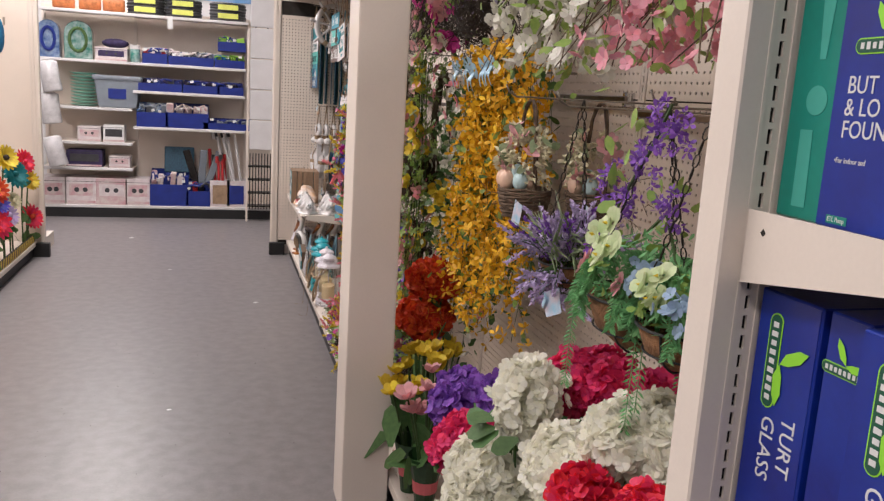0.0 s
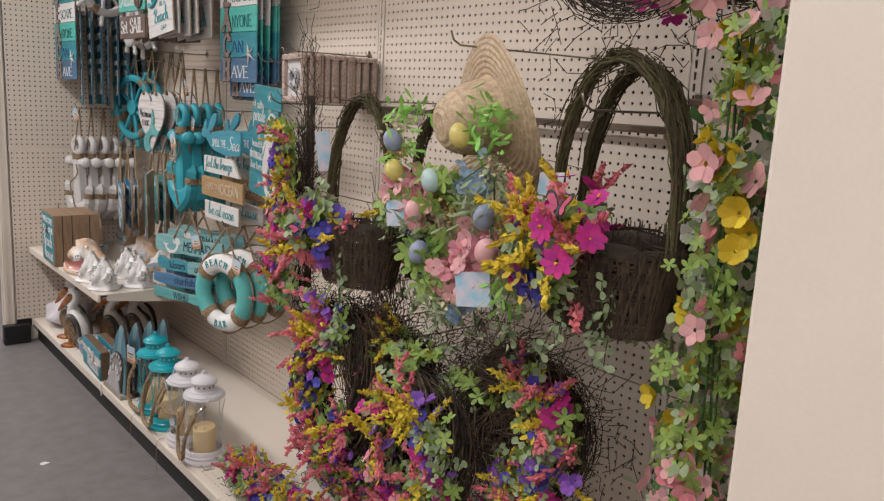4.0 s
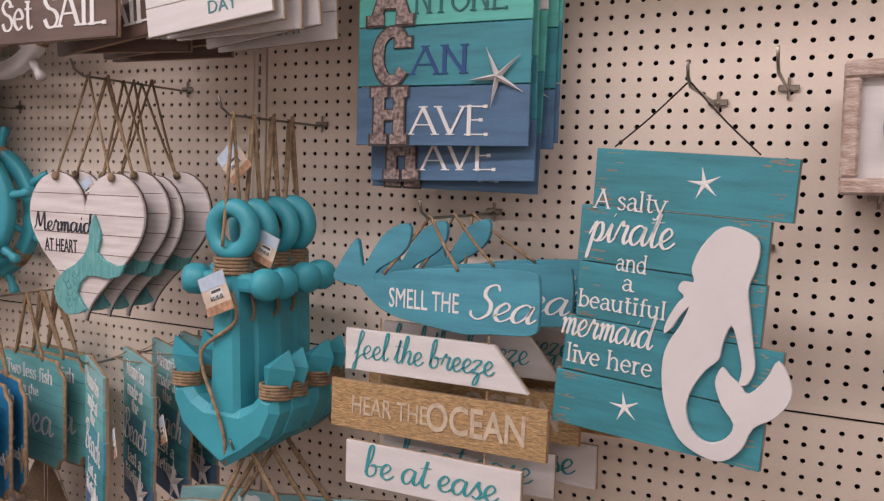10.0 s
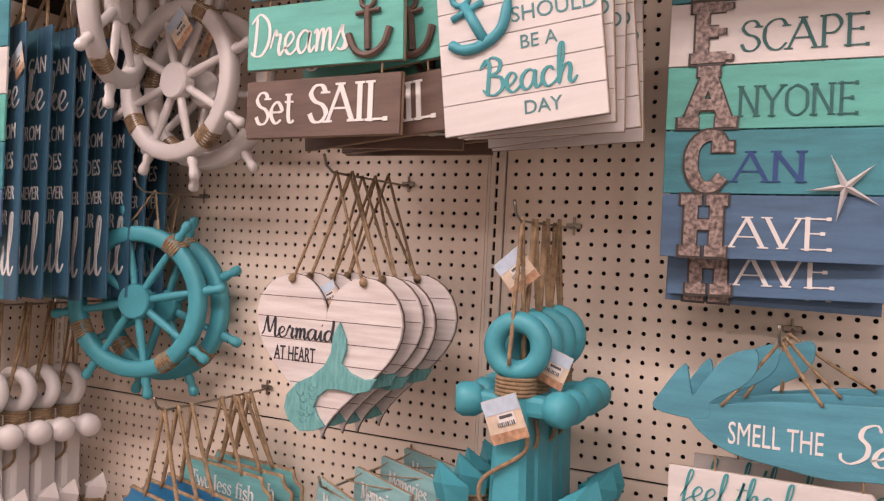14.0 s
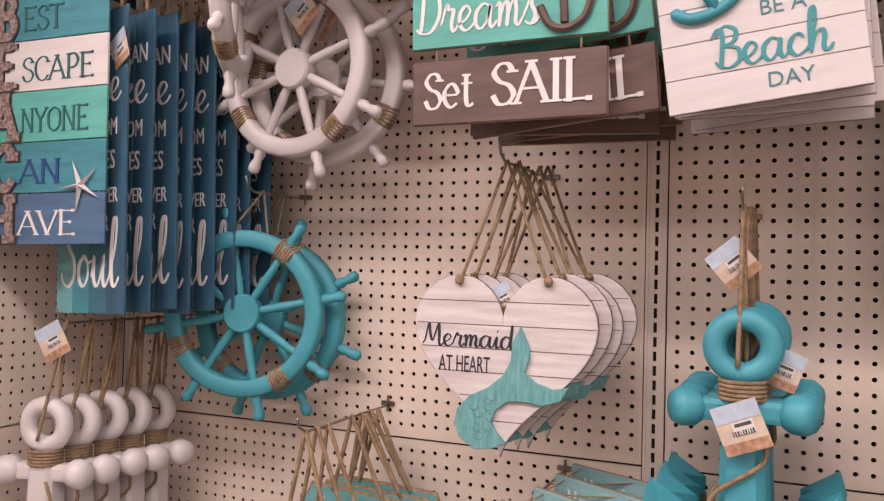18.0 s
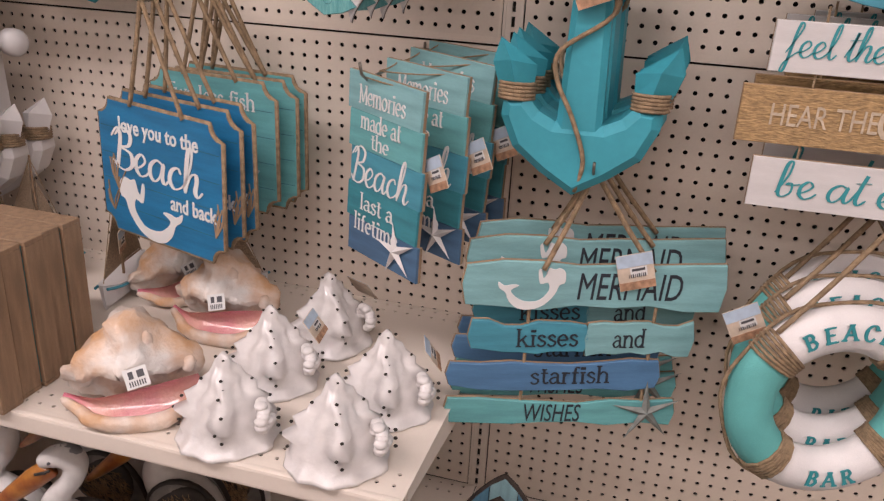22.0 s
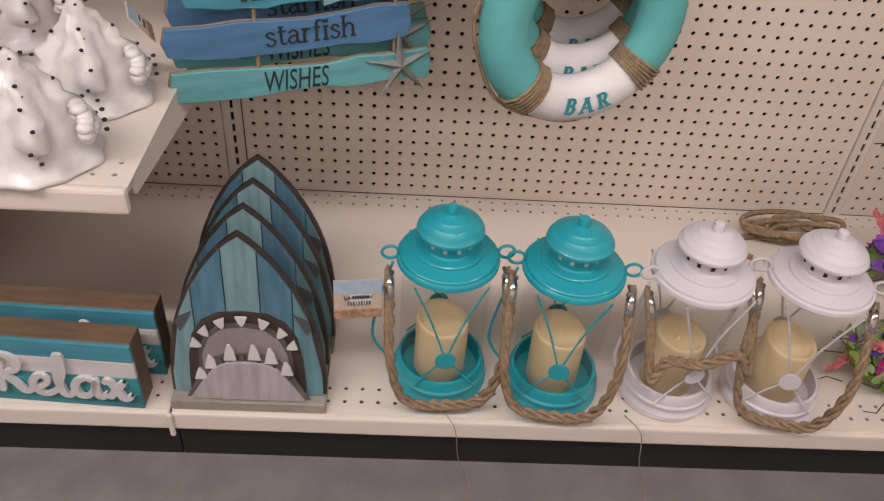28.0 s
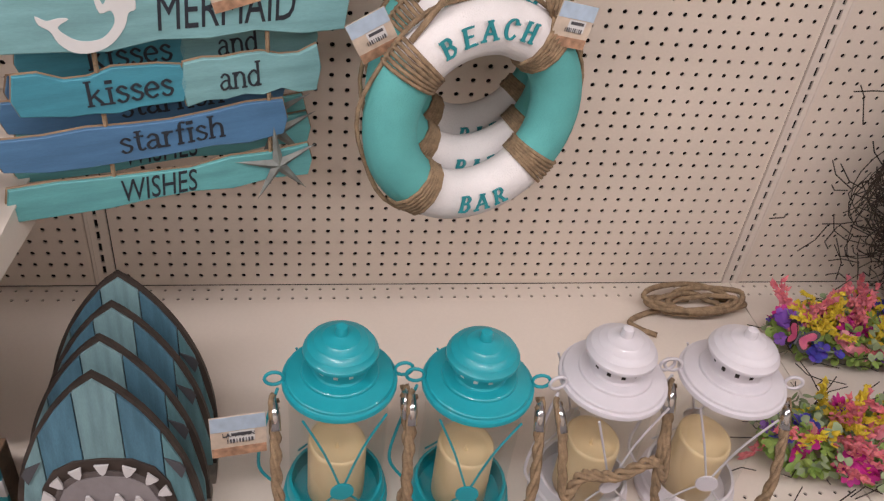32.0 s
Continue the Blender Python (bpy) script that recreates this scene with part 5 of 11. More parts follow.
def back_sign(first):
    s = thing("scalloped_sign", Matrix(), ("blue" if first else "teal green") + " plank sign with scalloped rope edging on jute", "wall sign", "scalloped signs on one hook")
    w, h, q = 0.14, 0.115, 0.026
    mt = BLUEW if first else AQUA
    out2 = []
    for cx, cy, sx, sy in ((w, -h, -1, 1), (w, h, -1, -1), (-w, h, 1, -1), (-w, -h, 1, 1)):
        arc = [(cx + sx * q * math.cos(math.radians(k * 22.5)), cy + sy * q * math.sin(math.radians(k * 22.5))) for k in range(5)]
        out2 += arc if sx * sy < 0 else arc[::-1]
    # arcs run so that the outline goes round once
    def ang(p):
        return math.atan2(p[1] / h, p[0] / w)
    out2 = sorted(out2, key=ang)
    part("board", slab(B(), out2, 0.008, 0, 0.0008), mt, s)
    part("rope_edge", tube(B(), [(x * 1.005, y * 1.005, 0.004) for x, y in out2], 0.0042, 6, True), ROPE, s, smooth=True)
    for y in (-0.069, -0.023, 0.023, 0.069):
        part("plank_joint", box(B(), (0.272, 0.001, 0.0006), (0, y, 0.0081)), TEALD, s)
    if first:
        words("love you to the", 0.036, s, TXTW, 0.0, 0.076, 0.0085, bold=0.0006, wide=0.82)
        penned("Beach", 0.038, s, TXTW, -0.005, 0.014, 0.0085, fit=0.205, thick=0.2, thin=0.06, roll=-3)
        words("and back", 0.036, s, TXTW, 0.075, -0.035, 0.0085, bold=0.0006, wide=0.8)
        silhouette(s, LYING, 0.145, -0.025, -0.066, 0.0085, TXTW, "painted_swimmer", 0.0006)
        co = B()
        rnd = random.Random(4)
        for bx, by in ((-0.115, -0.08), (0.125, -0.07), (-0.1, -0.04)):
            for k in range(7):
                x2, y2 = bx + rnd.uniform(-0.02, 0.02), by + rnd.uniform(0.03, 0.07)
                tube(co, [(bx, by, 0.0085), ((bx + x2) / 2 + rnd.uniform(-0.01, 0.01), (by + y2) / 2, 0.0085), (x2, y2, 0.0085)], 0.0014, 4)
        tagged(part("painted_coral", co, EDGEW, s), kind="stuff")
    else:
        penned("Two less fish", 0.02, s, TXTW, 0.0, 0.076, 0.0085, fit=0.2, style="roman", thick=0.16, thin=0.08)
        words("in the", 0.034, s, TXTW, 0.0, 0.04, 0.0085)
        penned("Sea", 0.04, s, TXTW, 0.03, -0.03, 0.0085, fit=0.14)
    return s


b1, b2 = back_sign(True), back_sign(False)
stack(b1, ((0.305, 0.507, 0.838, -14, -2), (0.27, 0.498, 0.848, -12, -1), (0.235, 0.486, 0.852, -16, 0)), (0.524, 1.126), ((-0.06, 0.112, 0.008), (0.06, 0.112, 0.008)), 0.32, 0.0042)
for i, (o, y, z, tn) in enumerate(((0.15, 0.5, 0.87, -10), (0.115, 0.485, 0.868, -6), (0.08, 0.482, 0.872, -8))):
    m = wallpose(y, z, o, tn)
    ob = b2 if i == 0 else copy_thing(b2, m)
    ob.matrix_basis = m
    rope_v(ob, ((-0.06, 0.112, 0.008), (0.06, 0.112, 0.008)), m.inverted() @ Vector((-o + 0.004, 0.524, 1.124)), 0.0042)


def memory_sign():
    s = thing("memories_sign", Matrix(), "tall teal to navy plank sign with a white starfish", "wall sign", "memory signs on one hook")
    for i, (mt, dx) in enumerate(((PALEAQ, -0.003), (AQUA, 0.002), (TEALM, 0.008), (TEALW, 0.004), (DENIM, 0.01))):
        plank(s, 0.165, 0.0575, dx, 0.116 - i * 0.058, 0, mt, 0.01, True, 0.001, seed=i + 40)
    for bd, sz, y, sh in (("Memories", 0.036, 0.112, 0), ("made at", 0.034, 0.074, 0), ("the", 0.03, 0.046, 0), ("Beach", 0.066, -0.004, 0.25), ("last a", 0.034, -0.056, 0), ("lifetime", 0.036, -0.092, 0)):
        if sh:
            penned(bd, 0.031, s, TXTW, -0.004, y - 0.008, 0.0104, fit=0.135, thick=0.16, slant=0.1)
        else:
            penned(bd, sz * 0.52, s, TXTW, -0.006, y - 0.003, 0.0104, fit=0.0128 * len(bd) + 0.004, style="roman", thick=0.16, thin=0.08)
    part("starfish", star(B(), 0.046, 0.01, (0.045, -0.108, 0.011), 10, 0.24), WHITEP, s, "white starfish")
    return s


me_ = memory_sign()
memories = stack(me_, ((0.3, 0.118, 0.895, -30, -3), (0.24, 0.075, 0.908, -26, -2), (0.18, 0.055, 0.918, -22, -3), (0.12, 0.04, 0.925, -24, -1)), (0.156, 1.04), ((-0.06, 0.146, 0.004), (0.06, 0.146, 0.004)), 0.31, 0.0012)
for c in memories[:3]:
    tag(c, 0.1, 0.03, -0.006, 0.045, 30)


def ring_frame():
    s = thing("shadow_box", Matrix(), "distressed pale wood shadow box with a little life ring", "picture frame", "shadow boxes on one hook")
    for x, y, sx, sy in ((0, 0.0665, 0.152, 0.019), (0, -0.0665, 0.152, 0.019), (0.0665, 0, 0.019, 0.114), (-0.0665, 0, 0.019, 0.114)):
        part("frame_side", box(B(), (sx, sy, 0.017), (x, y, 0), 0.003), FRAMEW, s)
    part("backing", box(B(), (0.118, 0.118, 0.004), (0, 0, -0.006)), WHITEW, s)
    part("little_ring", tube(B(), [(0.026 * math.cos(t), 0.026 * math.sin(t), 0.002) for t in [2 * math.pi * k / 20 for k in range(20)]], 0.0085, 8, True), LITTLE, s, "pale grey little life ring", smooth=True)
    for k in range(4):
        t = math.radians(45 + 90 * k)
        part("ring_band", box(B(), (0.02, 0.011, 0.019), (0.026 * math.cos(t), 0.026 * math.sin(t), 0.002), 0.003, pose(0, 0, 0, 0, 0, math.degrees(t))), WHITEP, s)
    return s


FRAMEW = mat("distressed_pale_wood", (0.62, 0.51, 0.45), 0.7, var=0.16, scale=26, bump=0.6, second=(0.40, 0.28, 0.22), stretch=(2, 5, 8))
LITTLE = mat("pale_grey_felt", (0.42, 0.42, 0.46), 0.8, var=0.08)
rf = ring_frame()
for i in range(14):
    m = wallpose(-1.152 - 0.004 * (i % 3), 1.47 + 0.003 * (i % 2), 0.285 - i * 0.0195 * (1 + 0.02 * (i % 2)), -3 + 2 * (i % 3), 1 - i % 3)
    ob = rf if i == 0 else copy_thing(rf, m)
    ob.matrix_basis = m
hook(-1.155, 1.56, 0.3)

# ---- on the shelf and the base decks ----


def displaced(bm, amount, scale, seed=0):
    for v in bm.verts:
        n = noise.noise_vector(v.co * scale + Vector((seed, seed * 2, 0)))
        v.co += n * amount
    return bm


def ceramic_shell():
    s = thing("ceramic_shell", Matrix(), "white glazed ceramic conch with small pierced holes", "ceramic shell", "white ceramic shells on the shelf")
    b = B()
    prof = [(0, 0), (0.064, 0), (0.068, 0.005), (0.066, 0.011), (0.058, 0.017), (0.055, 0.03), (0.052, 0.045), (0.0485, 0.06), (0.0445, 0.075), (0.0395, 0.09), (0.033, 0.105), (0.0265, 0.12), (0.02, 0.135), (0.0145, 0.149), (0.012, 0.16), (0.0102, 0.17), (0.006, 0.1765), (0, 0.178)]
    n = 56

    def girth(r, a, z):
        k = min(1.0, max(0.0, (z - 0.016) / 0.045)) * min(1.0, max(0.0, (0.172 - z) / 0.03))
        return r * (1 + k * (0.42 * math.cos(2 * a) ** 6 - 0.1 + 0.14 * math.sin(z * 230) * math.cos(2 * a) ** 2 + 0.05 * math.sin(3 * a + z * 50)))
    rings = []
    for r, z in prof:
        if r == 0:
            rings.append([b.verts.new((0, 0, z))])
            continue
        ring = []
        for i in range(n):
            a = 2 * math.pi * i / n
            q = girth(r, a, z)
            ring.append(b.verts.new((q * math.cos(a) * 0.96 + 0.03 * z, q * math.sin(a), z)))
        rings.append(ring)
    for a, c in zip(rings, rings[1:]):
        for i in range(n):
            j = (i + 1) % n
            if len(a) == 1:
                b.faces.new((a[0], c[j], c[i]))
            elif len(c) == 1:
                b.faces.new((a[i], a[j], c[0]))
            else:
                b.faces.new((a[i], a[j], c[j], c[i]))
    displaced(b, 0.009, 40, 4)
    part("shell_body", b, CERAMIC, s, smooth=True)
    sp = B()
    rnd = random.Random(12)
    for i in range(22):
        a, e = rnd.uniform(0, 6.28), rnd.random() ** 0.5
        ball(sp, (-0.03 + 0.02 * e * math.cos(a), -0.05 - 0.014 * (1 - e), 0.07 + 0.028 * e * math.sin(a)), 0.0095, 8, 6)
    tagged(part("shell_frill", sp, CERAMIC, s, smooth=True), kind="stuff")
    for z in (0.07, 0.085, 0.056):
        part("pierced_hole", ball(B(), (-0.031 + 0.02 * (z - 0.07) * 10, -0.0735, z), 0.003, 7, 5), DARK, s)
    pr, pz = [p[0] for p in prof[1:-1]], [p[1] for p in prof[1:-1]]
    for k in range(4):
        for j, z in enumerate((0.038, 0.06, 0.088, 0.112, 0.123, 0.136, 0.168)):
            a = math.pi / 2 * k + 0.06 * math.sin(3 * j + k)
            if k % 2 and j in (3, 5):
                continue
            q = girth(float(np.interp(z, pz, pr)), a, z) + 0.0002
            part("pierced_hole", ball(B(), (q * math.cos(a) * 0.96 + 0.03 * z, q * math.sin(a), z), 0.0027, 7, 5), DARK, s)
    return s


cs = ceramic_shell()
for i, (x, y, r) in enumerate(((-0.522, 0.278, 20), (-0.52, 0.104, 26), (-0.362, 0.286, 28), (-0.372, 0.083, 20), (-0.205, 0.252, 45))):
    m = pose(x, y, SHELF, 0, 0, r)
    ob = cs if i == 0 else copy_thing(cs, m)
    ob.matrix_basis = m @ Matrix.Diagonal((1.08, 1.08, 0.78, 1))
    if i >= 2:
        t = tag(ob, -0.045, -0.055, 0.1, 0.05, 0)
        t.matrix_basis = pose(0.02, -0.066, 0.115, 62, 0, -60 + 20 * i)


def conch(label, size=1.0):
    """A conch lying mouth forward: x right, y up from the shelf, z to the front."""
    s = thing("conch_shell", Matrix(), label, "conch shell", "natural conch shells on the shelf")
    b = B()
    n, k = 30, 24
    rings = []
    for i in range(k + 1):
        t = i / k
        x = -0.102 + 0.2 * t
        r = 0.062 * max(0.0, 1 - abs(t - 0.47) / (0.48 if t < 0.47 else 0.54)) ** 0.75 + 0.003
        ring = []
        for j in range(n):
            a = 2 * math.pi * j / n
            kn = 0.16 * max(0.0, math.sin(a * 1.0)) ** 3 * max(0.0, math.sin(t * 19)) * t
            q = r * (1 + kn)
            y = 0.052 + 0.01 * math.sin(t * 3.0) + q * math.sin(a) * (1.55 if math.sin(a) > 0 else 1.0)
            ring.append(b.verts.new((x, max(y, 0.006), q * math.cos(a) * (0.5 if math.cos(a) > 0 and math.sin(a) < 0.2 else 1.15) - 0.012)))
        rings.append(ring)
    for p, q in zip(rings, rings[1:]):
        for j in range(n):
            b.faces.new((p[j], p[(j + 1) % n], q[(j + 1) % n], q[j]))
    b.faces.new(rings[0][::-1])
    b.faces.new(rings[-1])
    displaced(b, 0.018, 25, 3)
    displaced(b, 0.009, 60, 8)
    part("shell_body", b, CONCH, s, smooth=True)
    low = smooth_path([(-0.104, 0.038, 0.016), (-0.06, 0.018, 0.056), (0.0, 0.012, 0.072), (0.06, 0.018, 0.066), (0.1, 0.044, 0.03)], 6)
    up = smooth_path([(-0.1, 0.046, 0.014), (-0.055, 0.053, 0.052), (0.0, 0.064, 0.062), (0.055, 0.071, 0.057), (0.092, 0.062, 0.03)], 6)
    lp = B()
    tube(lp, low, [0.003 + 0.01 * math.sin(math.pi * i / (len(low) - 1)) ** 0.6 for i in range(len(low))], 10)
    displaced(lp, 0.004, 40, 5)
    part("shell_lip", lp, CONCH, s, "pale flared shell lip", smooth=True)
    mouth = B()
    va = [[mouth.verts.new(p + (q - p) * u - Vector((0, 0, 0.026 * math.sin(math.pi * u) * math.sin(math.pi * i / (len(low) - 1))))) for u in [w / 8 for w in range(9)]] for i, (p, q) in enumerate(zip(low, up))]
    for p, q in zip(va, va[1:]):
        for j in range(8):
            mouth.faces.new((p[j], q[j], q[j + 1], p[j + 1]))
    part("pink_mouth", mouth, CONCHP, s, "glossy pink shell mouth", smooth=True)
    for i in range(5):
        part("spike", lathe(B(), [(0.012 - 0.0012 * i, -0.008), (0.008, 0.006), (0, 0.017 - 0.001 * i)], 8, Matrix.Translation((0.0 + 0.02 * i, 0.135 - 0.016 * i, 0.012 * math.sin(i * 2.0))) @ pose(0, 0, 0, -70, 22 * i, 0) @ Matrix.Scale(1.25, 4)), CONCH, s, smooth=True)
    st = part("price_sticker", box(B(), (0.034, 0.03, 0.001)), TXTW, s, "white printed price sticker", m=pose(0.006, 0.084, 0.0605, -26, 0, 14))
    bars = B()
    for i in range(7):
        box(bars, (0.0018, 0.008, 0.0005), (-0.011 + i * 0.0036, -0.008, 0.0008))
    box(bars, (0.007, 0.011, 0.0005), (-0.007, 0.005, 0.0008))
    box(bars, (0.01, 0.011, 0.0005), (0.007, 0.005, 0.0008))
    part("sticker_print", bars, INK, st)
    return s


def two_tone(name, a, c, rough, scale, coat=0.2):
    return mat(name, a, rough, var=0.08, scale=scale, bump=0.5, fine=130, second=c, coat=coat)


CONCH = two_tone("conch_shell_chalk", (0.77, 0.73, 0.69), (0.60, 0.34, 0.17), 0.6, 13)
CONCHP = two_tone("conch_pink", (0.62, 0.19, 0.26), (0.66, 0.36, 0.30), 0.22, 9, 0.6)
c1 = conch("chalky natural conch shell with a glossy pink mouth")
for i, (x, y, rz, sc) in enumerate(((-0.5, 0.448, 34, 1.0), (-0.222, 0.452, 8, 0.96), (-0.13, 0.62, 60, 0.85))):
    m = Matrix.Translation((x, y, SHELF + 0.001)) @ pose(0, 0, 0, 0, 0, rz) @ FACE
    ob = c1 if i == 0 else copy_thing(c1, m)
    ob.matrix_basis = m @ Matrix.Diagonal((sc, sc, sc, 1))


def welcome_box(first):
    s = thing("box_sign", Matrix(), "deep wooden box sign with a teal welcome front", "box sign", "box signs stacked on the shelf")
    part("front_board", box(B(), (0.239, 0.25, 0.006), (0, 0.133, 0.0175)), TEALW, s)
    for x, y, sx, sy in ((0, 0.262, 0.255, 0.008), (0, 0.004, 0.255, 0.008), (-0.1235, 0.133, 0.008, 0.25), (0.1235, 0.133, 0.008, 0.25)):
        part("box_side", box(B(), (sx, sy, 0.04), (x, y, 0.0005), 0.001), TANW, s)
    part("back_board", box(B(), (0.238, 0.25, 0.004), (0, 0.133, -0.017)), TANW, s)
    for y in (0.053, 0.106, 0.16, 0.213):
        part("plank_joint", box(B(), (0.238, 0.001, 0.0006), (0, y, 0.0208)), TEALD, s)
    words("WELCOME", 0.044, s, TXTW, 0.0, 0.225, 0.0214, wide=0.95)
    words("TO", 0.042, s, TXTW, -0.075, 0.178, 0.0214)
    words("OUR", 0.042, s, TXTW, 0.062, 0.178, 0.0214)
    penned("Beach", 0.036, s, TXTW, 0.0, 0.108, 0.0214, fit=0.19, thick=0.22)
    penned("house", 0.034, s, TXTW, 0.02, 0.042, 0.0214, fit=0.18, thick=0.22)
    an = B()
    tube(an, [(-0.01, 0.2, 0.0225), (-0.01, 0.158, 0.0225)], 0.003, 5)
    tube(an, [(-0.026, 0.192, 0.0225), (0.006, 0.192, 0.0225)], 0.002, 5)
    tube(an, smooth_path([(-0.032, 0.17, 0.0225), (-0.02, 0.156, 0.0225), (-0.01, 0.154, 0.0225), (0.0, 0.156, 0.0225), (0.012, 0.17, 0.0225)], 3), 0.003, 5)
    part("painted_anchor", an, BROWNW, s)
    return s


wb = welcome_box(True)
for i in range(5):
    m = Matrix.Translation((-0.57 + i * 0.042, 0.742 + 0.004 * (i % 2), SHELF + 0.0005)) @ FACE @ pose(0, 0, 0, 0, -2 + i % 3, 0) @ Matrix.Diagonal((1, 0.94, 1, 1))
    ob = wb if i == 0 else copy_thing(wb, m)
    ob.matrix_basis = m


def sailboat():
    s = thing("sailboat", Matrix(), "small white and blue wooden sailboat with burlap sails", "model sailboat", "model sailboats on the shelf")
    b = B()
    sec = []
    for i in range(9):
        t = i / 8
        w = 0.026 * math.sin(math.pi * (0.12 + 0.8 * t)) ** 0.8 if 0 < i < 8 else 0.004
        x = -0.095 + 0.19 * t
        sec.append([b.verts.new((x, -w, 0.042 + 0.014 * (2 * t - 1) ** 2)), b.verts.new((x * 0.95, -w * 0.7, 0.012)), b.verts.new((x * 0.9, 0, 0.0)), b.verts.new((x * 0.95, w * 0.7, 0.012)), b.verts.new((x, w, 0.042 + 0.014 * (2 * t - 1) ** 2))])
    for p, q in zip(sec, sec[1:]):
        for j in range(4):
            b.faces.new((p[j], p[j + 1], q[j + 1], q[j]))
        b.faces.new((p[4], p[0], q[0], q[4]))
    b.faces.new(sec[0])
    b.faces.new(sec[-1][::-1])
    part("hull", b, WHITEP, s)
    for sgn in (-1, 1):
        part("hull_stripe", tube(B(), [(-0.095 + 0.19 * t, sgn * (0.0262 * math.sin(math.pi * (0.12 + 0.8 * t)) ** 0.8), 0.036 + 0.014 * (2 * t - 1) ** 2) for t in [k / 10 for k in range(11)]], 0.003, 5), TEALM, s)
    part("mast", lathe(B(), [(0.003, 0.03), (0.0022, 0.25), (0, 0.252)], 7), TANW, s)
    part("boom", tube(B(), [(0.002, 0, 0.065), (0.085, 0, 0.062)], 0.002, 5), TANW, s)
    part("main_sail", slab(B(), [(0.006, 0.068), (0.084, 0.066), (0.05, 0.15), (0.006, 0.235)], 0.0012, -0.0006, m=pose(0, 0, 0, 90, 0, 0)), BURLAP, s)
    part("fore_sail", slab(B(), [(-0.006, 0.066), (-0.006, 0.2), (-0.05, 0.12), (-0.082, 0.062)], 0.0012, -0.0006, m=pose(0, 0, 0, 90, 0, 0)), BURLAP, s)
    for x in (-0.085, 0.088):
        part("stay", tube(B(), [(0, 0, 0.245), (x, 0, 0.055)], 0.0008, 4), ROPE, s)
    t = tag(s, 0.02, -0.008, 0.15, 0.04, 0)
    t.matrix_basis = pose(-0.015, -0.01, 0.12, 90, 0, 8)
    return s


BURLAP = mat("burlap", (0.46, 0.33, 0.22), 0.9, var=0.2, scale=300, bump=0.7, fine=500)
sb = sailboat()
for i, (x, y, rz) in enumerate(((-0.49, 0.93, 96), (-0.46, 1.06, 88), (-0.30, 0.9, 92), (-0.28, 1.0, 84), (-0.27, 1.12, 95), (-0.13, 0.94, 90), (-0.12, 1.08, 88), (-0.16, 0.72, 12), (-0.09, 0.54, 100))):
    m = pose(x, y, SHELF, 0, 0, rz)
    ob = sb if i == 0 else copy_thing(sb, m)
    ob.matrix_basis = m


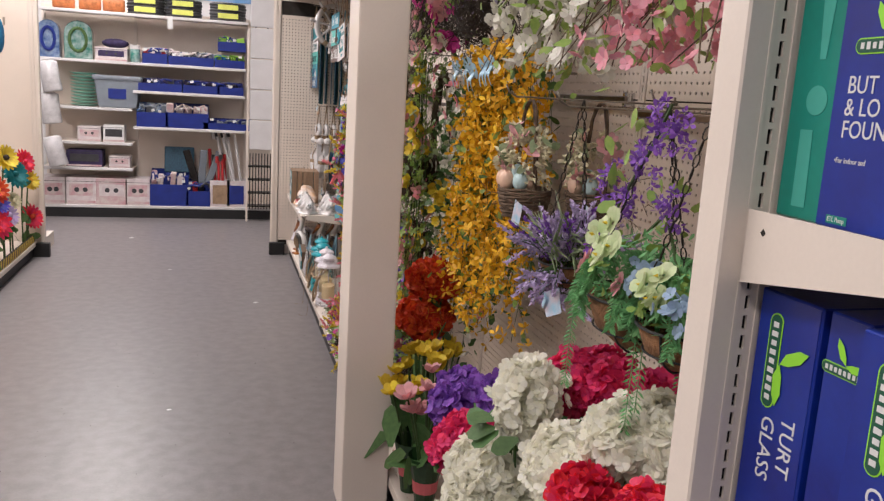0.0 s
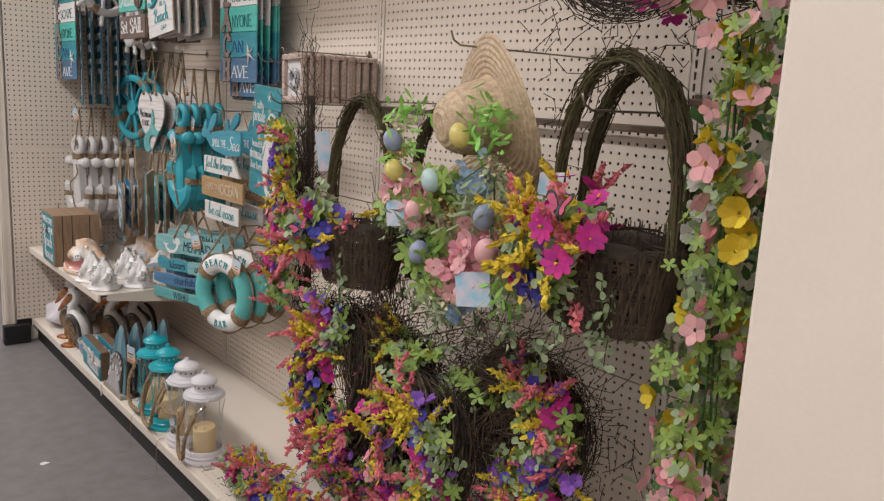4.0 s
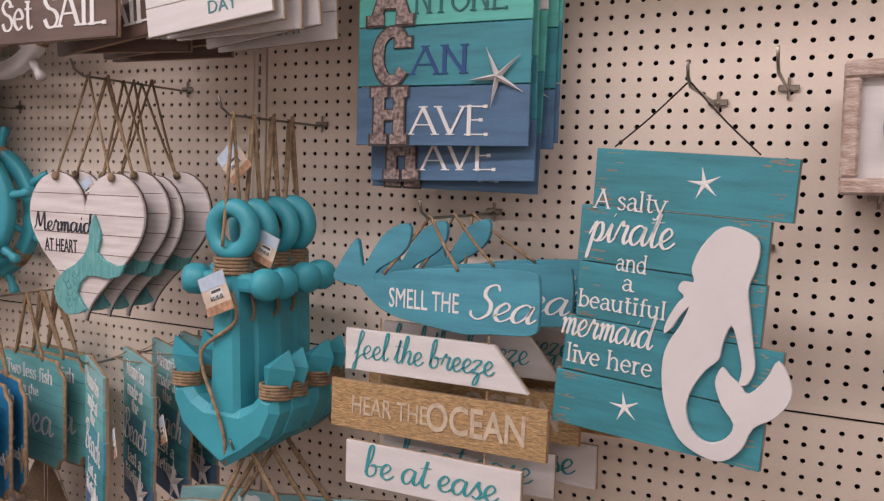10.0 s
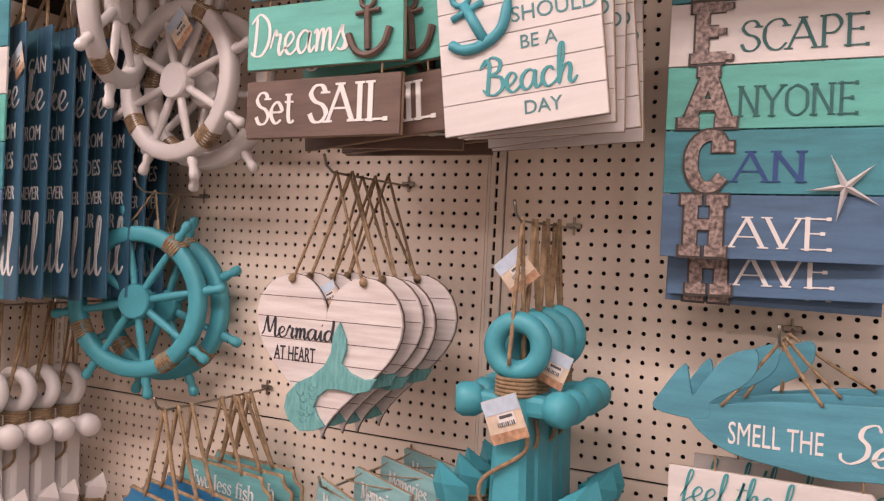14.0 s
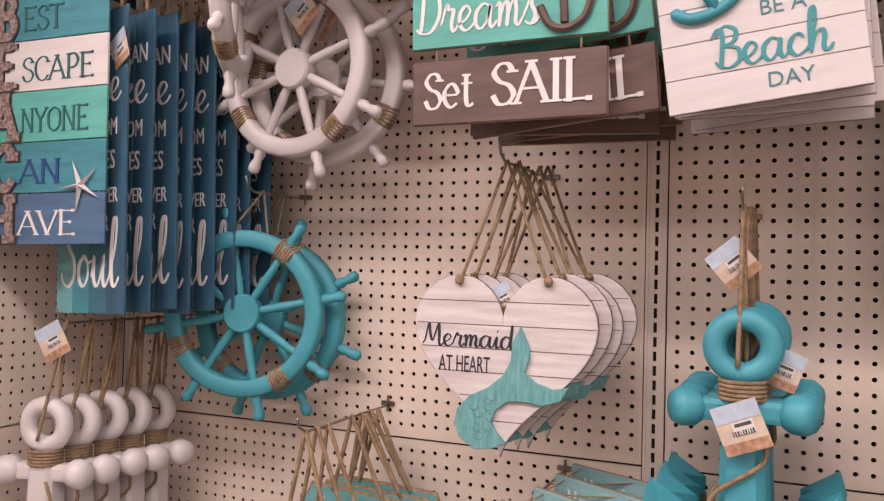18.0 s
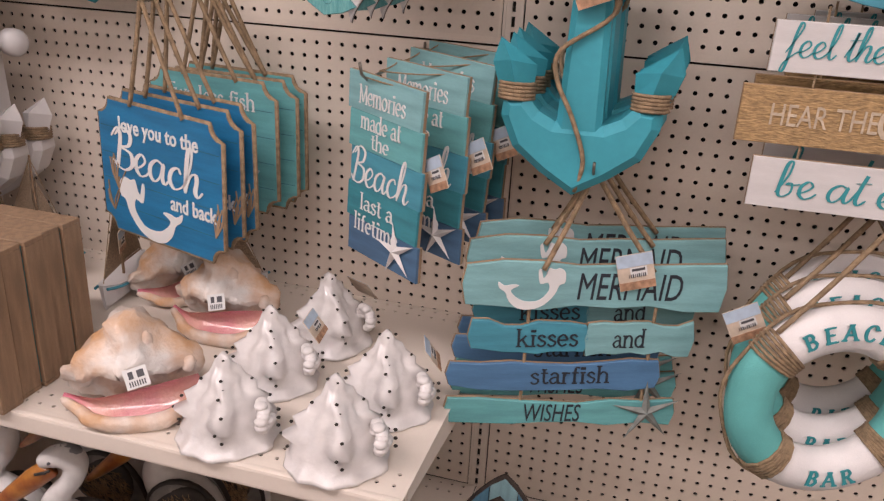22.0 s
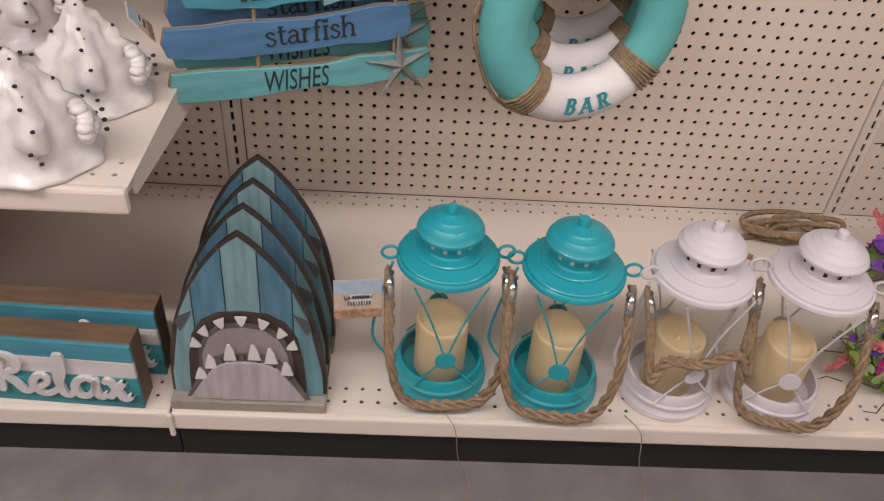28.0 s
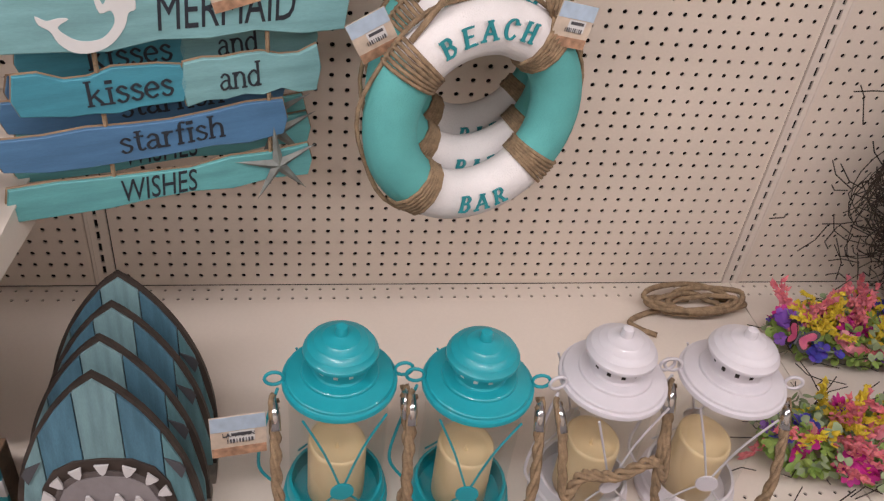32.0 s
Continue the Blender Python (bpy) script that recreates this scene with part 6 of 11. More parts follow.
# base deck: pelicans, bowl, box signs
def pelican():
    s = thing("pelican_figure", Matrix(), "painted metal pelican with brown feathers and orange bill", "pelican ornament", "pelican ornaments on the base shelf")
    keys = ((-0.076, 0.283, 0.013), (-0.06, 0.296, 0.021), (-0.038, 0.3, 0.0235), (-0.02, 0.282, 0.021), (-0.022, 0.25, 0.0195), (-0.038, 0.22, 0.022), (-0.042, 0.192, 0.027), (-0.024, 0.163, 0.037), (0.008, 0.132, 0.046),
            (0.042, 0.098, 0.047), (0.078, 0.06, 0.037), (0.106, 0.032, 0.024), (0.125, 0.012, 0.008))
    path = smooth_path([(x, 0, z) for x, z, _ in keys], 4)
    rad = np.interp(np.linspace(0, len(keys) - 1, len(path)), range(len(keys)), [k[2] for k in keys]).tolist()
    body = tube(B(), path, rad, 18)
    for v in body.verts:
        v.co.y *= 0.86
    part("body", body, PELW, s, smooth=True)
    cap = ball(B(), (-0.04, 0, 0.309), 0.019, 14, 9, (1.5, 0.8, 0.75))
    part("crown_patch", cap, PELC, s, "grey crown of the head", smooth=True)
    c, ax = Vector((0.036, 0, 0.103)), Vector((0.72, 0, -0.69)).normalized()
    pr = Vector((-ax.z, 0, ax.x)) * -1

    def dome(a, w, d, y0, shift, sg):
        """Egg-shaped half dome on one side of the body, pointed to the tail."""
        b = ball(B(), (0, 0, 0), 1.0, 26, 16)
        for v in b.verts:
            t, u, h = v.co.x, v.co.y, v.co.z
            w_ = w * (1 - 0.3 * t)
            q = c + ax * (a * t + shift) + pr * (w_ * u)
            v.co = Vector((q.x, sg * (y0 + d * h * (1 - 0.25 * t)), q.z))
        return b

    for sg in (-1, 1):
        part("wing_rim", dome(0.1045, 0.051, 0.016, 0.03, 0.004, sg), PELD, s, "dark rim round the wing", smooth=True)
        w = part("wing", dome(0.101, 0.048, 0.021, 0.03, 0.003, sg), PELF, s, "grey and brown feathered wing", smooth=True)
        part("feather_patch", dome(0.075, 0.047, 0.018, 0.037, -0.008, sg), PELD, w, "dark brown feather patch", smooth=True)
        f = B()
        rnd = random.Random(7)
        for k in range(420):
            r, a = 0.8 * rnd.random() ** 0.5, rnd.uniform(0, 6.283)
            t, u = r * math.cos(a), r * math.sin(a)
            h = math.sqrt(1 - r * r)
            q = c + ax * (0.075 * t - 0.008) + pr * (0.047 * (1 - 0.3 * t) * u)
            y = sg * (0.0374 + 0.018 * h * (1 - 0.25 * t))
            e = ax * rnd.uniform(0.005, 0.009) + pr * rnd.uniform(-0.004, 0.004)
            tube(f, [(q.x - e.x, y - sg * 0.001, q.z - e.z), (q.x, y + sg * 0.0012, q.z), (q.x + e.x, y - sg * 0.001, q.z + e.z)], 0.0006, 3)
        tagged(part("feather", f, PELB, w, "tan feather strokes"), kind="stuff")
        part("eye", ball(B(), (-0.058, sg * 0.0185, 0.296), 0.0032, 7, 5), INK, s)
    bill = B()
    bp = smooth_path([(-0.062, 0, 0.272), (-0.085, 0, 0.248), (-0.115, 0, 0.215), (-0.145, 0, 0.182), (-0.163, 0, 0.163)], 3)
    tube(bill, bp, np.interp(np.linspace(0, 4, len(bp)), range(5), [0.021, 0.0225, 0.0185, 0.0115, 0.0045]).tolist(), 14)
    for v in bill.verts:
        v.co.y *= 0.62
    part("bill", bill, PELO, s, "burnt orange bill", smooth=True)
    part("bill_line", tube(B(), [(-0.055, -0.0165, 0.279), (-0.08, -0.0145, 0.268), (-0.06, -0.0185, 0.276)], 0.0026, 5), PELD, s)
    for sg in (-1, 1):
        part("leg", tube(B(), smooth_path([(0.018, sg * 0.02, 0.075), (0.012, sg * 0.022, 0.04), (0.008, sg * 0.022, 0.012)], 3), 0.0105, 9), PELO, s, smooth=True)
        ft = B()
        slab(ft, [(0.026, -0.012), (0.028, 0.012), (0.005, 0.02), (-0.022, 0.034), (-0.024, 0.02), (-0.036, 0.014), (-0.033, 0.004), (-0.04, -0.006), (-0.03, -0.014), (-0.026, -0.03), (-0.002, -0.022)], 0.016, 0, 0.005, m=Matrix.Translation((0.004, sg * 0.024, 0)))
        part("foot", displaced(ft, 0.004, 70), PELO, s, "glossy amber webbed foot")
    for ob in s.children_recursive:
        if ob.name.split(".")[0] not in ("leg", "foot"):
            for v in ob.data.vertices:
                v.co.x += 0.24 * v.co.z - 0.004
                v.co.z *= 0.95
    return s


PELW = mat("pelican_white", (0.72, 0.70, 0.68), 0.4, var=0.08, scale=14, bump=0.1)
PELF = mat("pelican_wing", (0.27, 0.25, 0.23), 0.4, var=0.2, scale=26, bump=0.2, second=(0.13, 0.115, 0.105))
PELC = mat("pelican_crown", (0.26, 0.25, 0.26), 0.45, var=0.12, scale=30)
PELD = mat("pelican_dark", (0.035, 0.026, 0.02), 0.45, var=0.25, scale=40, bump=0.2)
PELB = mat("pelican_feather", (0.40, 0.25, 0.12), 0.5, var=0.2, scale=60)
PELO = mat("pelican_amber", (0.50, 0.20, 0.035), 0.28, var=0.2, scale=30, bump=0.2, second=(0.30, 0.075, 0.015), coat=0.4)
pl = pelican()
for i, (x, y, rz) in enumerate(((-0.522, 0.618, 46), (-0.5, 0.775, 44), (-0.375, 0.52, 52), (-0.345, 0.7, 46), (-0.27, 0.5, 52), (-0.2, 0.64, 48))):
    m = pose(x, y, DECK, 0, 0, rz - 120)
    ob = pl if i == 0 else copy_thing(pl, m)
    ob.matrix_basis = m
sack = B()
bmesh.ops.create_uvsphere(sack, u_segments=28, v_segments=16, radius=1, matrix=Matrix.Translation((-0.42, 1.03, DECK + 0.062)) @ Matrix.Diagonal((0.13, 0.15, 0.07, 1)))
displaced(sack, 0.03, 14, 2)
displaced(sack, 0.008, 50, 5)
for v in sack.verts:
    v.co.z = max(v.co.z, DECK + 0.001)
solid("plastic_sack", sack, mat("cloudy_plastic", (0.74, 0.70, 0.76), 0.3, var=0.1, scale=20, bump=0.6, fine=50, coat=0.4), "crumpled white plastic sack lying on the base shelf", "sack", smooth=True)

bw = thing("candle_bowl", pose(-0.478, 0.43, DECK), "blue glazed bowl filled with cream candle wax", "candle")
part("bowl", lathe(B(), [(0, 0), (0.05, 0), (0.056, 0.008), (0.064, 0.03), (0.069, 0.07), (0.07, 0.076), (0.066, 0.077), (0.063, 0.05), (0, 0.045)], 32), mat("blue_wash_glaze", (0.16, 0.30, 0.52), 0.3, var=0.14, scale=9, bump=0.2, second=(0.36, 0.46, 0.6), stretch=(1, 1, 9)), bw, smooth=True)
part("rim_band", lathe(B(), [(0.0665, 0.066), (0.0705, 0.067), (0.0708, 0.079), (0.066, 0.0795), (0.0655, 0.066)], 32), mat("warm_rim", (0.5, 0.46, 0.44), 0.4, var=0.1), bw, "pale bowl rim", smooth=True)
part("wax", lathe(B(), [(0, 0.064), (0.05, 0.0635), (0.0652, 0.066)], 32), mat("cream_wax", (0.78, 0.70, 0.52), 0.45, var=0.04, scale=30), bw, "cream candle wax")
for a in (0, 2.1, 4.2):
    part("wick", tube(B(), [(0.014 * math.cos(a), 0.014 * math.sin(a), 0.062), (0.015 * math.cos(a), 0.015 * math.sin(a), 0.069)], 0.001, 5), TXTW, bw)


def relax_box():
    s = thing("relax_sign", Matrix(), "thick box sign of aqua and blue planks with white script", "box sign", "thick box signs on the base shelf")
    for i, mt in enumerate((TEALW, TEALM, WHITEW, AQUA)):
        h = 0.0325
        part("front_plank", box(B(), (0.31, h - 0.0008, 0.006), (0, 0.0165 + i * h, 0.021), 0.0006), (TEALW, AQUAT, WHITEW, TEALM)[i], s)
    part("box_body", box(B(), (0.308, 0.131, 0.036), (0, 0.0655, 0), 0.001), BROWNT, s, "brown wooden box body")
    penned("Relax", 0.04, s, WHITEP, 0.045, 0.045, 0.0245, fit=0.195, thick=0.26, thin=0.17, depth=0.006, name="raised_script")
    part("starfish", star(B(), 0.02, 0.006, (-0.095, 0.085, 0.024), 10, 0.4), WHITEP, s, "white starfish")
    return s


AQUAT = mat("deep_aqua_plank", (0.05, 0.36, 0.40), 0.55, var=0.14, scale=5, bump=0.15, stretch=(2, 14, 8))
BROWNT = mat("stained_box_wood", (0.20, 0.125, 0.075), 0.6, var=0.16, scale=6, bump=0.2, stretch=(2, 14, 14))
rb = relax_box()
rb.matrix_basis = Matrix.Translation((-0.534, 0.19, DECK + 0.0005)) @ FACE @ pose(0, 0, 0, 0, -3, 0)
rb2 = copy_thing(rb, Matrix.Translation((-0.47, 0.175, DECK + 0.0005)) @ FACE @ pose(0, 0, 0, 0, -2, 0))


def shark_board():
    s = thing("shark_sign", Matrix(), "blue plank shark head sign with grey jaw and teeth", "shark sign", "shark signs leaning in a row")
    H, W = 0.265, 0.112

    def half(y):
        t = y / H
        return W * (1 - t ** 2.4) ** 0.85
    ys = [H * k / 26 for k in range(27)]
    out = [(half(y), y) for y in ys] + [(-half(y), y) for y in ys[::-1][1:]]
    part("edge_board", slab(B(), [(x * 1.04, y * 1.018) for x, y in out], 0.009, -0.009), SHARKE, s, "dark brown board edge")
    xs = [-0.112, -0.07, -0.023, 0.026, 0.071, 0.112]
    for i in range(5):
        a, c = xs[i] + 0.0008, xs[i + 1] - 0.0008
        pts = []
        for x in (a, (a + c) / 2, c):
            lo, hi = 0.0, H
            for _ in range(24):
                mid = (lo + hi) / 2
                lo, hi = (mid, hi) if half(mid) > abs(x) else (lo, mid)
            pts.append((x, lo))
        if max(p[1] for p in pts) > 0.02:
            part("plank", slab(B(), [(a, 0), (c, 0), *pts[::-1]], 0.004, 0, 0.0004), (SHA, SHB, SHA, SHB, SHC)[i], s)
    arch = ((0, 0.15), (0.035, 0.147), (0.06, 0.133), (0.076, 0.107), (0.083, 0.07), (0.086, 0.03), (0.0865, 0.002))
    part("mouth", slab(B(), [(-x, y) for x, y in arch[::-1]] + [(x, y) for x, y in arch[1:]], 0.003, 0.0044), SHARKE, s, "dark mouth opening")
    roof = ((0, 0.126), (0.03, 0.122), (0.05, 0.107), (0.062, 0.08), (0.066, 0.02))
    ridge = [(-x * 1.09, y * 1.06) for x, y in roof[::-1]] + [(x * 1.09, y * 1.06) for x, y in roof[1:]]
    part("upper_gum", slab(B(), ridge, 0.002, 0.0076), SHGUM, s, "brown upper gum")
    part("mouth_lining", slab(B(), [(-x, y) for x, y in roof[::-1]] + [(x, y) for x, y in roof[1:]], 0.003, 0.0082), SHG2, s, "grey mouth lining")
    gum = ((0, 0.083), (0.03, 0.081), (0.05, 0.071), (0.068, 0.046), (0.092, 0.001))
    part("lower_gum", slab(B(), [(-x, y) for x, y in gum[::-1]] + [(x, y) for x, y in gum[1:]], 0.003, 0.0114), SHGUM, s, "brown lower gum")
    chin = ((0, 0.07), (0.028, 0.068), (0.047, 0.058), (0.064, 0.035), (0.086, 0))
    part("lower_jaw", slab(B(), [(-x, y) for x, y in chin[::-1]] + [(x, y) for x, y in chin[1:]], 0.006, 0.0118, 0.001), SHG, s, "pale grey wooden lower jaw")
    for k in range(13):
        t = -1 + k / 6
        x, y = 0.064 * t, 0.0775 - 0.036 * abs(t) ** 2.2
        part("gum_ridge", box(B(), (0.0028, 0.011, 0.0016), (0, 0, 0), 0.0004, Matrix.Translation((x, y, 0.0152)) @ pose(0, 0, 0, 0, 0, -38 * t)), SHARKE, s)
    for k in range(7):
        a = math.radians(20 + k * 23.5)
        x, y = 0.08 * math.cos(a), 0.078 + 0.068 * math.sin(a)
        d = Vector((-math.cos(a) * 0.7, -math.sin(a), 0)).normalized() * 0.016
        e = Vector((math.sin(a), -math.cos(a), 0)) * 0.0085
        part("tooth", slab(B(), [(x - e.x, y - e.y), (x + d.x * 0.7 - e.x * 0.5, y + d.y * 0.7 - e.y * 0.5), (x + d.x, y + d.y), (x + d.x * 0.7 + e.x * 0.5, y + d.y * 0.7 + e.y * 0.5), (x + e.x, y + e.y)], 0.003, 0.0112), WHITEP, s)
    for x, y, h in ((-0.066, 0.04, 0.016), (-0.05, 0.06, 0.02), (-0.021, 0.076, 0.024), (0.014, 0.078, 0.023), (0.038, 0.072, 0.024), (0.06, 0.052, 0.02)):
        part("tooth", slab(B(), [(x + 0.0095, y - 0.003), (x + 0.006, y + h * 0.6), (x + 0.001, y + h), (x - 0.003, y + h), (x - 0.006, y + h * 0.6), (x - 0.0095, y - 0.003)], 0.003, 0.0146), WHITEP, s)
    for sg in (-1, 1):
        part("eye", slab(B(), [(sg * 0.091, 0.113), (sg * 0.097, 0.128), (sg * 0.091, 0.138), (sg * 0.072, 0.147)][::sg], 0.002, 0.0046), INK, s)
    return s


SHA = mat("shark_aqua", (0.23, 0.39, 0.42), 0.6, var=0.14, scale=6, bump=0.2, stretch=(14, 2, 8))
SHB = mat("shark_blue", (0.11, 0.26, 0.36), 0.6, var=0.16, scale=6, bump=0.2, stretch=(14, 2, 8))
SHC = mat("shark_teal", (0.16, 0.33, 0.37), 0.6, var=0.14, scale=6, bump=0.2, stretch=(14, 2, 8))
SHG = mat("shark_grey", (0.48, 0.45, 0.47), 0.65, var=0.12, scale=6, bump=0.2, stretch=(14, 2, 8))
SHG2 = mat("shark_lining", (0.30, 0.27, 0.275), 0.65, var=0.1, scale=8)
SHGUM = mat("shark_gum", (0.15, 0.125, 0.12), 0.65, var=0.15, scale=20)
SHARKE = mat("shark_edge", (0.07, 0.05, 0.04), 0.65, var=0.2, scale=20)
BASEW = mat("grey_washed_base", (0.40, 0.36, 0.31), 0.7, var=0.14, scale=8, bump=0.2)
sk = shark_board()
for i in range(4):
    m = Matrix.Translation((-0.542 + i * 0.06, -0.115 + 0.003 * (i % 2), DECK + 0.019)) @ FACE @ pose(0, 0, 0, -6, 0, 0) @ Matrix.Diagonal((0.97, 1.04, 1, 1))
    ob = sk if i == 0 else copy_thing(sk, m)
    ob.matrix_basis = m
    part("stand", box(B(), (0.232, 0.018, 0.05), (0, -0.009, -0.004), 0.001, pose(0, 0, 0, 5, 0, 0)), BASEW, ob, "grey washed wooden stand")


# lanterns
def lantern(color, label, teal):
    s = thing("lantern", Matrix(), label, "lantern", "lanterns in a row on the base shelf")
    R = 0.062
    part("base_tray", lathe(B(), [(0, 0), (0.073, 0), (0.0765, 0.003), (0.0765, 0.012), (0.073, 0.017), (0.0725, 0.021), (0.0735, 0.023), (0.0735, 0.029), (0.0705, 0.032), (0.0685, 0.046), (0.067, 0.049), (0.063, 0.049), (0.0615, 0.02), (0, 0.018)], 36), color, s, smooth=True)
    part("glass_chimney", lathe(B(), [(0.0605, 0.022), (0.062, 0.052), (0.0655, 0.06), (0.0665, 0.12), (0.0665, 0.24), (0.063, 0.256)], 36), GLASS, s, "clear glass cylinder", smooth=True)
    part("shade", lathe(B(), [(0.061, 0.2465), (0.0725, 0.2466), (0.0745, 0.247), (0.0752, 0.248), (0.0752, 0.253), (0.0745, 0.2545), (0.0715, 0.255), (0.0705, 0.256), (0.0705, 0.2595), (0.069, 0.261), (0.053, 0.2645), (0.0505, 0.2655), (0.050, 0.269), (0.0485, 0.2702), (0.036, 0.2715), (0, 0.2715)], 36), color, s, smooth=True)
    part("vent_collar", lathe(B(), [(0.037, 0.2705), (0.0345, 0.274), (0.0345, 0.296), (0.036, 0.302)], 30), color, s, smooth=True)
    for i in range(11):
        a = 2 * math.pi * i / 11
        part("vent_hole", box(B(), (0.0012, 0.0055, 0.0065), (0.0343 * math.cos(a), 0.0343 * math.sin(a), 0.2855), m=pose(0, 0, 0, 0, 0, math.degrees(a))), WHITEP if teal else DARK, s)
    part("cap", lathe(B(), [(0.03, 0.2995), (0.0465, 0.2997), (0.0482, 0.3005), (0.0485, 0.3025), (0.0478, 0.3055), (0.0465, 0.3065), (0.043, 0.313), (0.0355, 0.317), (0.034, 0.319), (0.026, 0.3225), (0.024, 0.3245), (0.012, 0.328), (0.0085, 0.33), (0.0085, 0.338), (0.007, 0.342), (0, 0.3435)], 32), color, s, smooth=True)
    cd = lathe(B(), [(0, 0.019), (0.04, 0.019), (0.041, 0.022), (0.041, 0.121), (0.04, 0.127), (0.037, 0.128), (0.034, 0.119), (0.026, 0.113), (0, 0.11)], 26)
    for v in cd.verts:
        if v.co.z > 0.1:
            v.co.z += 0.005 * math.sin(math.atan2(v.co.y, v.co.x) * 1.0 + 0.6)
    cnd = part("candle", cd, WAX, s, "ivory wax candle", smooth=True)
    part("flame_tip", lathe(B(), [(0.002, 0.108), (0.0032, 0.114), (0, 0.124)], 7), WAX, cnd)
    for fx in (-1, 1):
        x = fx * 0.0645
        for a, c in (((x, -0.052, 0.247), (x, 0.0, 0.1)), ((x, 0.052, 0.247), (x, 0.0, 0.1)), ((x, 0.0, 0.1), (x * 0.96, -0.05, 0.036)), ((x, 0.0, 0.1), (x * 0.96, 0.05, 0.036))):
            mid = (Vector(a) + Vector(c)) / 2
            k = 0.064 / max(0.001, math.hypot(mid.x, mid.y))
            part("cross_wire", tube(B(), smooth_path([a, (mid.x * k if k < 1.3 else mid.x, mid.y * min(k, 1.3), mid.z), c], 3), 0.0017, 5), color, s)
        part("medallion", lathe(B(), [(0, 0), (0.016, 0), (0.016, 0.003), (0, 0.003)], 18, Matrix.Translation((x, 0, 0.1)) @ pose(0, 0, 0, 0, 90 * fx, 0)), color, s)
    for sy in (-1, 1):
        part("eye_loop", tube(B(), [(0, sy * 0.084 + 0.012 * math.cos(u), 0.259 + 0.011 * math.sin(u)) for u in [2 * math.pi * j / 14 for j in range(14)]], 0.0024, 6, True), color, s, smooth=True)
    part("carry_wire", tube(B(), smooth_path([(0.0, 0.08, 0.24), (-0.01, 0.1, 0.17), (-0.01, 0.108, 0.1), (-0.004, 0.086, 0.05)], 5), 0.0024, 6), color, s, smooth=True)
    for ob in s.children:
        if ob.name.split('.')[0] in ('base_tray', 'shade', 'cap', 'vent_collar'):
            ob.data.set_sharp_from_angle(angle=0.5)
    return s


def handle(s, left, right, low, out):
    """A jute rope handle with chrome ends hanging in front."""
    keys = [(-0.012, left, 0.235), (-0.045, left, 0.2), (-0.08, left * 0.98, 0.12), (-out, left * 0.7, low + 0.01), (-out - 0.004, (left + right) / 2, low), (-out, right * 0.7, low + 0.01), (-0.08, right * 0.98, 0.12), (-0.045, right, 0.2), (-0.012, right, 0.235)]
    pts = smooth_path(keys, 9)
    b = B()
    for ph in (0, 2.1, 4.2):
        q = []
        for i, p in enumerate(pts):
            a = ph + i * 0.75
            q.append(p + Vector((0.0042 * math.cos(a), 0.0042 * math.sin(a), 0.0042 * math.sin(a + 1))))
        tube(b, q, 0.0041, 6)
    h = part("rope_handle", b, ROPE, s, "twisted jute rope handle", smooth=True)
    for p, q in ((pts[0], pts[8]), (pts[-1], pts[-9])):
        part("chrome_clip", tube(B(), [p, p + (q - p) * 0.4, q], [0.004, 0.0075, 0.0078], 10), CHROME, h, "chrome rope end", smooth=True)
    return h


WLAN = mat("white_lantern_enamel", (0.68, 0.65, 0.69), 0.4, var=0.03, scale=8, bump=0.03, coat=0.2)
TLAN = mat("teal_lantern_enamel", (0.018, 0.36, 0.43), 0.4, var=0.05, scale=8, bump=0.03, coat=0.25)
tl = lantern(TLAN, "teal enamel lantern with glass, candle and jute rope handle", True)
wl = lantern(WLAN, "white enamel lantern with glass, candle and jute rope handle", False)
LS = Matrix.Diagonal((0.965, 0.965, 0.965, 1))
tl.matrix_basis = pose(-0.474, -0.396, DECK, 0, 0, 4) @ LS
t2 = copy_thing(tl, pose(-0.488, -0.571, DECK, 0, 0, -6))
wl.matrix_basis = pose(-0.486, -0.753, DECK, 0, 0, 10) @ LS
w2 = copy_thing(wl, pose(-0.492, -0.92, DECK, 0, 0, -14))
handle(tl, 0.085, -0.085, 0.03, 0.088)
handle(t2, 0.085, -0.085, 0.03, 0.088)
handle(wl, 0.085, -0.075, 0.14, 0.075)
handle(w2, 0.08, -0.08, 0.03, 0.085)
lt = tag(tl, 0, 0, 0, 0.068, 0)
lt.matrix_basis = pose(-0.05, 0.13, 0.215, 90, 0, -86)
words("LANTERN", 0.009, lt, INK, 0, 0.004, 0.0019)

# loose rope coil and wisps at the back of the deck
rc = thing("rope_coil", pose(-0.07, -1.1, DECK), "loose coil of brown jute rope lying on the base shelf", "rope")
rnd = random.Random(11)
pts = []
for i in range(60):
    a = i * 0.52
    r = 0.05 + 0.02 * math.sin(i * 0.37) + rnd.uniform(-0.008, 0.008)
    pts.append((r * 0.55 * math.cos(a) - 0.02, r * 1.5 * math.sin(a), 0.008 + 0.03 * abs(math.sin(i * 0.21))))
part("coil", tube(B(), smooth_path(pts, 3), 0.0055, 6), ROPE, rc, smooth=True)
part("loose_end", tube(B(), smooth_path([(-0.02, 0.05, 0.01), (-0.03, 0.1, 0.008), (-0.05, 0.14, 0.006), (-0.07, 0.13, 0.006), (-0.09, 0.1, 0.006)], 5), 0.0055, 6), ROPE, rc, smooth=True)
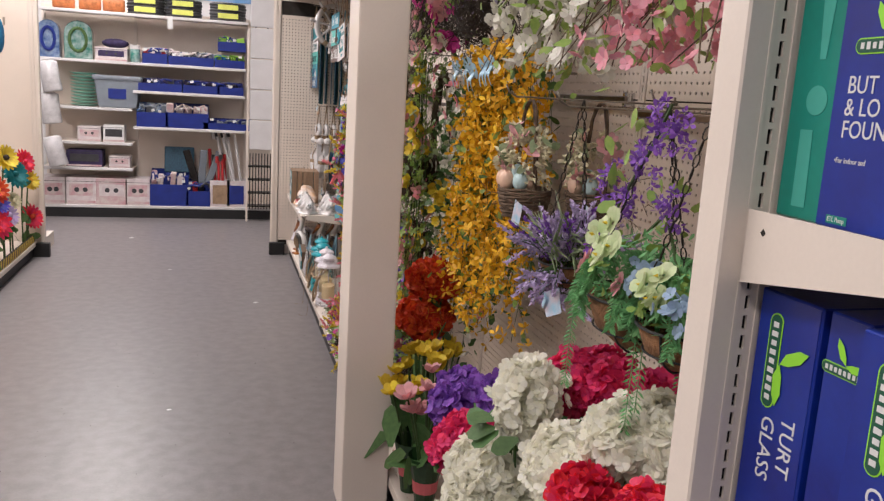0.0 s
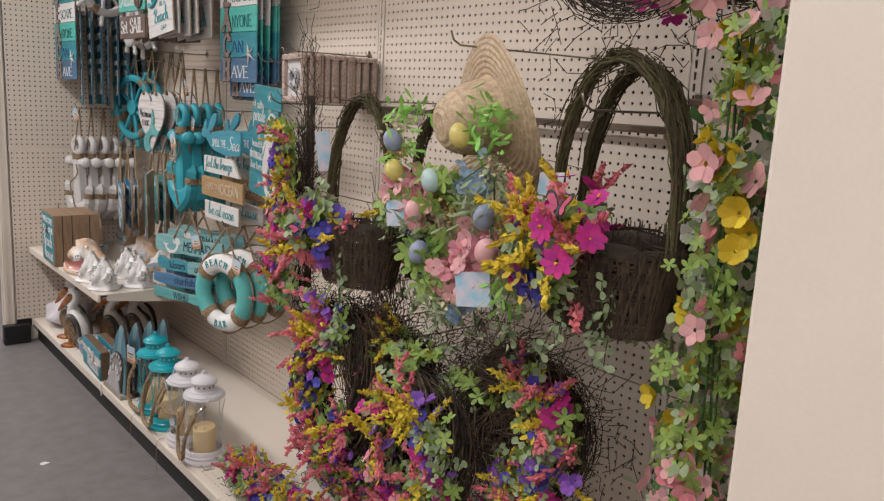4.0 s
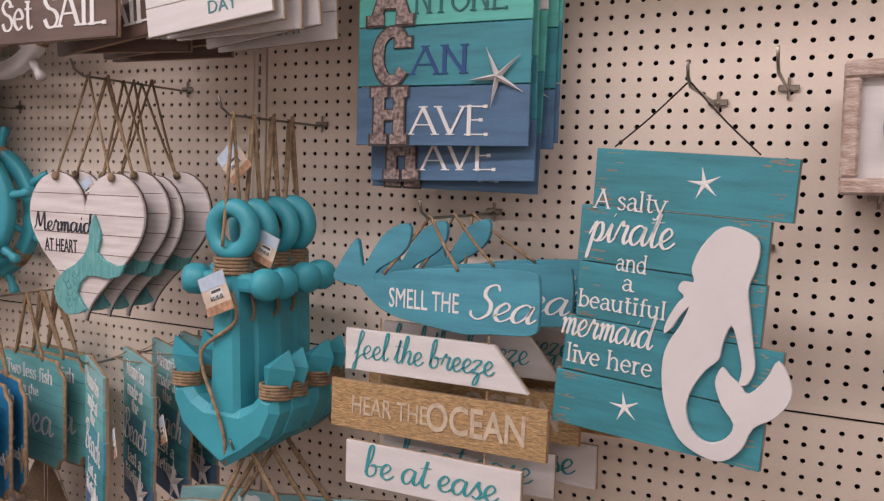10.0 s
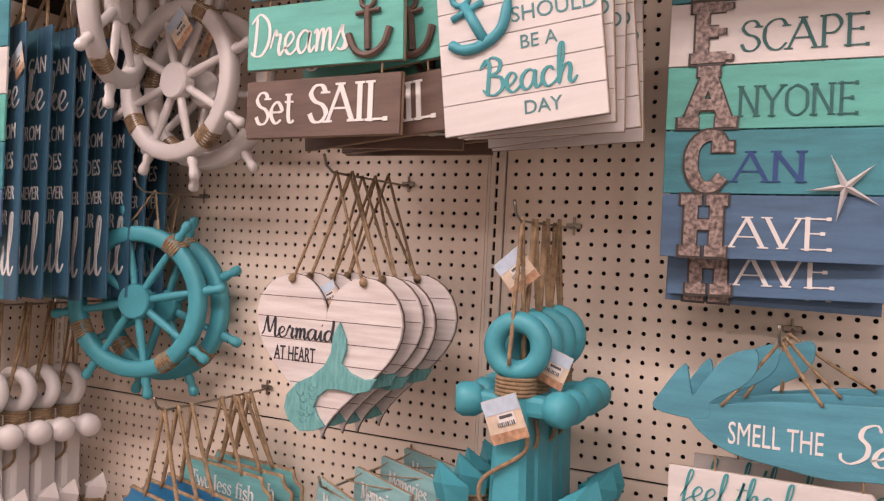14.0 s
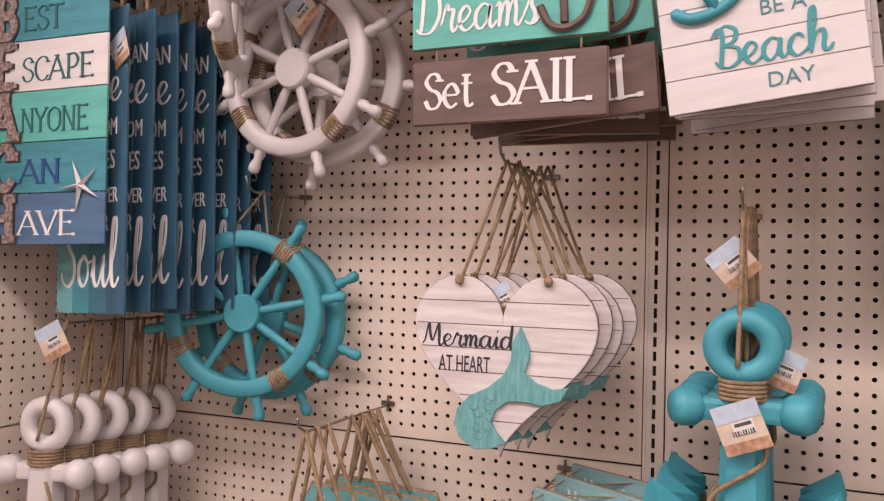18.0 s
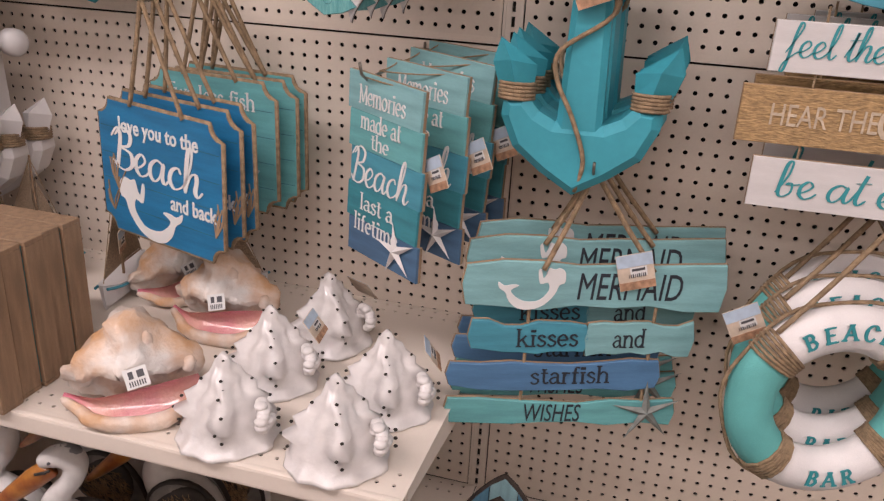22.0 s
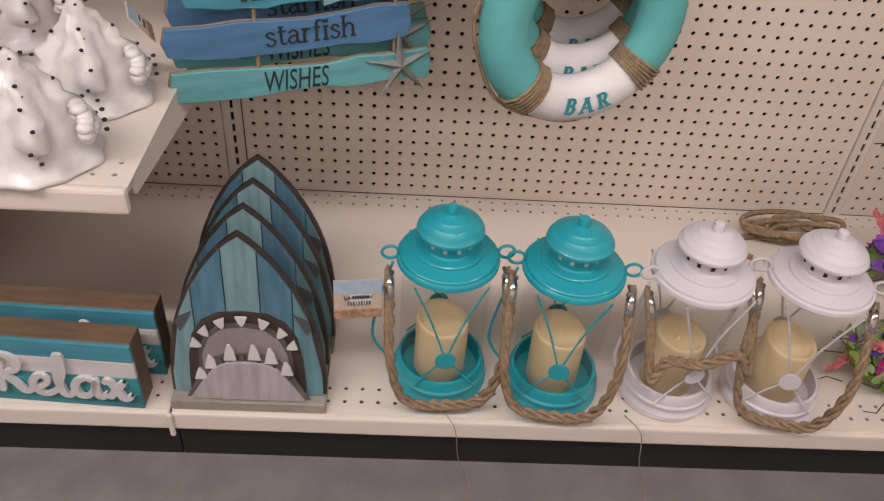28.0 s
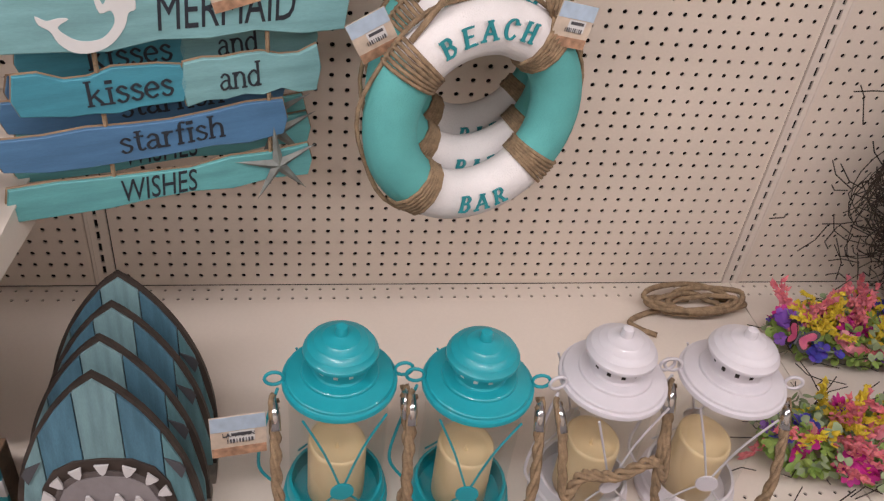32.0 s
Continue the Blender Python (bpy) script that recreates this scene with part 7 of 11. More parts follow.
for i, (x, y) in enumerate(((-0.57, -0.42), (-0.57, -0.7))):
    th_ = thing("loose_thread", pose(x, y, 0), "thin pale thread hanging over the shelf edge", "thread")
    part("strand", tube(B(), smooth_path([(0.02, 0.02, DECK + 0.004), (-0.012, 0.0, DECK), (-0.02, -0.01, 0.06), (-0.03, -0.03, 0.004), (-0.08, -0.02, 0.003)], 5), 0.0008, 4), ROPE, th_)
for x, y, s_ in ((-0.902, -0.398, 0.013), (-1.35, -2.2, 0.008), (-1.5, 0.6, 0.01), (-1.9, 1.9, 0.02)):
    sc = thing("paper_scrap", pose(x, y, 0.001, 0, 0, 30), "small torn scrap of white paper on the floor", "scrap")
    part("scrap", slab(B(), [(-s_, -s_ * 0.8), (s_ * 1.2, -s_), (s_, s_ * 0.7), (-s_ * 0.3, s_), (-s_ * 1.1, s_ * 0.4)], 0.001), TXTW, sc)
sp = B()
rnd = random.Random(3)
for i in range(120):
    x, y = rnd.uniform(-2.3, -0.62), rnd.uniform(-5, 2.6)
    q = rnd.uniform(0.0012, 0.0035)
    box(sp, (q, q * 1.4, 0.0008), (x, y, 0.0006))
tagged(part("floor_grit", sp, DARK), "fine dark grit on the floor", "grit", kind="stuff")

# ---- artificial flowers ----
RNG = np.random.default_rng(5)


def petal_mat(name, color, dark=None, rnd=0.18, thin=0.25):
    return mat(name, color, 0.6, var=0.08, scale=60, bump=0.1, fine=200, second=dark, random=rnd, thin=thin)


FY = petal_mat("yellow_petal", (0.93, 0.57, 0.03), (0.84, 0.46, 0.016), 0.16, 0.22)
FYL = petal_mat("lemon_petal", (0.86, 0.66, 0.05), None, 0.16, 0.22)
FW = petal_mat("white_petal", (0.84, 0.82, 0.74), (0.74, 0.72, 0.62), 0.16, 0.22)
FC = petal_mat("cream_petal", (0.84, 0.78, 0.54), None, 0.16, 0.22)
FP = petal_mat("pink_petal", (0.86, 0.27, 0.34), (0.84, 0.38, 0.44), 0.16, 0.22)
FPP = petal_mat("pale_pink_petal", (0.86, 0.46, 0.48), None, 0.16, 0.22)
FM = petal_mat("magenta_petal", (0.66, 0.035, 0.30), (0.5, 0.02, 0.26), 0.16, 0.22)
FR = petal_mat("crimson_petal", (0.84, 0.03, 0.09), (0.74, 0.015, 0.06), 0.16, 0.22)
FV = petal_mat("violet_petal", (0.30, 0.12, 0.56), (0.22, 0.08, 0.46), 0.16, 0.22)
FH = petal_mat("hot_pink_petal", (0.84, 0.05, 0.2), (0.74, 0.03, 0.15), 0.16, 0.22)
FCW = petal_mat("ivory_petal", (0.95, 0.94, 0.86), (0.93, 0.91, 0.76), 0.06, 0.45)
FRP = petal_mat("rose_pink_petal", (0.86, 0.33, 0.41), (0.82, 0.42, 0.48), 0.16, 0.22)
FB = petal_mat("blue_violet_petal", (0.08, 0.10, 0.56), (0.13, 0.08, 0.52), 0.16, 0.22)
FL = petal_mat("lavender_petal", (0.54, 0.43, 0.72), (0.58, 0.48, 0.7), 0.16, 0.22)
FCO = petal_mat("coral_bud", (0.82, 0.27, 0.30), (0.78, 0.18, 0.24), 0.16, 0.22)
FO = petal_mat("orange_petal", (0.78, 0.10, 0.02), (0.62, 0.05, 0.015), 0.16, 0.22)
FBL = petal_mat("pale_blue_petal", (0.36, 0.5, 0.66))
GL = petal_mat("lime_leaf", (0.35, 0.47, 0.11), (0.24, 0.38, 0.08), 0.16, 0.22)
GD = petal_mat("dark_leaf", (0.07, 0.15, 0.045), (0.10, 0.2, 0.06), 0.16, 0.22)
GG = petal_mat("grey_leaf", (0.36, 0.44, 0.24), (0.26, 0.34, 0.19), 0.16, 0.22)
GF = petal_mat("fern_leaf", (0.17, 0.45, 0.17), (0.24, 0.52, 0.22), 0.16, 0.22)
FGC = petal_mat("green_cream_petal", (0.70, 0.78, 0.48), (0.58, 0.70, 0.38), 0.1, 0.3)
STEM = mat("green_stem", (0.06, 0.12, 0.03), 0.7, var=0.15, random=0.2)
COIR = mat("coir_liner", (0.34, 0.17, 0.075), 0.95, var=0.2, scale=50, bump=1.0, fine=300)
STRAW = mat("straw_hat", (0.72, 0.55, 0.37), 0.7, var=0.16, scale=80, bump=0.7, fine=260)
EGGB = mat("pale_blue_egg", (0.50, 0.66, 0.66), 0.45, var=0.05, scale=60)
EGGP = mat("peach_egg", (0.74, 0.50, 0.36), 0.45, var=0.05, scale=60)
EGGV = mat("slate_egg", (0.30, 0.34, 0.46), 0.45, var=0.08, scale=60)
EGGY = mat("yellow_egg", (0.72, 0.60, 0.18), 0.45, var=0.08, scale=60)
CARDB = mat("blue_card", (0.32, 0.56, 0.72), 0.5, var=0.08, scale=30, second=(0.7, 0.6, 0.66))
RIBB = mat("pale_blue_ribbon", (0.46, 0.70, 0.86), 0.4, var=0.06)
WRAP = mat("dark_green_wrap", (0.02, 0.075, 0.02), 0.4, var=0.2, scale=20)
POTP = mat("pink_band", (0.70, 0.15, 0.17), 0.5, var=0.05)


def leafy(n, length, width, cup, twist=0.0, inner=0.12):
    """n petals round a centre in the xy plane, cupped up z: points and faces."""
    v, f = [], []
    for i in range(n):
        a = 2 * math.pi * i / n
        c, s = math.cos(a), math.sin(a)
        rows = [(inner * length, width * 0.25, 0.0), (0.55 * length, width, cup * 0.5), (0.85 * length, width * 0.7, cup * 0.85), (length, 0.0, cup)]
        k = len(v)
        for r, w, z in rows:
            for sgn in (-1, 1) if w else (0,):
                x, y = r, sgn * w
                v.append((x * c - y * s, x * s + y * c, z * length + sgn * twist * w))
        f += [(k, k + 2, k + 3, k + 1), (k + 2, k + 4, k + 5, k + 3), (k + 4, k + 6, k + 5)]
    return np.array(v), f


def blunt(n, length, width, cup):
    """n broad round-ended petals, each of four rows."""
    v, f = [], []
    for i in range(n):
        a = 2 * math.pi * i / n
        c, s = math.cos(a), math.sin(a)
        k = len(v)
        for r, w, z in ((0.1, 0.22, 0.0), (0.45, 0.9, 0.35), (0.8, 1.0, 0.8), (1.0, 0.5, 1.0)):
            for sg in (-1, 1):
                x, y = r * length, sg * w * width
                v.append((x * c - y * s, x * s + y * c, z * cup * length + (0.06 if sg > 0 else -0.02) * w))
        f += [(k, k + 2, k + 3, k + 1), (k + 2, k + 4, k + 5, k + 3), (k + 4, k + 6, k + 7, k + 5)]
    return np.array(v), f


T_HYD = blunt(5, 1.0, 0.46, 0.25)
T_MAPLE = leafy(5, 1.0, 0.26, 0.1, 0.1, 0.0)
T_STAR = leafy(4, 1.0, 0.26, 0.35, 0.3)
T_FIVE = leafy(5, 1.0, 0.42, 0.3, 0.1)
T_FOUR = leafy(4, 1.0, 0.55, 0.28, 0.1)
T_DAISY = leafy(8, 1.0, 0.3, 0.15, 0.1)
T_CUP = leafy(6, 1.0, 0.5, 0.9, 0.1)
T_LEAF = leafy(1, 1.0, 0.3, 0.2, 0.35, 0.0)
T_PAIR = leafy(2, 1.0, 0.36, 0.2, 0.2, 0.0)
T_TRIO = leafy(3, 1.0, 0.4, 0.12, 0.2, 0.0)
T_BLADE = leafy(1, 1.0, 0.13, 0.25, 0.3, 0.0)
T_ROUND = leafy(2, 1.0, 0.62, 0.15, 0.1, 0.0)
T_BUD = (np.array([(0.3, 0, 0), (-0.15, 0.26, 0), (-0.15, -0.26, 0), (0, 0, 0.7), (0, 0, -0.3)]) * 1.0, [(0, 1, 3), (1, 2, 3), (2, 0, 3), (1, 0, 4), (2, 1, 4), (0, 2, 4)])
T_NEEDLE = (np.array([(0.06, 0, 0), (-0.06, 0, 0), (0.05, 0, 0.6), (-0.05, 0, 0.6), (0, 0.05, 1.0)]), [(0, 1, 3, 2), (2, 3, 4)])


def frames_of(nrm, rng):
    """Random turns whose z follows the given normals."""
    n = nrm / np.maximum(1e-9, np.linalg.norm(nrm, axis=1, keepdims=True))
    r = rng.normal(size=n.shape)
    x = r - n * (r * n).sum(1, keepdims=True)
    x /= np.maximum(1e-9, np.linalg.norm(x, axis=1, keepdims=True))
    return np.stack([x, np.cross(n, x), n], 2)


def cloud(name, parent, tmpl, pos, nrm, size, material, rng=RNG, label="", loose=0.5):
    """One mesh of many small petals, leaves or buds at the given places."""
    pos, nrm = np.asarray(pos, float), np.asarray(nrm, float)
    if not len(pos):
        return None
    V, F = tmpl
    R = frames_of(nrm + rng.normal(scale=loose, size=nrm.shape) * np.linalg.norm(nrm, axis=1, keepdims=True), rng)
    s = size * rng.uniform(0.75, 1.25, len(pos))
    v = (np.einsum("nij,kj->nki", R, V) * s[:, None, None] + pos[:, None, :]).reshape(-1, 3)
    k = len(V)
    f = [tuple(i * k + j for j in face) for i in range(len(pos)) for face in F]
    return tagged(part(name, grid_mesh(name, v.tolist(), f, material), material, parent, label), kind="stuff")


def shell_points(n, center, radii, rng=RNG, face=(-1, 0, 0.3), fill=0.25):
    """Places on the near half of an ellipsoid, with normals."""
    d = rng.normal(size=(n, 3)) + np.array(face) * 0.55
    d /= np.linalg.norm(d, axis=1, keepdims=True)
    r = 1 - fill * rng.random((n, 1)) ** 2
    return np.array(center) + d * np.array(radii) * r, d / np.array(radii)


def strands(n, top, spread, drop, sway, rng=RNG, k=14):
    """Hanging lines: arrays of k points each."""
    out = []
    for i in range(n):
        p0 = np.array(top) + rng.uniform(-1, 1, 3) * np.array(spread)
        d = drop * rng.uniform(0.75, 1.08)
        t = np.linspace(0, 1, k)
        ph = rng.uniform(0, 6.28)
        w = np.stack([sway * np.sin(5 * t + ph) * t, sway * np.cos(4 * t + ph * 2) * t, -d * t], 1)
        out.append(p0 + w)
    return out


def stems(name, parent, lines, r, material, n=4):
    b = B()
    for ln in lines:
        tube(b, [tuple(p) for p in ln], r, n)
    return tagged(part(name, b, material, parent), kind="stuff")


def twiggy(name, parent, n, center, radii, length, material, rng=RNG, r=0.0012, dirs=None):
    """A tangle of thin twigs."""
    b = B()
    for i in range(n):
        p = np.array(center) + rng.normal(size=3) * np.array(radii) * 0.5
        d = rng.normal(size=3) if dirs is None else np.array(dirs) + rng.normal(size=3) * 0.35
        d /= np.linalg.norm(d)
        q = p + d * length * rng.uniform(0.5, 1.2)
        mid = (p + q) / 2 + rng.normal(size=3) * length * 0.12
        tube(b, [tuple(p), tuple(mid), tuple(q)], r, 3)
    return tagged(part(name, b, material, parent), kind="stuff")


def ring_twigs(parent, center, R, thick, n, rng=RNG, plane="wall", material=TWIG, squash=1.0):
    """A twig wreath: many arcs wound round a ring."""
    b = B()
    for i in range(n):
        a0, span = rng.uniform(0, 6.28), rng.uniform(1.0, 2.6)
        o, ph, tw = rng.normal(size=2) * thick * 0.22, rng.uniform(0, 6.28), rng.uniform(2, 5)
        pts = []
        for t in np.linspace(0, 1, 9):
            a = a0 + span * t
            rr = R + thick * 0.5 * math.cos(ph + tw * t) + o[0]
            h = thick * 0.5 * math.sin(ph + tw * t) + o[1]
            if plane == "wall":
                pts.append((center[0] - h, center[1] + rr * math.cos(a), center[2] + rr * squash * math.sin(a)))
            else:
                pts.append((center[0] + rr * math.cos(a), center[1] + rr * squash * math.sin(a), center[2] + h))
        tube(b, pts, 0.0011, 3)
    return tagged(part("twig", b, material, parent), kind="stuff")


def meadow(parent, pos, nrm, rng=RNG, scale=1.0, leaf=0.35):
    """Mixed bright silk flowers and leaves at the given places."""
    n = len(pos)
    # flowers of a kind stand in clumps
    seat = pos[rng.choice(n, max(2, n // 6), False)]
    near = np.argmin(((pos[:, None, :] - seat[None]) ** 2).sum(2), 1)
    pick = np.where(rng.random(n) < 0.8, rng.permutation(np.linspace(0.01, 0.99, len(seat)))[near], rng.random(n))
    bands = ((0.11, "magenta_daisy", T_DAISY, FM, 0.0185), (0.22, "violet_bloom", T_HYD, FV, 0.014), (0.32, "blue_bloom", T_HYD, FB, 0.0135),
             (0.36, "yellow_bloom", T_STAR, FYL, 0.021), (0.4, "pink_bloom", T_HYD, FP, 0.016))
    lo = 0.0
    for hi, nm, tm, mt, sz in bands:
        k = (pick >= lo) & (pick < hi)
        cloud(nm, parent, tm, pos[k], nrm[k], sz * scale, mt, rng)
        if nm == "magenta_daisy":
            cloud("daisy_eye", parent, T_BUD, pos[k] + nrm[k] / np.linalg.norm(nrm[k], axis=1, keepdims=True) * 0.003 * scale, nrm[k], 0.007 * scale, FYL, rng)
        lo = hi
    for hi, nm, mt in ((0.54, "coral_spike", FCO), (0.66, "yellow_spike", FYL)):
        k = (pick >= lo) & (pick < hi)
        base = pos[k][:: 2]
        d = 0.35 * nrm[k][:: 2] / np.linalg.norm(nrm[k][:: 2], axis=1, keepdims=True) + rng.normal(scale=0.6, size=base.shape)
        d /= np.maximum(1e-9, np.linalg.norm(d, axis=1, keepdims=True))
        t = rng.random((len(base), 40, 1))
        pp = base[:, None, :] + d[:, None, :] * t * 0.068 * scale + rng.normal(scale=0.0042 * scale, size=(len(base), 40, 3)) * (1.3 - t)
        cloud(nm, parent, T_BUD, pp.reshape(-1, 3), np.repeat(d, 40, 0), 0.0125 * scale, mt, rng)
        lo = hi
    k = pick >= lo
    g = rng.random(n) < 0.55
    cloud("lime_leaf", parent, T_MAPLE, pos[k & g], nrm[k & g], 0.019 * scale, GL, rng)
    cloud("grey_leaf", parent, T_ROUND, np.repeat(pos[k & ~g], 3, 0) + rng.normal(scale=0.012 * scale, size=(3 * int((k & ~g).sum()), 3)), np.repeat(nrm[k & ~g], 3, 0), 0.0125 * scale, GG, rng)
    inner = pos - nrm / np.linalg.norm(nrm, axis=1, keepdims=True) * 0.02 * scale
    h = rng.random(n) < leaf
    cloud("lower_leaf", parent, T_TRIO, inner[h], nrm[h], 0.018 * scale, GL, rng)


def band(b, pts, across, width):
    """A thin flat ribbon along a line."""
    across = across.normalized() * width / 2
    lift = Vector((-0.0008, 0, 0.0004))
    for up in (lift, -lift):
        row = [(b.verts.new(Vector(p) - across + up), b.verts.new(Vector(p) + across + up)) for p in pts]
        for p, q in zip(row, row[1:]):
            b.faces.new((p[0], p[1], q[1], q[0]))
    return b


def butterfly(parent, at, turn=0, size=0.042, material=None):
    def wings(k, lift):
        b = B()
        for s in (-1, 1):
            o = smooth_path([(0, 0, 0), (s * 0.75, 0.95, 0), (s * 1.2, 0.85, 0), (s * 1.15, 0.4, 0), (s * 0.7, 0.0, 0), (s * 0.9, -0.4, 0), (s * 0.7, -0.8, 0), (s * 0.3, -0.6, 0)], 3, True)
            c = Vector((s * 0.65, 0.15, 0))
            slab(b, [tuple(((c + (p - c) * k) * size)[:2]) for p in o][::s], 0.0008, lift, m=pose(0, 0, 0, 0, -s * 22, 0))
        return b
    w = part("butterfly", wings(1.0, 0), KICK, parent, "pink feather butterfly with black wing edges", m=Matrix.Translation(at) @ FACE @ pose(0, 0, 0, -30, turn, turn))
    part("wing_face", wings(0.74, 0.0012), material or FBUT, w)
    e = B()
    tube(e, [(0, size * 0.5, 0.002), (0, -size * 0.5, 0.002)], 0.002, 5)
    part("insect_body", e, INK, w)
    return w


FBUT = petal_mat("butterfly_pink", (0.62, 0.13, 0.24), (0.5, 0.07, 0.2))


def card(parent, at, w, h, rx, ry, rz):
    return part("hang_card", box(B(), (w, h, 0.0012)), CARDB, parent, "pale blue printed hang card", m=Matrix.Translation(at) @ FACE @ pose(0, 0, 0, rx, ry, rz))


# bay next to the lanterns: swag, flower baskets, straw hats, wreaths
def swag(y, z0, z1, out, label, seed, n=260):
    rng = np.random.default_rng(seed)
    s = thing("flower_swag", pose(-out, y, z0), label, "flower swag", "flower swags on hooks")
    L = z1 - z0
    twiggy("twig", s, 520, (0.02, -0.02, L * 0.52), (0.03, 0.035, L * 0.66), 0.075, TWIG, rng, 0.001, (0, 0, 1))
    stems("core", s, [[(0.025 + 0.006 * math.sin(2 * i), -0.035 + 0.01 * math.sin(1.7 * i + t * 5), L * t) for t in np.linspace(-0.02, 1.06, 12)] for i in range(14)], 0.0022, TWIG, 3)
    twiggy("brown_twig", s, 160, (0.01, -0.025, L * 0.55), (0.03, 0.03, L * 0.6), 0.07, TWIGL, rng, 0.0009, (0, 0.1, 1))
    t = rng.random(n) * 0.94
    pos = np.stack([-0.035 - 0.03 * rng.random(n), 0.006 + 0.012 * np.sin(t * 7) + rng.normal(scale=0.021, size=n), L * t], 1)
    meadow(s, pos, np.stack([-np.ones(n), rng.normal(scale=0.4, size=n), 0.2 * np.ones(n)], 1), rng, 0.85)
    k = rng.random(60)
    cloud("lime_leaf", s, T_TRIO, np.stack([-0.03 + 0 * k, rng.normal(scale=0.03, size=60), L * (0.1 + 0.8 * k)], 1), np.tile((-1, 0, 0.2), (60, 1)), 0.02, GL, rng)
    return s


hook(-1.42, 1.40, 0.5)
s1 = swag(-1.468, 0.82, 1.385, 0.45, "hanging twig swag covered with bright silk flowers and butterflies", 21, 400)
for at, tn in (((-0.09, 0.02, 0.5), 20), ((-0.07, 0.05, 0.1), 30)):
    butterfly(s1, at, tn, 0.021)
card(s1, (0.04, -0.085, 0.45), 0.04, 0.11, 0, 62, 14)


def flower_basket(y, z, out, seed, label, hw=0.125, hh=0.3, n=230):
    rng = np.random.default_rng(seed)
    s = thing("flower_basket", pose(-out, y, z), label, "flower basket", "twig flower baskets on hooks")
    b = B()
    k0 = hw / 0.118
    for i in range(26):
        h = -0.14 + 0.14 * i / 25
        R = (0.085 + 0.02 * i / 25) * k0
        ph = rng.uniform(0, 6)
        tube(b, [(R * 0.75 * math.cos(a) + rng.normal() * 0.002, R * 1.15 * math.sin(a), h + 0.004 * math.sin(5 * a + ph)) for a in np.linspace(0, 6.28, 17)[:-1]], 0.0034, 4, True)
    for i in range(420):
        a = rng.uniform(0, 6.28)
        q = (0.083 + 0.005 * rng.random()) * k0
        a2 = a + rng.uniform(-0.35, 0.35)
        tube(b, [(q * 0.75 * math.cos(a), q * 1.15 * math.sin(a), -0.145), (q * 0.9 * math.cos((a + a2) / 2), q * 1.3 * math.sin((a + a2) / 2), -0.07), (q * 0.98 * math.cos(a2), q * 1.45 * math.sin(a2), rng.uniform(-0.01, 0.02))], 0.0014, 3)
    part("basket_wall", b, TWIGB, s, "woven dark twig basket")
    part("basket_base", lathe(B(), [(0, -0.142), (0.07, -0.142), (0.075, -0.13), (0.07, -0.125), (0, -0.125)], 16), TWIG, s)
    part("moss_fill", lathe(B(), [(0, 0.004), (0.05, 0.0), (0.075, -0.012)], 16), TWIG, s)
    hl = []
    for i in range(13):
        o = rng.normal(size=3) * 0.0042
        hl.append([(o[0] + 0.01 * math.sin(3 * t + i), hw * math.cos(t) + o[1], hh * math.sin(t) ** 0.8 + o[2]) for t in np.linspace(0, math.pi, 13)])
    stems("handle", s, hl, 0.0028, MOSSY, 5)
    stems("handle_twig", s, [[(rng.normal() * 0.008, (hw + e) * math.cos(t), (hh + e) * math.sin(t) ** 0.8 + 0.006 * rng.normal()) for t in np.linspace(t0, t0 + 0.7, 5)] for t0, e in zip(rng.uniform(0, 2.4, 200), rng.normal(scale=0.0075, size=200))], 0.0013, MOSSY, 3)
    pos, nrm = shell_points(n, (-0.085, 0.05 * k0, -0.015), (0.06, 0.09, 0.095), rng, (-1, 0.2, 0.4))
    meadow(s, pos, nrm, rng, 1.4, 0.12)
    ln = strands(5, (-0.08, -0.03, -0.05), (0.02, 0.08, 0.02), 0.16, 0.02, rng, 8)
    stems("trailing_stem", s, ln, 0.0012, STEM, 3)
    pp = np.concatenate(ln)
    cloud("trailing_leaf", s, T_PAIR, pp, np.tile((-1.0, 0, 0.3), (len(pp), 1)), 0.018, GG, rng)
    return s


hook(-1.75, 1.42, 0.5)
f1 = flower_basket(-1.76, 1.09, 0.42, 31, "dark twig basket of bright silk flowers with a tall handle", 0.142, 0.33, 170)
butterfly(f1, (-0.16, 0.03, 0.0), 40, 0.025)
butterfly(f1, (-0.165, 0.14, -0.05), -20, 0.024)
card(f1, (-0.05, 0.2, -0.03), 0.09, 0.07, 10, -30, 20)
f2 = flower_basket(-1.87, 1.1, 0.24, 32, "dark twig basket of silk flowers behind another", n=60)
f3 = flower_basket(-2.575, 1.18, 0.42, 33, "dark twig basket of magenta daisies with a tall handle", 0.14, 0.34, 220)
hook(-2.56, 1.43, 0.5)
rng = np.random.default_rng(8)
pos, nrm = shell_points(13, (-0.09, 0.03, 0.03), (0.085, 0.12, 0.1), rng, (-1, 0.2, 0.5))
cloud("big_daisy", f3, T_DAISY, pos, nrm, 0.025, FM, rng, loose=0.25)
cloud("daisy_eye", f3, T_BUD, pos + nrm / np.linalg.norm(nrm, axis=1, keepdims=True) * 0.006, nrm, 0.011, FY, rng, loose=0.1)
butterfly(f3, (-0.15, -0.01, 0.08), 0, 0.027)
card(f3, (-0.04, 0.12, 0.08), 0.1, 0.09, -10, -20, 6)
f4 = flower_basket(-2.5, 1.18, 0.26, 34, "dark twig basket of silk flowers behind the daisies", 0.13, 0.33, 60)


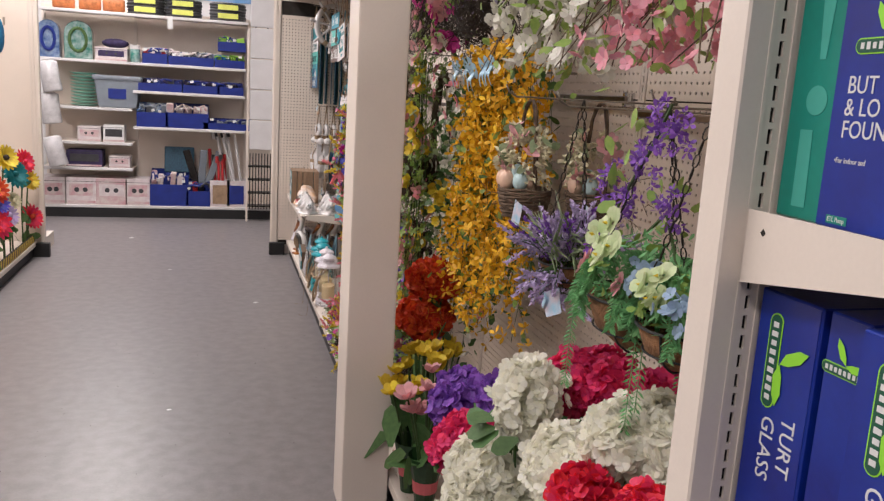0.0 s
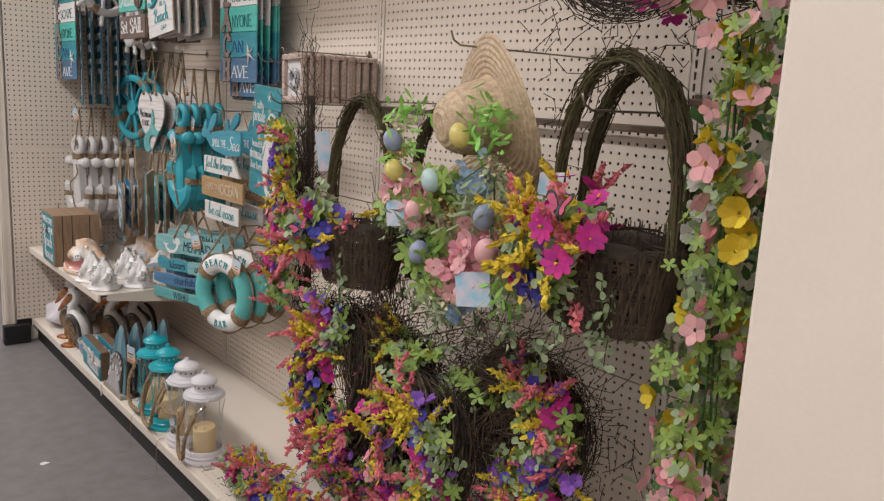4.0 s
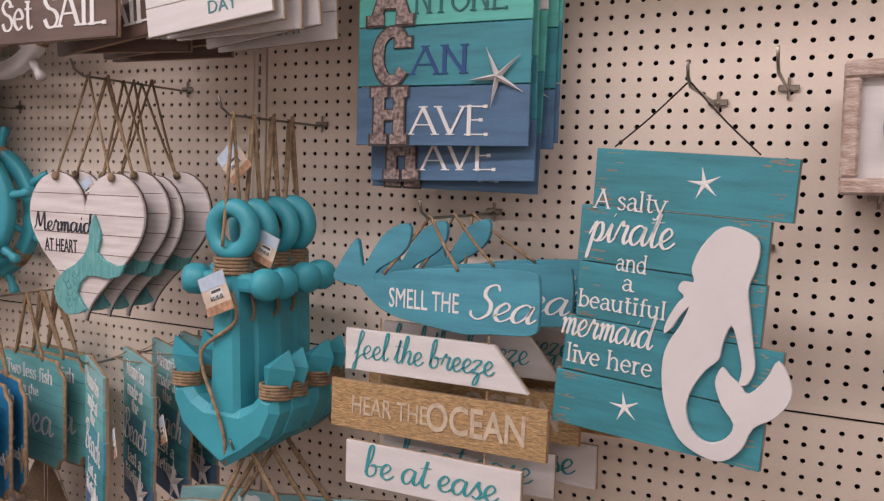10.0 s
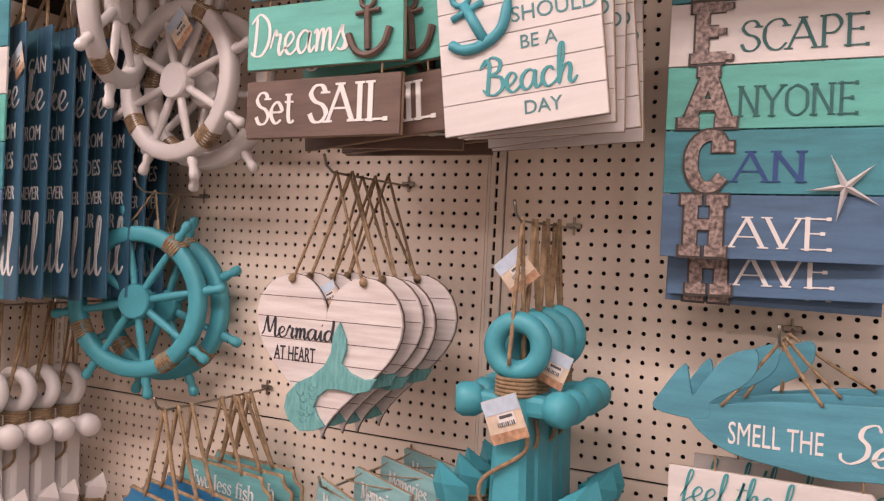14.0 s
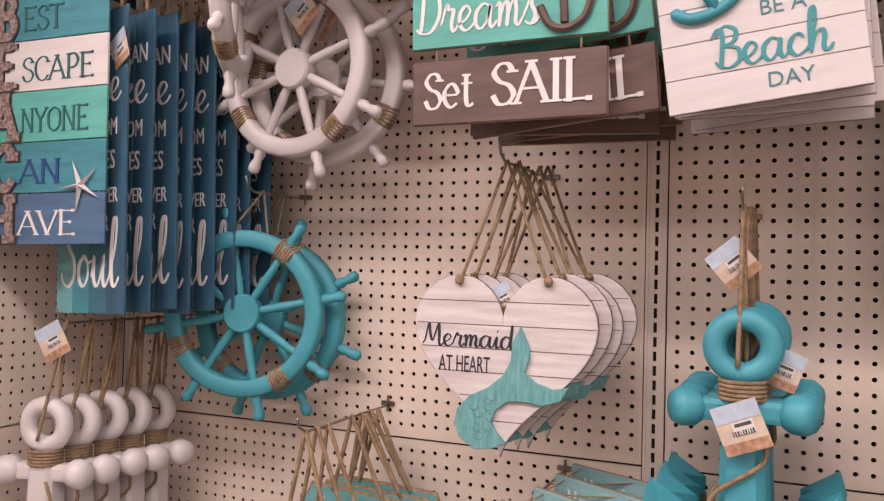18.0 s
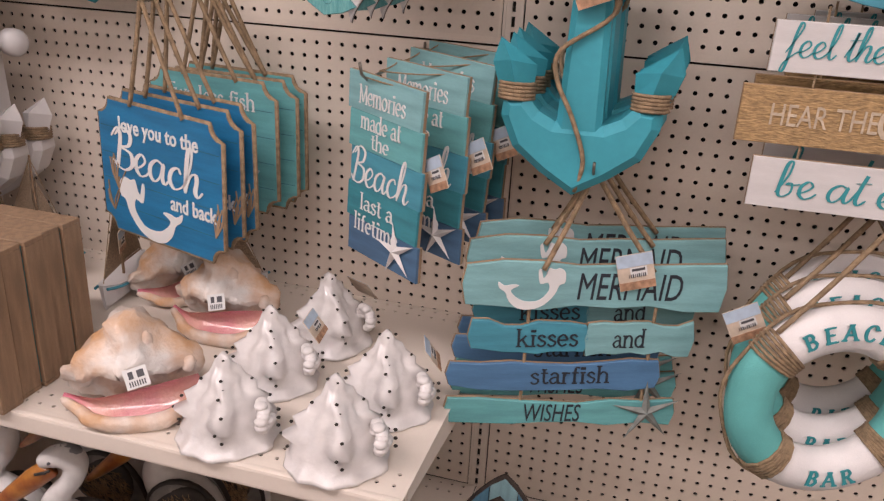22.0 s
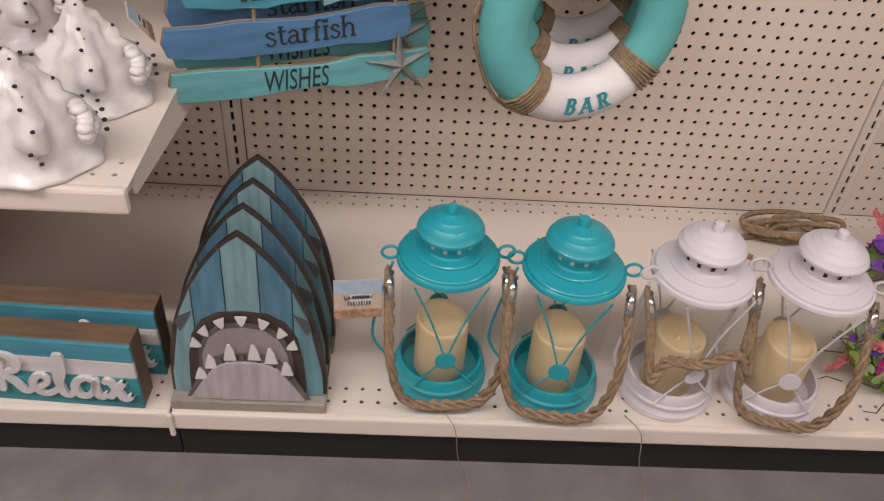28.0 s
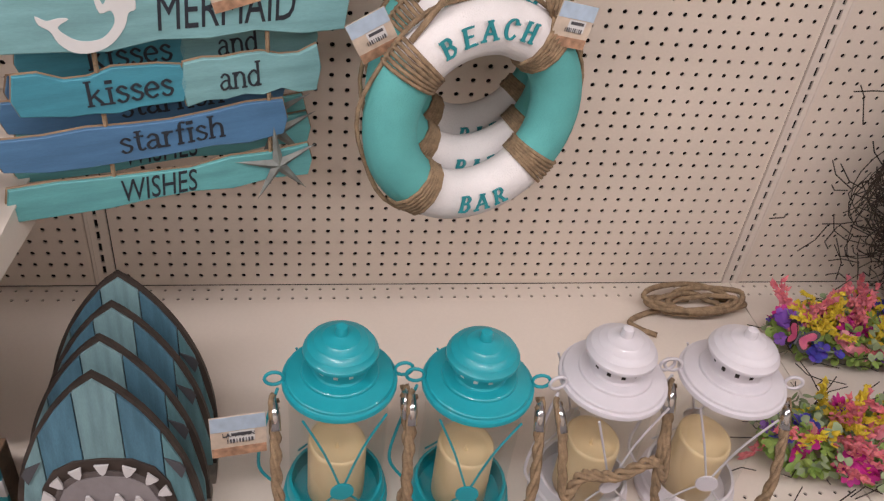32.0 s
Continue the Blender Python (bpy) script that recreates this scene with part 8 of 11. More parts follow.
HIGH = dict(pink=((-2.07, 1.225), (-2.11, 1.215), (-2.15, 1.22)), lime=((-2.17, 1.25), (-2.19, 1.215), (-2.04, 1.21)), fern=((-2.05, 1.39), (-2.32, 1.405), (-2.3, 1.36), (-2.06, 1.3)),
            pale=((-2.08, 1.2), (-2.12, 1.15)), yellow=((-2.015, 1.305), (-2.04, 1.31), (-2.22, 1.205)), cream=((-2.03, 1.35), (-2.01, 1.36), (-2.34, 1.3)), blue=((-2.27, 1.27), (-2.3, 1.265)),
            egg=((-2.05, 1.335, None), (-2.06, 1.27, None), (-2.19, 1.262, None), (-2.275, 1.36, None), (-2.14, 1.19, None)), card=((-2.085, 1.185),), vine=((-2.05, 1.22), (-2.36, 1.27)))
LOW = dict(pink=((-2.28, 1.09), (-2.3, 1.13), (-2.33, 1.15), (-2.25, 1.07)), lime=((-2.17, 1.06), (-2.14, 1.08), (-2.2, 1.05)), fern=((-2.15, 1.13), (-2.4, 1.07)),
           pale=((-2.29, 1.21), (-2.31, 1.17), (-2.2, 1.0), (-2.36, 1.24)), yellow=((-2.38, 1.195), (-2.24, 1.2), (-2.19, 1.02)), cream=((-2.22, 1.01), (-2.24, 1.015), (-2.39, 1.14)), blue=((-2.26, 1.0),),
           egg=((-2.16, 1.105, None), (-2.37, 1.145, None), (-2.36, 1.21, None)), card=((-2.335, 1.06),), vine=((-2.12, 1.06), (-2.2, 1.03), (-2.28, 1.02), (-2.36, 1.05), (-2.42, 1.1)))


def straw_hat(y, z, out, seed, tip, trim):
    rng = np.random.default_rng(seed)
    m = Matrix.Translation((-out, y, z)) @ FACE @ pose(0, 0, 0, *tip)
    s = thing("straw_hat", m, "woven straw hat trimmed with silk flowers and eggs", "straw hat", "trimmed straw hats on hooks")
    b = B()
    prof = []
    for i in range(34):
        t = i / 33
        if t < 0.45:
            r, h = 0.178 - 0.094 * (t / 0.45), 0.012 * math.sin(t * 5)
        else:
            u = (t - 0.45) / 0.55
            r, h = 0.084 * math.cos(u * math.pi / 2) ** 0.55, 0.02 + 0.115 * math.sin(u * math.pi / 2)
        prof.append((max(r, 0.0005), h))
    n = 40
    rings = [[b.verts.new((r * math.cos(a), r * math.sin(a) * 0.95, h + 0.018 * math.sin(2 * a + 1) * (r / 0.19) ** 2 + (0.0022 if k % 2 else 0))) for a in [2 * math.pi * j / n for j in range(n)]] for k, (r, h) in enumerate(prof)]
    for p, q in zip(rings, rings[1:]):
        for j in range(n):
            b.faces.new((p[j], p[(j + 1) % n], q[(j + 1) % n], q[j]))
    part("hat", b, STRAW, s, smooth=False)
    inv = m.inverted()
    local = lambda yy, zz, xx=-0.5: np.array(inv @ Vector((xx, yy, zz)))
    out_ = np.array((inv.to_3x3() @ Vector((-1, -0.5, 0.15))).normalized())

    def puff(name, tmpl, spots, n, spread, size, material, loose=0.6):
        pts = np.concatenate([local(*c) + rng.normal(scale=spread, size=(n, 3)) for c in spots])
        cloud(name, s, tmpl, pts, np.tile(out_, (len(pts), 1)), size, material, rng, loose=loose)

    puff("pink_bloom", T_HYD, trim["pink"], 13, 0.021, 0.019, FRP, 0.5)
    puff("pale_bloom", T_HYD, trim["pink"], 8, 0.026, 0.019, FPP, 0.5)
    puff("lime_leaf", T_MAPLE, trim["lime"], 11, 0.026, 0.028, GL, 0.6)
    puff("bright_fern", T_BLADE, trim["fern"], 46, 0.022, 0.03, GF2, 1.2)
    puff("pale_fern", T_BLADE, trim["pale"], 70, 0.028, 0.026, GG, 1.0)
    puff("yellow_bud", T_BUD, trim["yellow"], 26, 0.012, 0.014, FYB)
    puff("cream_bud", T_BUD, trim["cream"], 40, 0.016, 0.013, FC)
    puff("blue_bloom", T_HYD, trim["blue"], 14, 0.014, 0.012, FBL)
    for yy, zz, mt in trim["egg"]:
        part("egg", ball(B(), tuple(local(yy, zz, -0.535)), 0.021, 16, 12, (1, 1.25, 1)), mt, s, smooth=True)
    for yy, zz in trim["card"]:
        part("hang_card", box(B(), (0.075, 0.07, 0.0012)), CARDB, s, "pale blue printed hang card", m=inv @ Matrix.Translation((-0.53, yy, zz)) @ FACE @ pose(0, 0, 0, 0, 25, 8))
    ln = []
    for yy, zz in trim["vine"]:
        p = local(yy, zz)
        q = local(yy + rng.uniform(-0.05, 0.08), zz - rng.uniform(0.06, 0.12), -0.47)
        ln.append([tuple(p), tuple((p + q) / 2 + rng.normal(size=3) * 0.02), tuple(q)])
    ln.append([tuple(local(yy, zz, -0.52)) for yy, zz in ((-2.0, 1.235), (-2.12, 1.245), (-2.24, 1.25), (-2.34, 1.31))] if trim is HIGH else ln[0])
    stems("vine_stem", s, ln, 0.0018, GD, 4)
    tips = np.concatenate([np.array(l)[1:] for l in ln])
    tips = np.repeat(tips, 7, 0) + rng.normal(scale=0.016, size=(len(tips) * 7, 3))
    cloud("vine_leaf", s, T_LEAF, tips, np.tile(out_, (len(tips), 1)), 0.018, GG, rng, loose=1.0)
    cloud("vine_bud", s, T_BUD, tips[::3], np.tile(out_, (len(tips[::3]), 1)), 0.014, FC, rng, loose=1.0)
    return s


FPPE = mat("pink_egg", (0.72, 0.40, 0.42), 0.45, var=0.06, scale=60)
hook(-2.15, 1.55, 0.46)
GF2 = petal_mat("bright_fern_leaf", (0.30, 0.62, 0.10), (0.36, 0.66, 0.16), 0.16, 0.22)
FYB = petal_mat("butter_bud", (0.80, 0.62, 0.26), None, 0.16, 0.22)
for trim_, eggs in ((HIGH, (EGGV, EGGY, EGGB, EGGY, FPPE)), (LOW, (EGGV, FPPE, EGGV))):
    trim_["egg"] = tuple((yy, zz, mt) for (yy, zz, _), mt in zip(trim_["egg"], eggs))
straw_hat(-2.21, 1.405, 0.38, 41, (10, -18, 14), HIGH)
straw_hat(-2.2, 1.17, 0.34, 42, (-10, 18, -10), LOW)


def deck_wreath(x, y, z, R, seed, label, plane="wall", n=300, sq=1.0, scale=1.0, arc=(0, 6.28)):
    rng = np.random.default_rng(seed)
    s = thing("flower_wreath", pose(x, y, z), label, "flower wreath", "twig flower wreaths on the base shelf")
    zc = R * sq + 0.02
    ring_twigs(s, (0, 0, zc if plane == "wall" else 0.04), R, 0.06, 520 if plane == "wall" else 170, rng, plane, TWIG, sq)
    if plane == "wall":
        ring_twigs(s, (-0.012, 0, zc), R, 0.075, 130, rng, plane, TWIGL, sq)
    a = rng.uniform(*arc, n)
    rr = R + rng.normal(scale=0.03, size=n)
    if plane == "wall":
        pos = np.stack([-0.035 - 0.035 * rng.random(n), rr * np.cos(a), zc + rr * sq * np.sin(a)], 1)
        nrm = np.stack([-np.ones(n), 0.4 * np.cos(a), 0.4 * np.sin(a) + 0.2], 1)
    else:
        pos = np.stack([rr * np.cos(a), rr * sq * np.sin(a), 0.08 + 0.03 * rng.random(n)], 1)
        nrm = np.stack([0.4 * np.cos(a) - 0.3, 0.4 * np.sin(a), np.ones(n)], 1)
    m_ = 90
    aa = rng.uniform(0, 6.28, m_)
    fz = []
    for q in aa:
        r0 = R + rng.normal() * 0.02
        r1 = r0 + rng.uniform(-0.02, 0.035)
        q1 = q + rng.uniform(0.1, 0.3)
        if plane == "wall":
            fz.append([(-0.02 + 0.015 * rng.normal(), r0 * math.cos(q), zc + r0 * math.sin(q)), (-0.02 + 0.018 * rng.normal(), r1 * math.cos(q1), zc + r1 * math.sin(q1))])
        else:
            fz.append([(r0 * math.cos(q), r0 * sq * math.sin(q), 0.05), (r1 * math.cos(q1), r1 * sq * math.sin(q1), 0.05 + 0.02 * rng.random())])
    stems("loose_twig", s, fz, 0.001, TWIG, 3)
    meadow(s, pos, nrm, rng, scale * 1.15)
    return s


# hung wreaths: flowers on part of the ring, bare twigs on the rest
deck_wreath(-0.41, -1.665, 0.43, 0.12, 51, "dark twig wreath with bright silk flowers on one side", n=620, sq=1.42, arc=(-2.75, 2.2))
deck_wreath(-0.43, -2.08, 0.45, 0.118, 52, "dark twig wreath with lime leaves and silk flowers", n=400, sq=1.1)
deck_wreath(-0.32, -2.30, 0.56, 0.135, 53, "dark twig wreath with yellow and violet silk flowers", n=340, arc=(1.6, 5.0))
deck_wreath(-0.3, -1.80, 0.50, 0.125, 60, "dark twig wreath with a few leaves and flowers", n=120, arc=(0.6, 2.4))
for yy, zz, ln in ((-1.665, 0.8, 0.44), (-2.08, 0.73, 0.46), (-2.30, 0.87, 0.35), (-1.80, 0.78, 0.33)):
    hook(yy, zz, ln)
deck_wreath(-0.42, -1.78, DECK, 0.14, 54, "small flat twig wreath of magenta and blue silk flowers", "flat", 190)
deck_wreath(-0.42, -2.14, DECK, 0.15, 55, "small flat twig wreath of pink and yellow silk flowers", "flat", 190)
deck_wreath(-0.16, -1.95, DECK, 0.12, 59, "flat twig wreath of silk flowers and lime leaves", "flat", 120)


def lying_swag(x, y0, y1, seed, n):
    """A flower swag laid along the base shelf."""
    rng = np.random.default_rng(seed)
    L = y0 - y1
    s = thing("flower_swag", pose(x, y0, DECK), "twig swag of bright silk flowers lying along the base shelf", "flower swag", "flower swags lying on the base shelf")
    twiggy("twig", s, 220, (0, -L * 0.5, 0.03), (0.1, L * 0.55, 0.02), 0.07, TWIG, rng, 0.0011, (0, -1, 0))
    t = rng.random(n)
    wd = 0.075 * np.minimum(1, 4 * t + 0.35)
    u = rng.uniform(-1, 1, n)
    pos = np.stack([u * wd, -L * t, 0.035 + 0.035 * (1 - u * u) + 0.012 * rng.random(n)], 1)
    meadow(s, pos, np.stack([u * 0.6 - 0.2, rng.normal(scale=0.3, size=n), np.ones(n)], 1), rng, 1.05, 0.8)
    return s


w9 = lying_swag(-0.45, -1.06, -1.66, 57, 560)
butterfly(w9, (-0.05, -0.24, 0.1), 30, 0.026)
w8 = lying_swag(-0.2, -1.2, -1.75, 58, 480)
butterfly(w8, (-0.06, 0.0, 0.09), -20, 0.026)
tw_ = thing("twig_bundle", pose(-0.3, -1.72, 0.6), "dark dried twig bundle hung among the wreaths", "twig bundle")
rng = np.random.default_rng(61)
twiggy("twig", tw_, 900, (-0.04, 0.06, 0.2), (0.08, 0.24, 0.05), 0.06, TWIG, rng, 0.001)
twiggy("lower_twig", tw_, 1500, (0.1, -0.3, 0.02), (0.06, 0.42, 0.24), 0.06, TWIG, rng, 0.001)
twiggy("brown_twig", tw_, 1300, (0.0, -0.5, 0.12), (0.06, 0.2, 0.2), 0.09, TWIGL, rng, 0.001, (0, -0.6, 0.5))
twiggy("mossy_twig", tw_, 700, (-0.06, -0.08, 0.1), (0.05, 0.06, 0.32), 0.09, TWIGL, rng, 0.001, (0, 0.1, 1))
p_, n_ = shell_points(150, (-0.06, -0.22, 0.14), (0.06, 0.3, 0.1), rng, (-1, 0, 0.4))
cloud("lime_leaf", tw_, T_MAPLE, p_[:70], n_[:70], 0.022, GL, rng)
cloud("olive_leaf", tw_, T_ROUND, p_[70:] + (0.02, 0, 0), n_[70:], 0.014, GG, rng)
hook(-1.5, 0.86, 0.22)
ob = thing("leafy_wreath", pose(-0.12, -1.33, 0.36), "dark twig wreath with green leaves hung low on the pegboard", "wreath")
ring_twigs(ob, (0, -0.16, 0.06), 0.13, 0.07, 120, rng)
twiggy("dense_twig", ob, 900, (0, -0.175, 0.08), (0.05, 0.16, 0.2), 0.07, TWIG, rng, 0.0013)
p_, n_ = shell_points(90, (-0.05, -0.17, 0.06), (0.05, 0.13, 0.15), rng)
cloud("lime_leaf", ob, T_TRIO, p_[:40], n_[:40], 0.022, GL, rng)
cloud("grey_leaf", ob, T_ROUND, p_[40:70], n_[40:70], 0.016, GG, rng)
meadow(ob, p_[50:] - (0.01, 0, 0), n_[50:], rng, 1.1, 0.3)
hook(-1.45, 0.56, 0.1)


def garland(y, z0, z1, out, seed):
    rng = np.random.default_rng(seed)
    s = thing("leafy_garland", pose(-out, y, z0), "long leafy garland with pink and yellow silk flowers", "garland")
    L = z1 - z0
    ln = strands(6, (0, 0, L), (0.02, 0.03, 0.01), L, 0.03, rng, 14)
    stems("stem", s, ln, 0.002, STEM)
    pp = np.concatenate(ln)
    pp = np.repeat(pp, 4, 0) + rng.normal(scale=0.03, size=(len(pp) * 4, 3))
    nr = np.tile((-1, 0.4, 0.3), (len(pp), 1)).astype(float)
    cloud("leaf", s, T_MAPLE, pp, nr, 0.018, GL, rng)
    cloud("grey_leaf", s, T_ROUND, pp[::2] + rng.normal(scale=0.02, size=pp[::2].shape), nr[::2], 0.016, GG, rng)
    k = rng.choice(len(pp), 60, False)
    cloud("pink_bloom", s, T_FIVE, pp[k[:26]] - (0.02, 0, 0), nr[k[:26]], 0.026, FPP, rng)
    cloud("yellow_bloom", s, T_CUP, pp[k[26:44]] - (0.02, 0, 0), nr[k[26:44]], 0.026, FYL, rng)
    cloud("rose_bloom", s, T_FIVE, pp[k[44:]] - (0.02, 0, 0), nr[k[44:]], 0.02, FP, rng)
    return s


garland(-2.80, 0.5, 1.55, 0.42, 71)
hook(-2.80, 1.58, 0.46)

# rails across the pegboard
RAILM = mat("worn_chrome_rail", (0.42, 0.36, 0.31), 0.28, metal=1.0, var=0.2, scale=4)
for y0, y1, z in ((-1.235, -2.42, 1.385), (-2.45, -3.63, 1.45), (-3.68, -4.86, 1.412)):
    r_ = thing("hang_rail", pose(0, 0, 0), "worn rectangular chrome hanging rail on brackets", "rail")
    part("bar", box(B(), (0.012, abs(y1 - y0), 0.018), (-0.034, (y0 + y1) / 2, z), 0.003), RAILM, r_)
    for yy in (y0 - 0.02, y1 + 0.02):
        part("bracket", box(B(), (0.032, 0.02, 0.04), (-0.016, yy, z), 0.003), CHROME, r_)

# yellow cascade
rng = np.random.default_rng(81)
fc = thing("yellow_garland", pose(-0.3, -3.27, 0.56), "cascade of yellow forsythia garlands hung over a rod", "garland")
lines = []
for i in range(46):
    t = rng.random()
    y = (t - 0.64) * 0.53
    dp = (0.92 + 0.08 * math.sin(i)) * (0.97 - 0.12 * max(0.0, -y / 0.3))
    lines += strands(1, (rng.uniform(-0.05, 0.1), y, 0.98), (0.01, 0.01, 0.02), dp * rng.uniform(0.82, 1.0), 0.05, rng, 18)
stems("vine_stem", fc, lines, 0.0009, STEM, 3)
pp = np.concatenate(lines)
fl = np.repeat(pp[rng.random(len(pp)) < 0.95], 2, 0)
fl = fl + rng.normal(scale=0.017, size=fl.shape) - (0.012, 0, 0)
cloud("yellow_bloom", fc, T_STAR, fl, np.tile((-1, 0.25, 0.15), (len(fl), 1)), 0.0235, FY, rng, loose=0.7)
k = rng.choice(len(pp), 420, False)
cloud("leaf", fc, T_LEAF, pp[k] - (0.01, 0, 0) + rng.normal(scale=0.015, size=(420, 3)), np.tile((-1, 0.3, 0.2), (420, 1)), 0.026, GL, rng, loose=0.8)
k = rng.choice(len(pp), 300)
# leaves set behind the blooms in dark green, their shade put into the colour
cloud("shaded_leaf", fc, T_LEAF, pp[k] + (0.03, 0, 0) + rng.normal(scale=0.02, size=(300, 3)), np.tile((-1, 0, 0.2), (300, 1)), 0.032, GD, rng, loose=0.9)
top = np.stack([rng.uniform(-0.1, 0.1, 60), rng.uniform(-0.32, 0.1, 60), rng.uniform(0.95, 1.03, 60)], 1)
cloud("top_bloom", fc, T_STAR, top, np.tile((-0.8, 0, 0.6), (60, 1)), 0.023, FY, rng)
part("rod", tube(B(), [(0.28, 0.02, 0.965), (-0.06, 0.02, 0.955)], 0.004, 6), STEEL, fc)
for i in range(5):
    bow = B()
    c = Vector((-0.09 + 0.01 * (i % 2), 0.13 - i * 0.085, 0.955 + 0.012 * math.sin(2.2 * i)))
    for sy in (-1, 1):
        band(bow, smooth_path([c, c + Vector((-0.012, sy * 0.02, 0.02)), c + Vector((-0.006, sy * 0.042, 0.012)), c + Vector((-0.002, sy * 0.03, -0.008)), c], 5), Vector((-0.5, 0.25 * sy, 1)), 0.022)
        band(bow, smooth_path([c, c + Vector((-0.014, sy * 0.012, -0.025)), c + Vector((-0.006, sy * 0.022, -0.055))], 5), Vector((0.1, 1, 0.3)), 0.019)
    part("ribbon_bow", bow, RIBB, fc, "pale blue ribbon")
for yy, out, z0, seed in ((-2.86, 0.3, 0.66, 82), (-2.72, 0.26, 0.5, 83), (-3.0, 0.3, 0.64, 84), (-3.02, 0.22, 0.6, 85)):
    rng = np.random.default_rng(seed)
    wv = thing("white_garland", pose(-out, yy, z0), "long hanging garland of white dogwood blossom", "garland", "white garlands")
    ln = strands(9, (0, 0, 0.82), (0.04, 0.06, 0.03), 0.8, 0.04, rng, 14)
    stems("vine_stem", wv, ln, 0.0015, STEM, 3)
    pp = np.concatenate(ln) + rng.normal(scale=0.02, size=(126, 3))
    cloud("white_bloom", wv, T_HYD, pp, np.tile((-1, -0.2, 0.2), (126, 1)), 0.02, FW, rng)
    q = np.repeat(pp, 3, 0) + rng.normal(scale=0.035, size=(378, 3))
    cloud("leaf", wv, T_LEAF, q + (0.02, 0, 0), np.tile((-1, 0, 0.2), (378, 1)), 0.034, GD, rng, loose=0.9)
    cloud("pale_leaf", wv, T_LEAF, q[:120], np.tile((-1, 0, 0.2), (120, 1)), 0.03, GG, rng, loose=0.9)
    cloud("rose_bloom", wv, T_FIVE, q[200:214] - (0.02, 0, 0), np.tile((-1, -0.2, 0.2), (14, 1)), 0.022, FP, rng)
    cloud("yellow_bloom", wv, T_CUP, q[230:240] - (0.03, 0, 0), np.tile((-1, -0.2, 0.2), (10, 1)), 0.026, FYL, rng)

# dark wire and twig hangings over the yellow cascade
rng = np.random.default_rng(91)
for i, yy in enumerate((-2.95, -3.06, -3.16, -3.25, -3.34, -3.43, -3.5, -3.7)):
    tw2 = thing("wire_bundle", pose(-0.3 + 0.02 * (i % 3), yy, 1.56), "dark wire and twig bundle hanging from the rail", "wire bundle", "dark wire bundles")
    b = B()
    for j in range(3):
        tube(b, [(0.012 * j - 0.012, 0.02 * (j - 1) + 0.004 * math.sin(k2), 0.0 + 0.32 * k2 / 12) for k2 in range(13)], 0.0018, 4)
    for k2 in range(16):
        z = 0.02 + k2 * 0.018
        tube(b, [(-0.014, -0.022, z), (-0.02, 0.0, z + 0.004 * math.sin(k2 * 2)), (-0.014, 0.022, z)], 0.0014, 3)
    tagged(part("wire", b, TWIG, tw2), kind="stuff")
    if i < 7:
        twiggy("twig", tw2, 150, (0, 0, 0.22), (0.03, 0.06, 0.24), 0.09, TWIG, rng)
        pp = rng.normal(size=(70, 3)) * (0.02, 0.04, 0.05) + (-0.02, 0, 0.25)
        cloud("lavender_bud", tw2, T_BUD, pp, np.tile((-1, 0, 0.3), (70, 1)), 0.022, FL, rng)
card(tw2, (-0.02, 0.12, 0.26), 0.07, 0.07, 0, 0, 45)
for yy, seed in ((-2.85, 92), (-2.62, 93), (-1.95, 95)):
    rng = np.random.default_rng(seed)
    hh = thing("hanging_flowers", pose(-0.34, yy, 1.62 if yy < -2.5 else 1.76), "hanging bunch of pink and violet silk flowers", "flowers", "high flower bunches")
    pos, nrm = shell_points(70, (0, 0, 0.12), (0.08, 0.09, 0.16), rng)
    cloud("violet_bloom", hh, T_FIVE, pos[:18], nrm[:18], 0.03, FM, rng)
    cloud("pink_bloom", hh, T_FIVE, pos[18:34], nrm[18:34], 0.03, FPP, rng)
    cloud("white_bloom", hh, T_FIVE, pos[34:40], nrm[34:40], 0.028, FW, rng)
    cloud("leaf", hh, T_TRIO, pos[40:], nrm[40:], 0.03, GL, rng)
    if yy < -2.5:
        twiggy("twig", hh, 60, (0.04, 0, 0.1), (0.06, 0.1, 0.2), 0.2, TWIG, rng)
    hook(yy, 1.86 if yy < -2.5 else 2.0, 0.4)


# dark twig wreaths hung high
for yy, zz, out, seed in ((-2.42, 1.78, 0.3, 171), (-2.55, 1.76, 0.4, 172), (-2.72, 1.8, 0.32, 173), (-2.98, 1.78, 0.3, 174), (-3.14, 1.8, 0.36, 175)):
    rng = np.random.default_rng(seed)
    hw_ = thing("twig_wreath", pose(-out, yy, zz), "dark twig wreath hung high on the pegboard", "wreath", "dark twig wreaths hung high")
    ring_twigs(hw_, (0, 0, 0), 0.14, 0.06, 130, rng)
    twiggy("loose_twig", hw_, 130, (0, 0, 0), (0.05, 0.26, 0.28), 0.07, TWIG, rng, 0.001)
    hook(yy, zz + 0.13, out + 0.03)


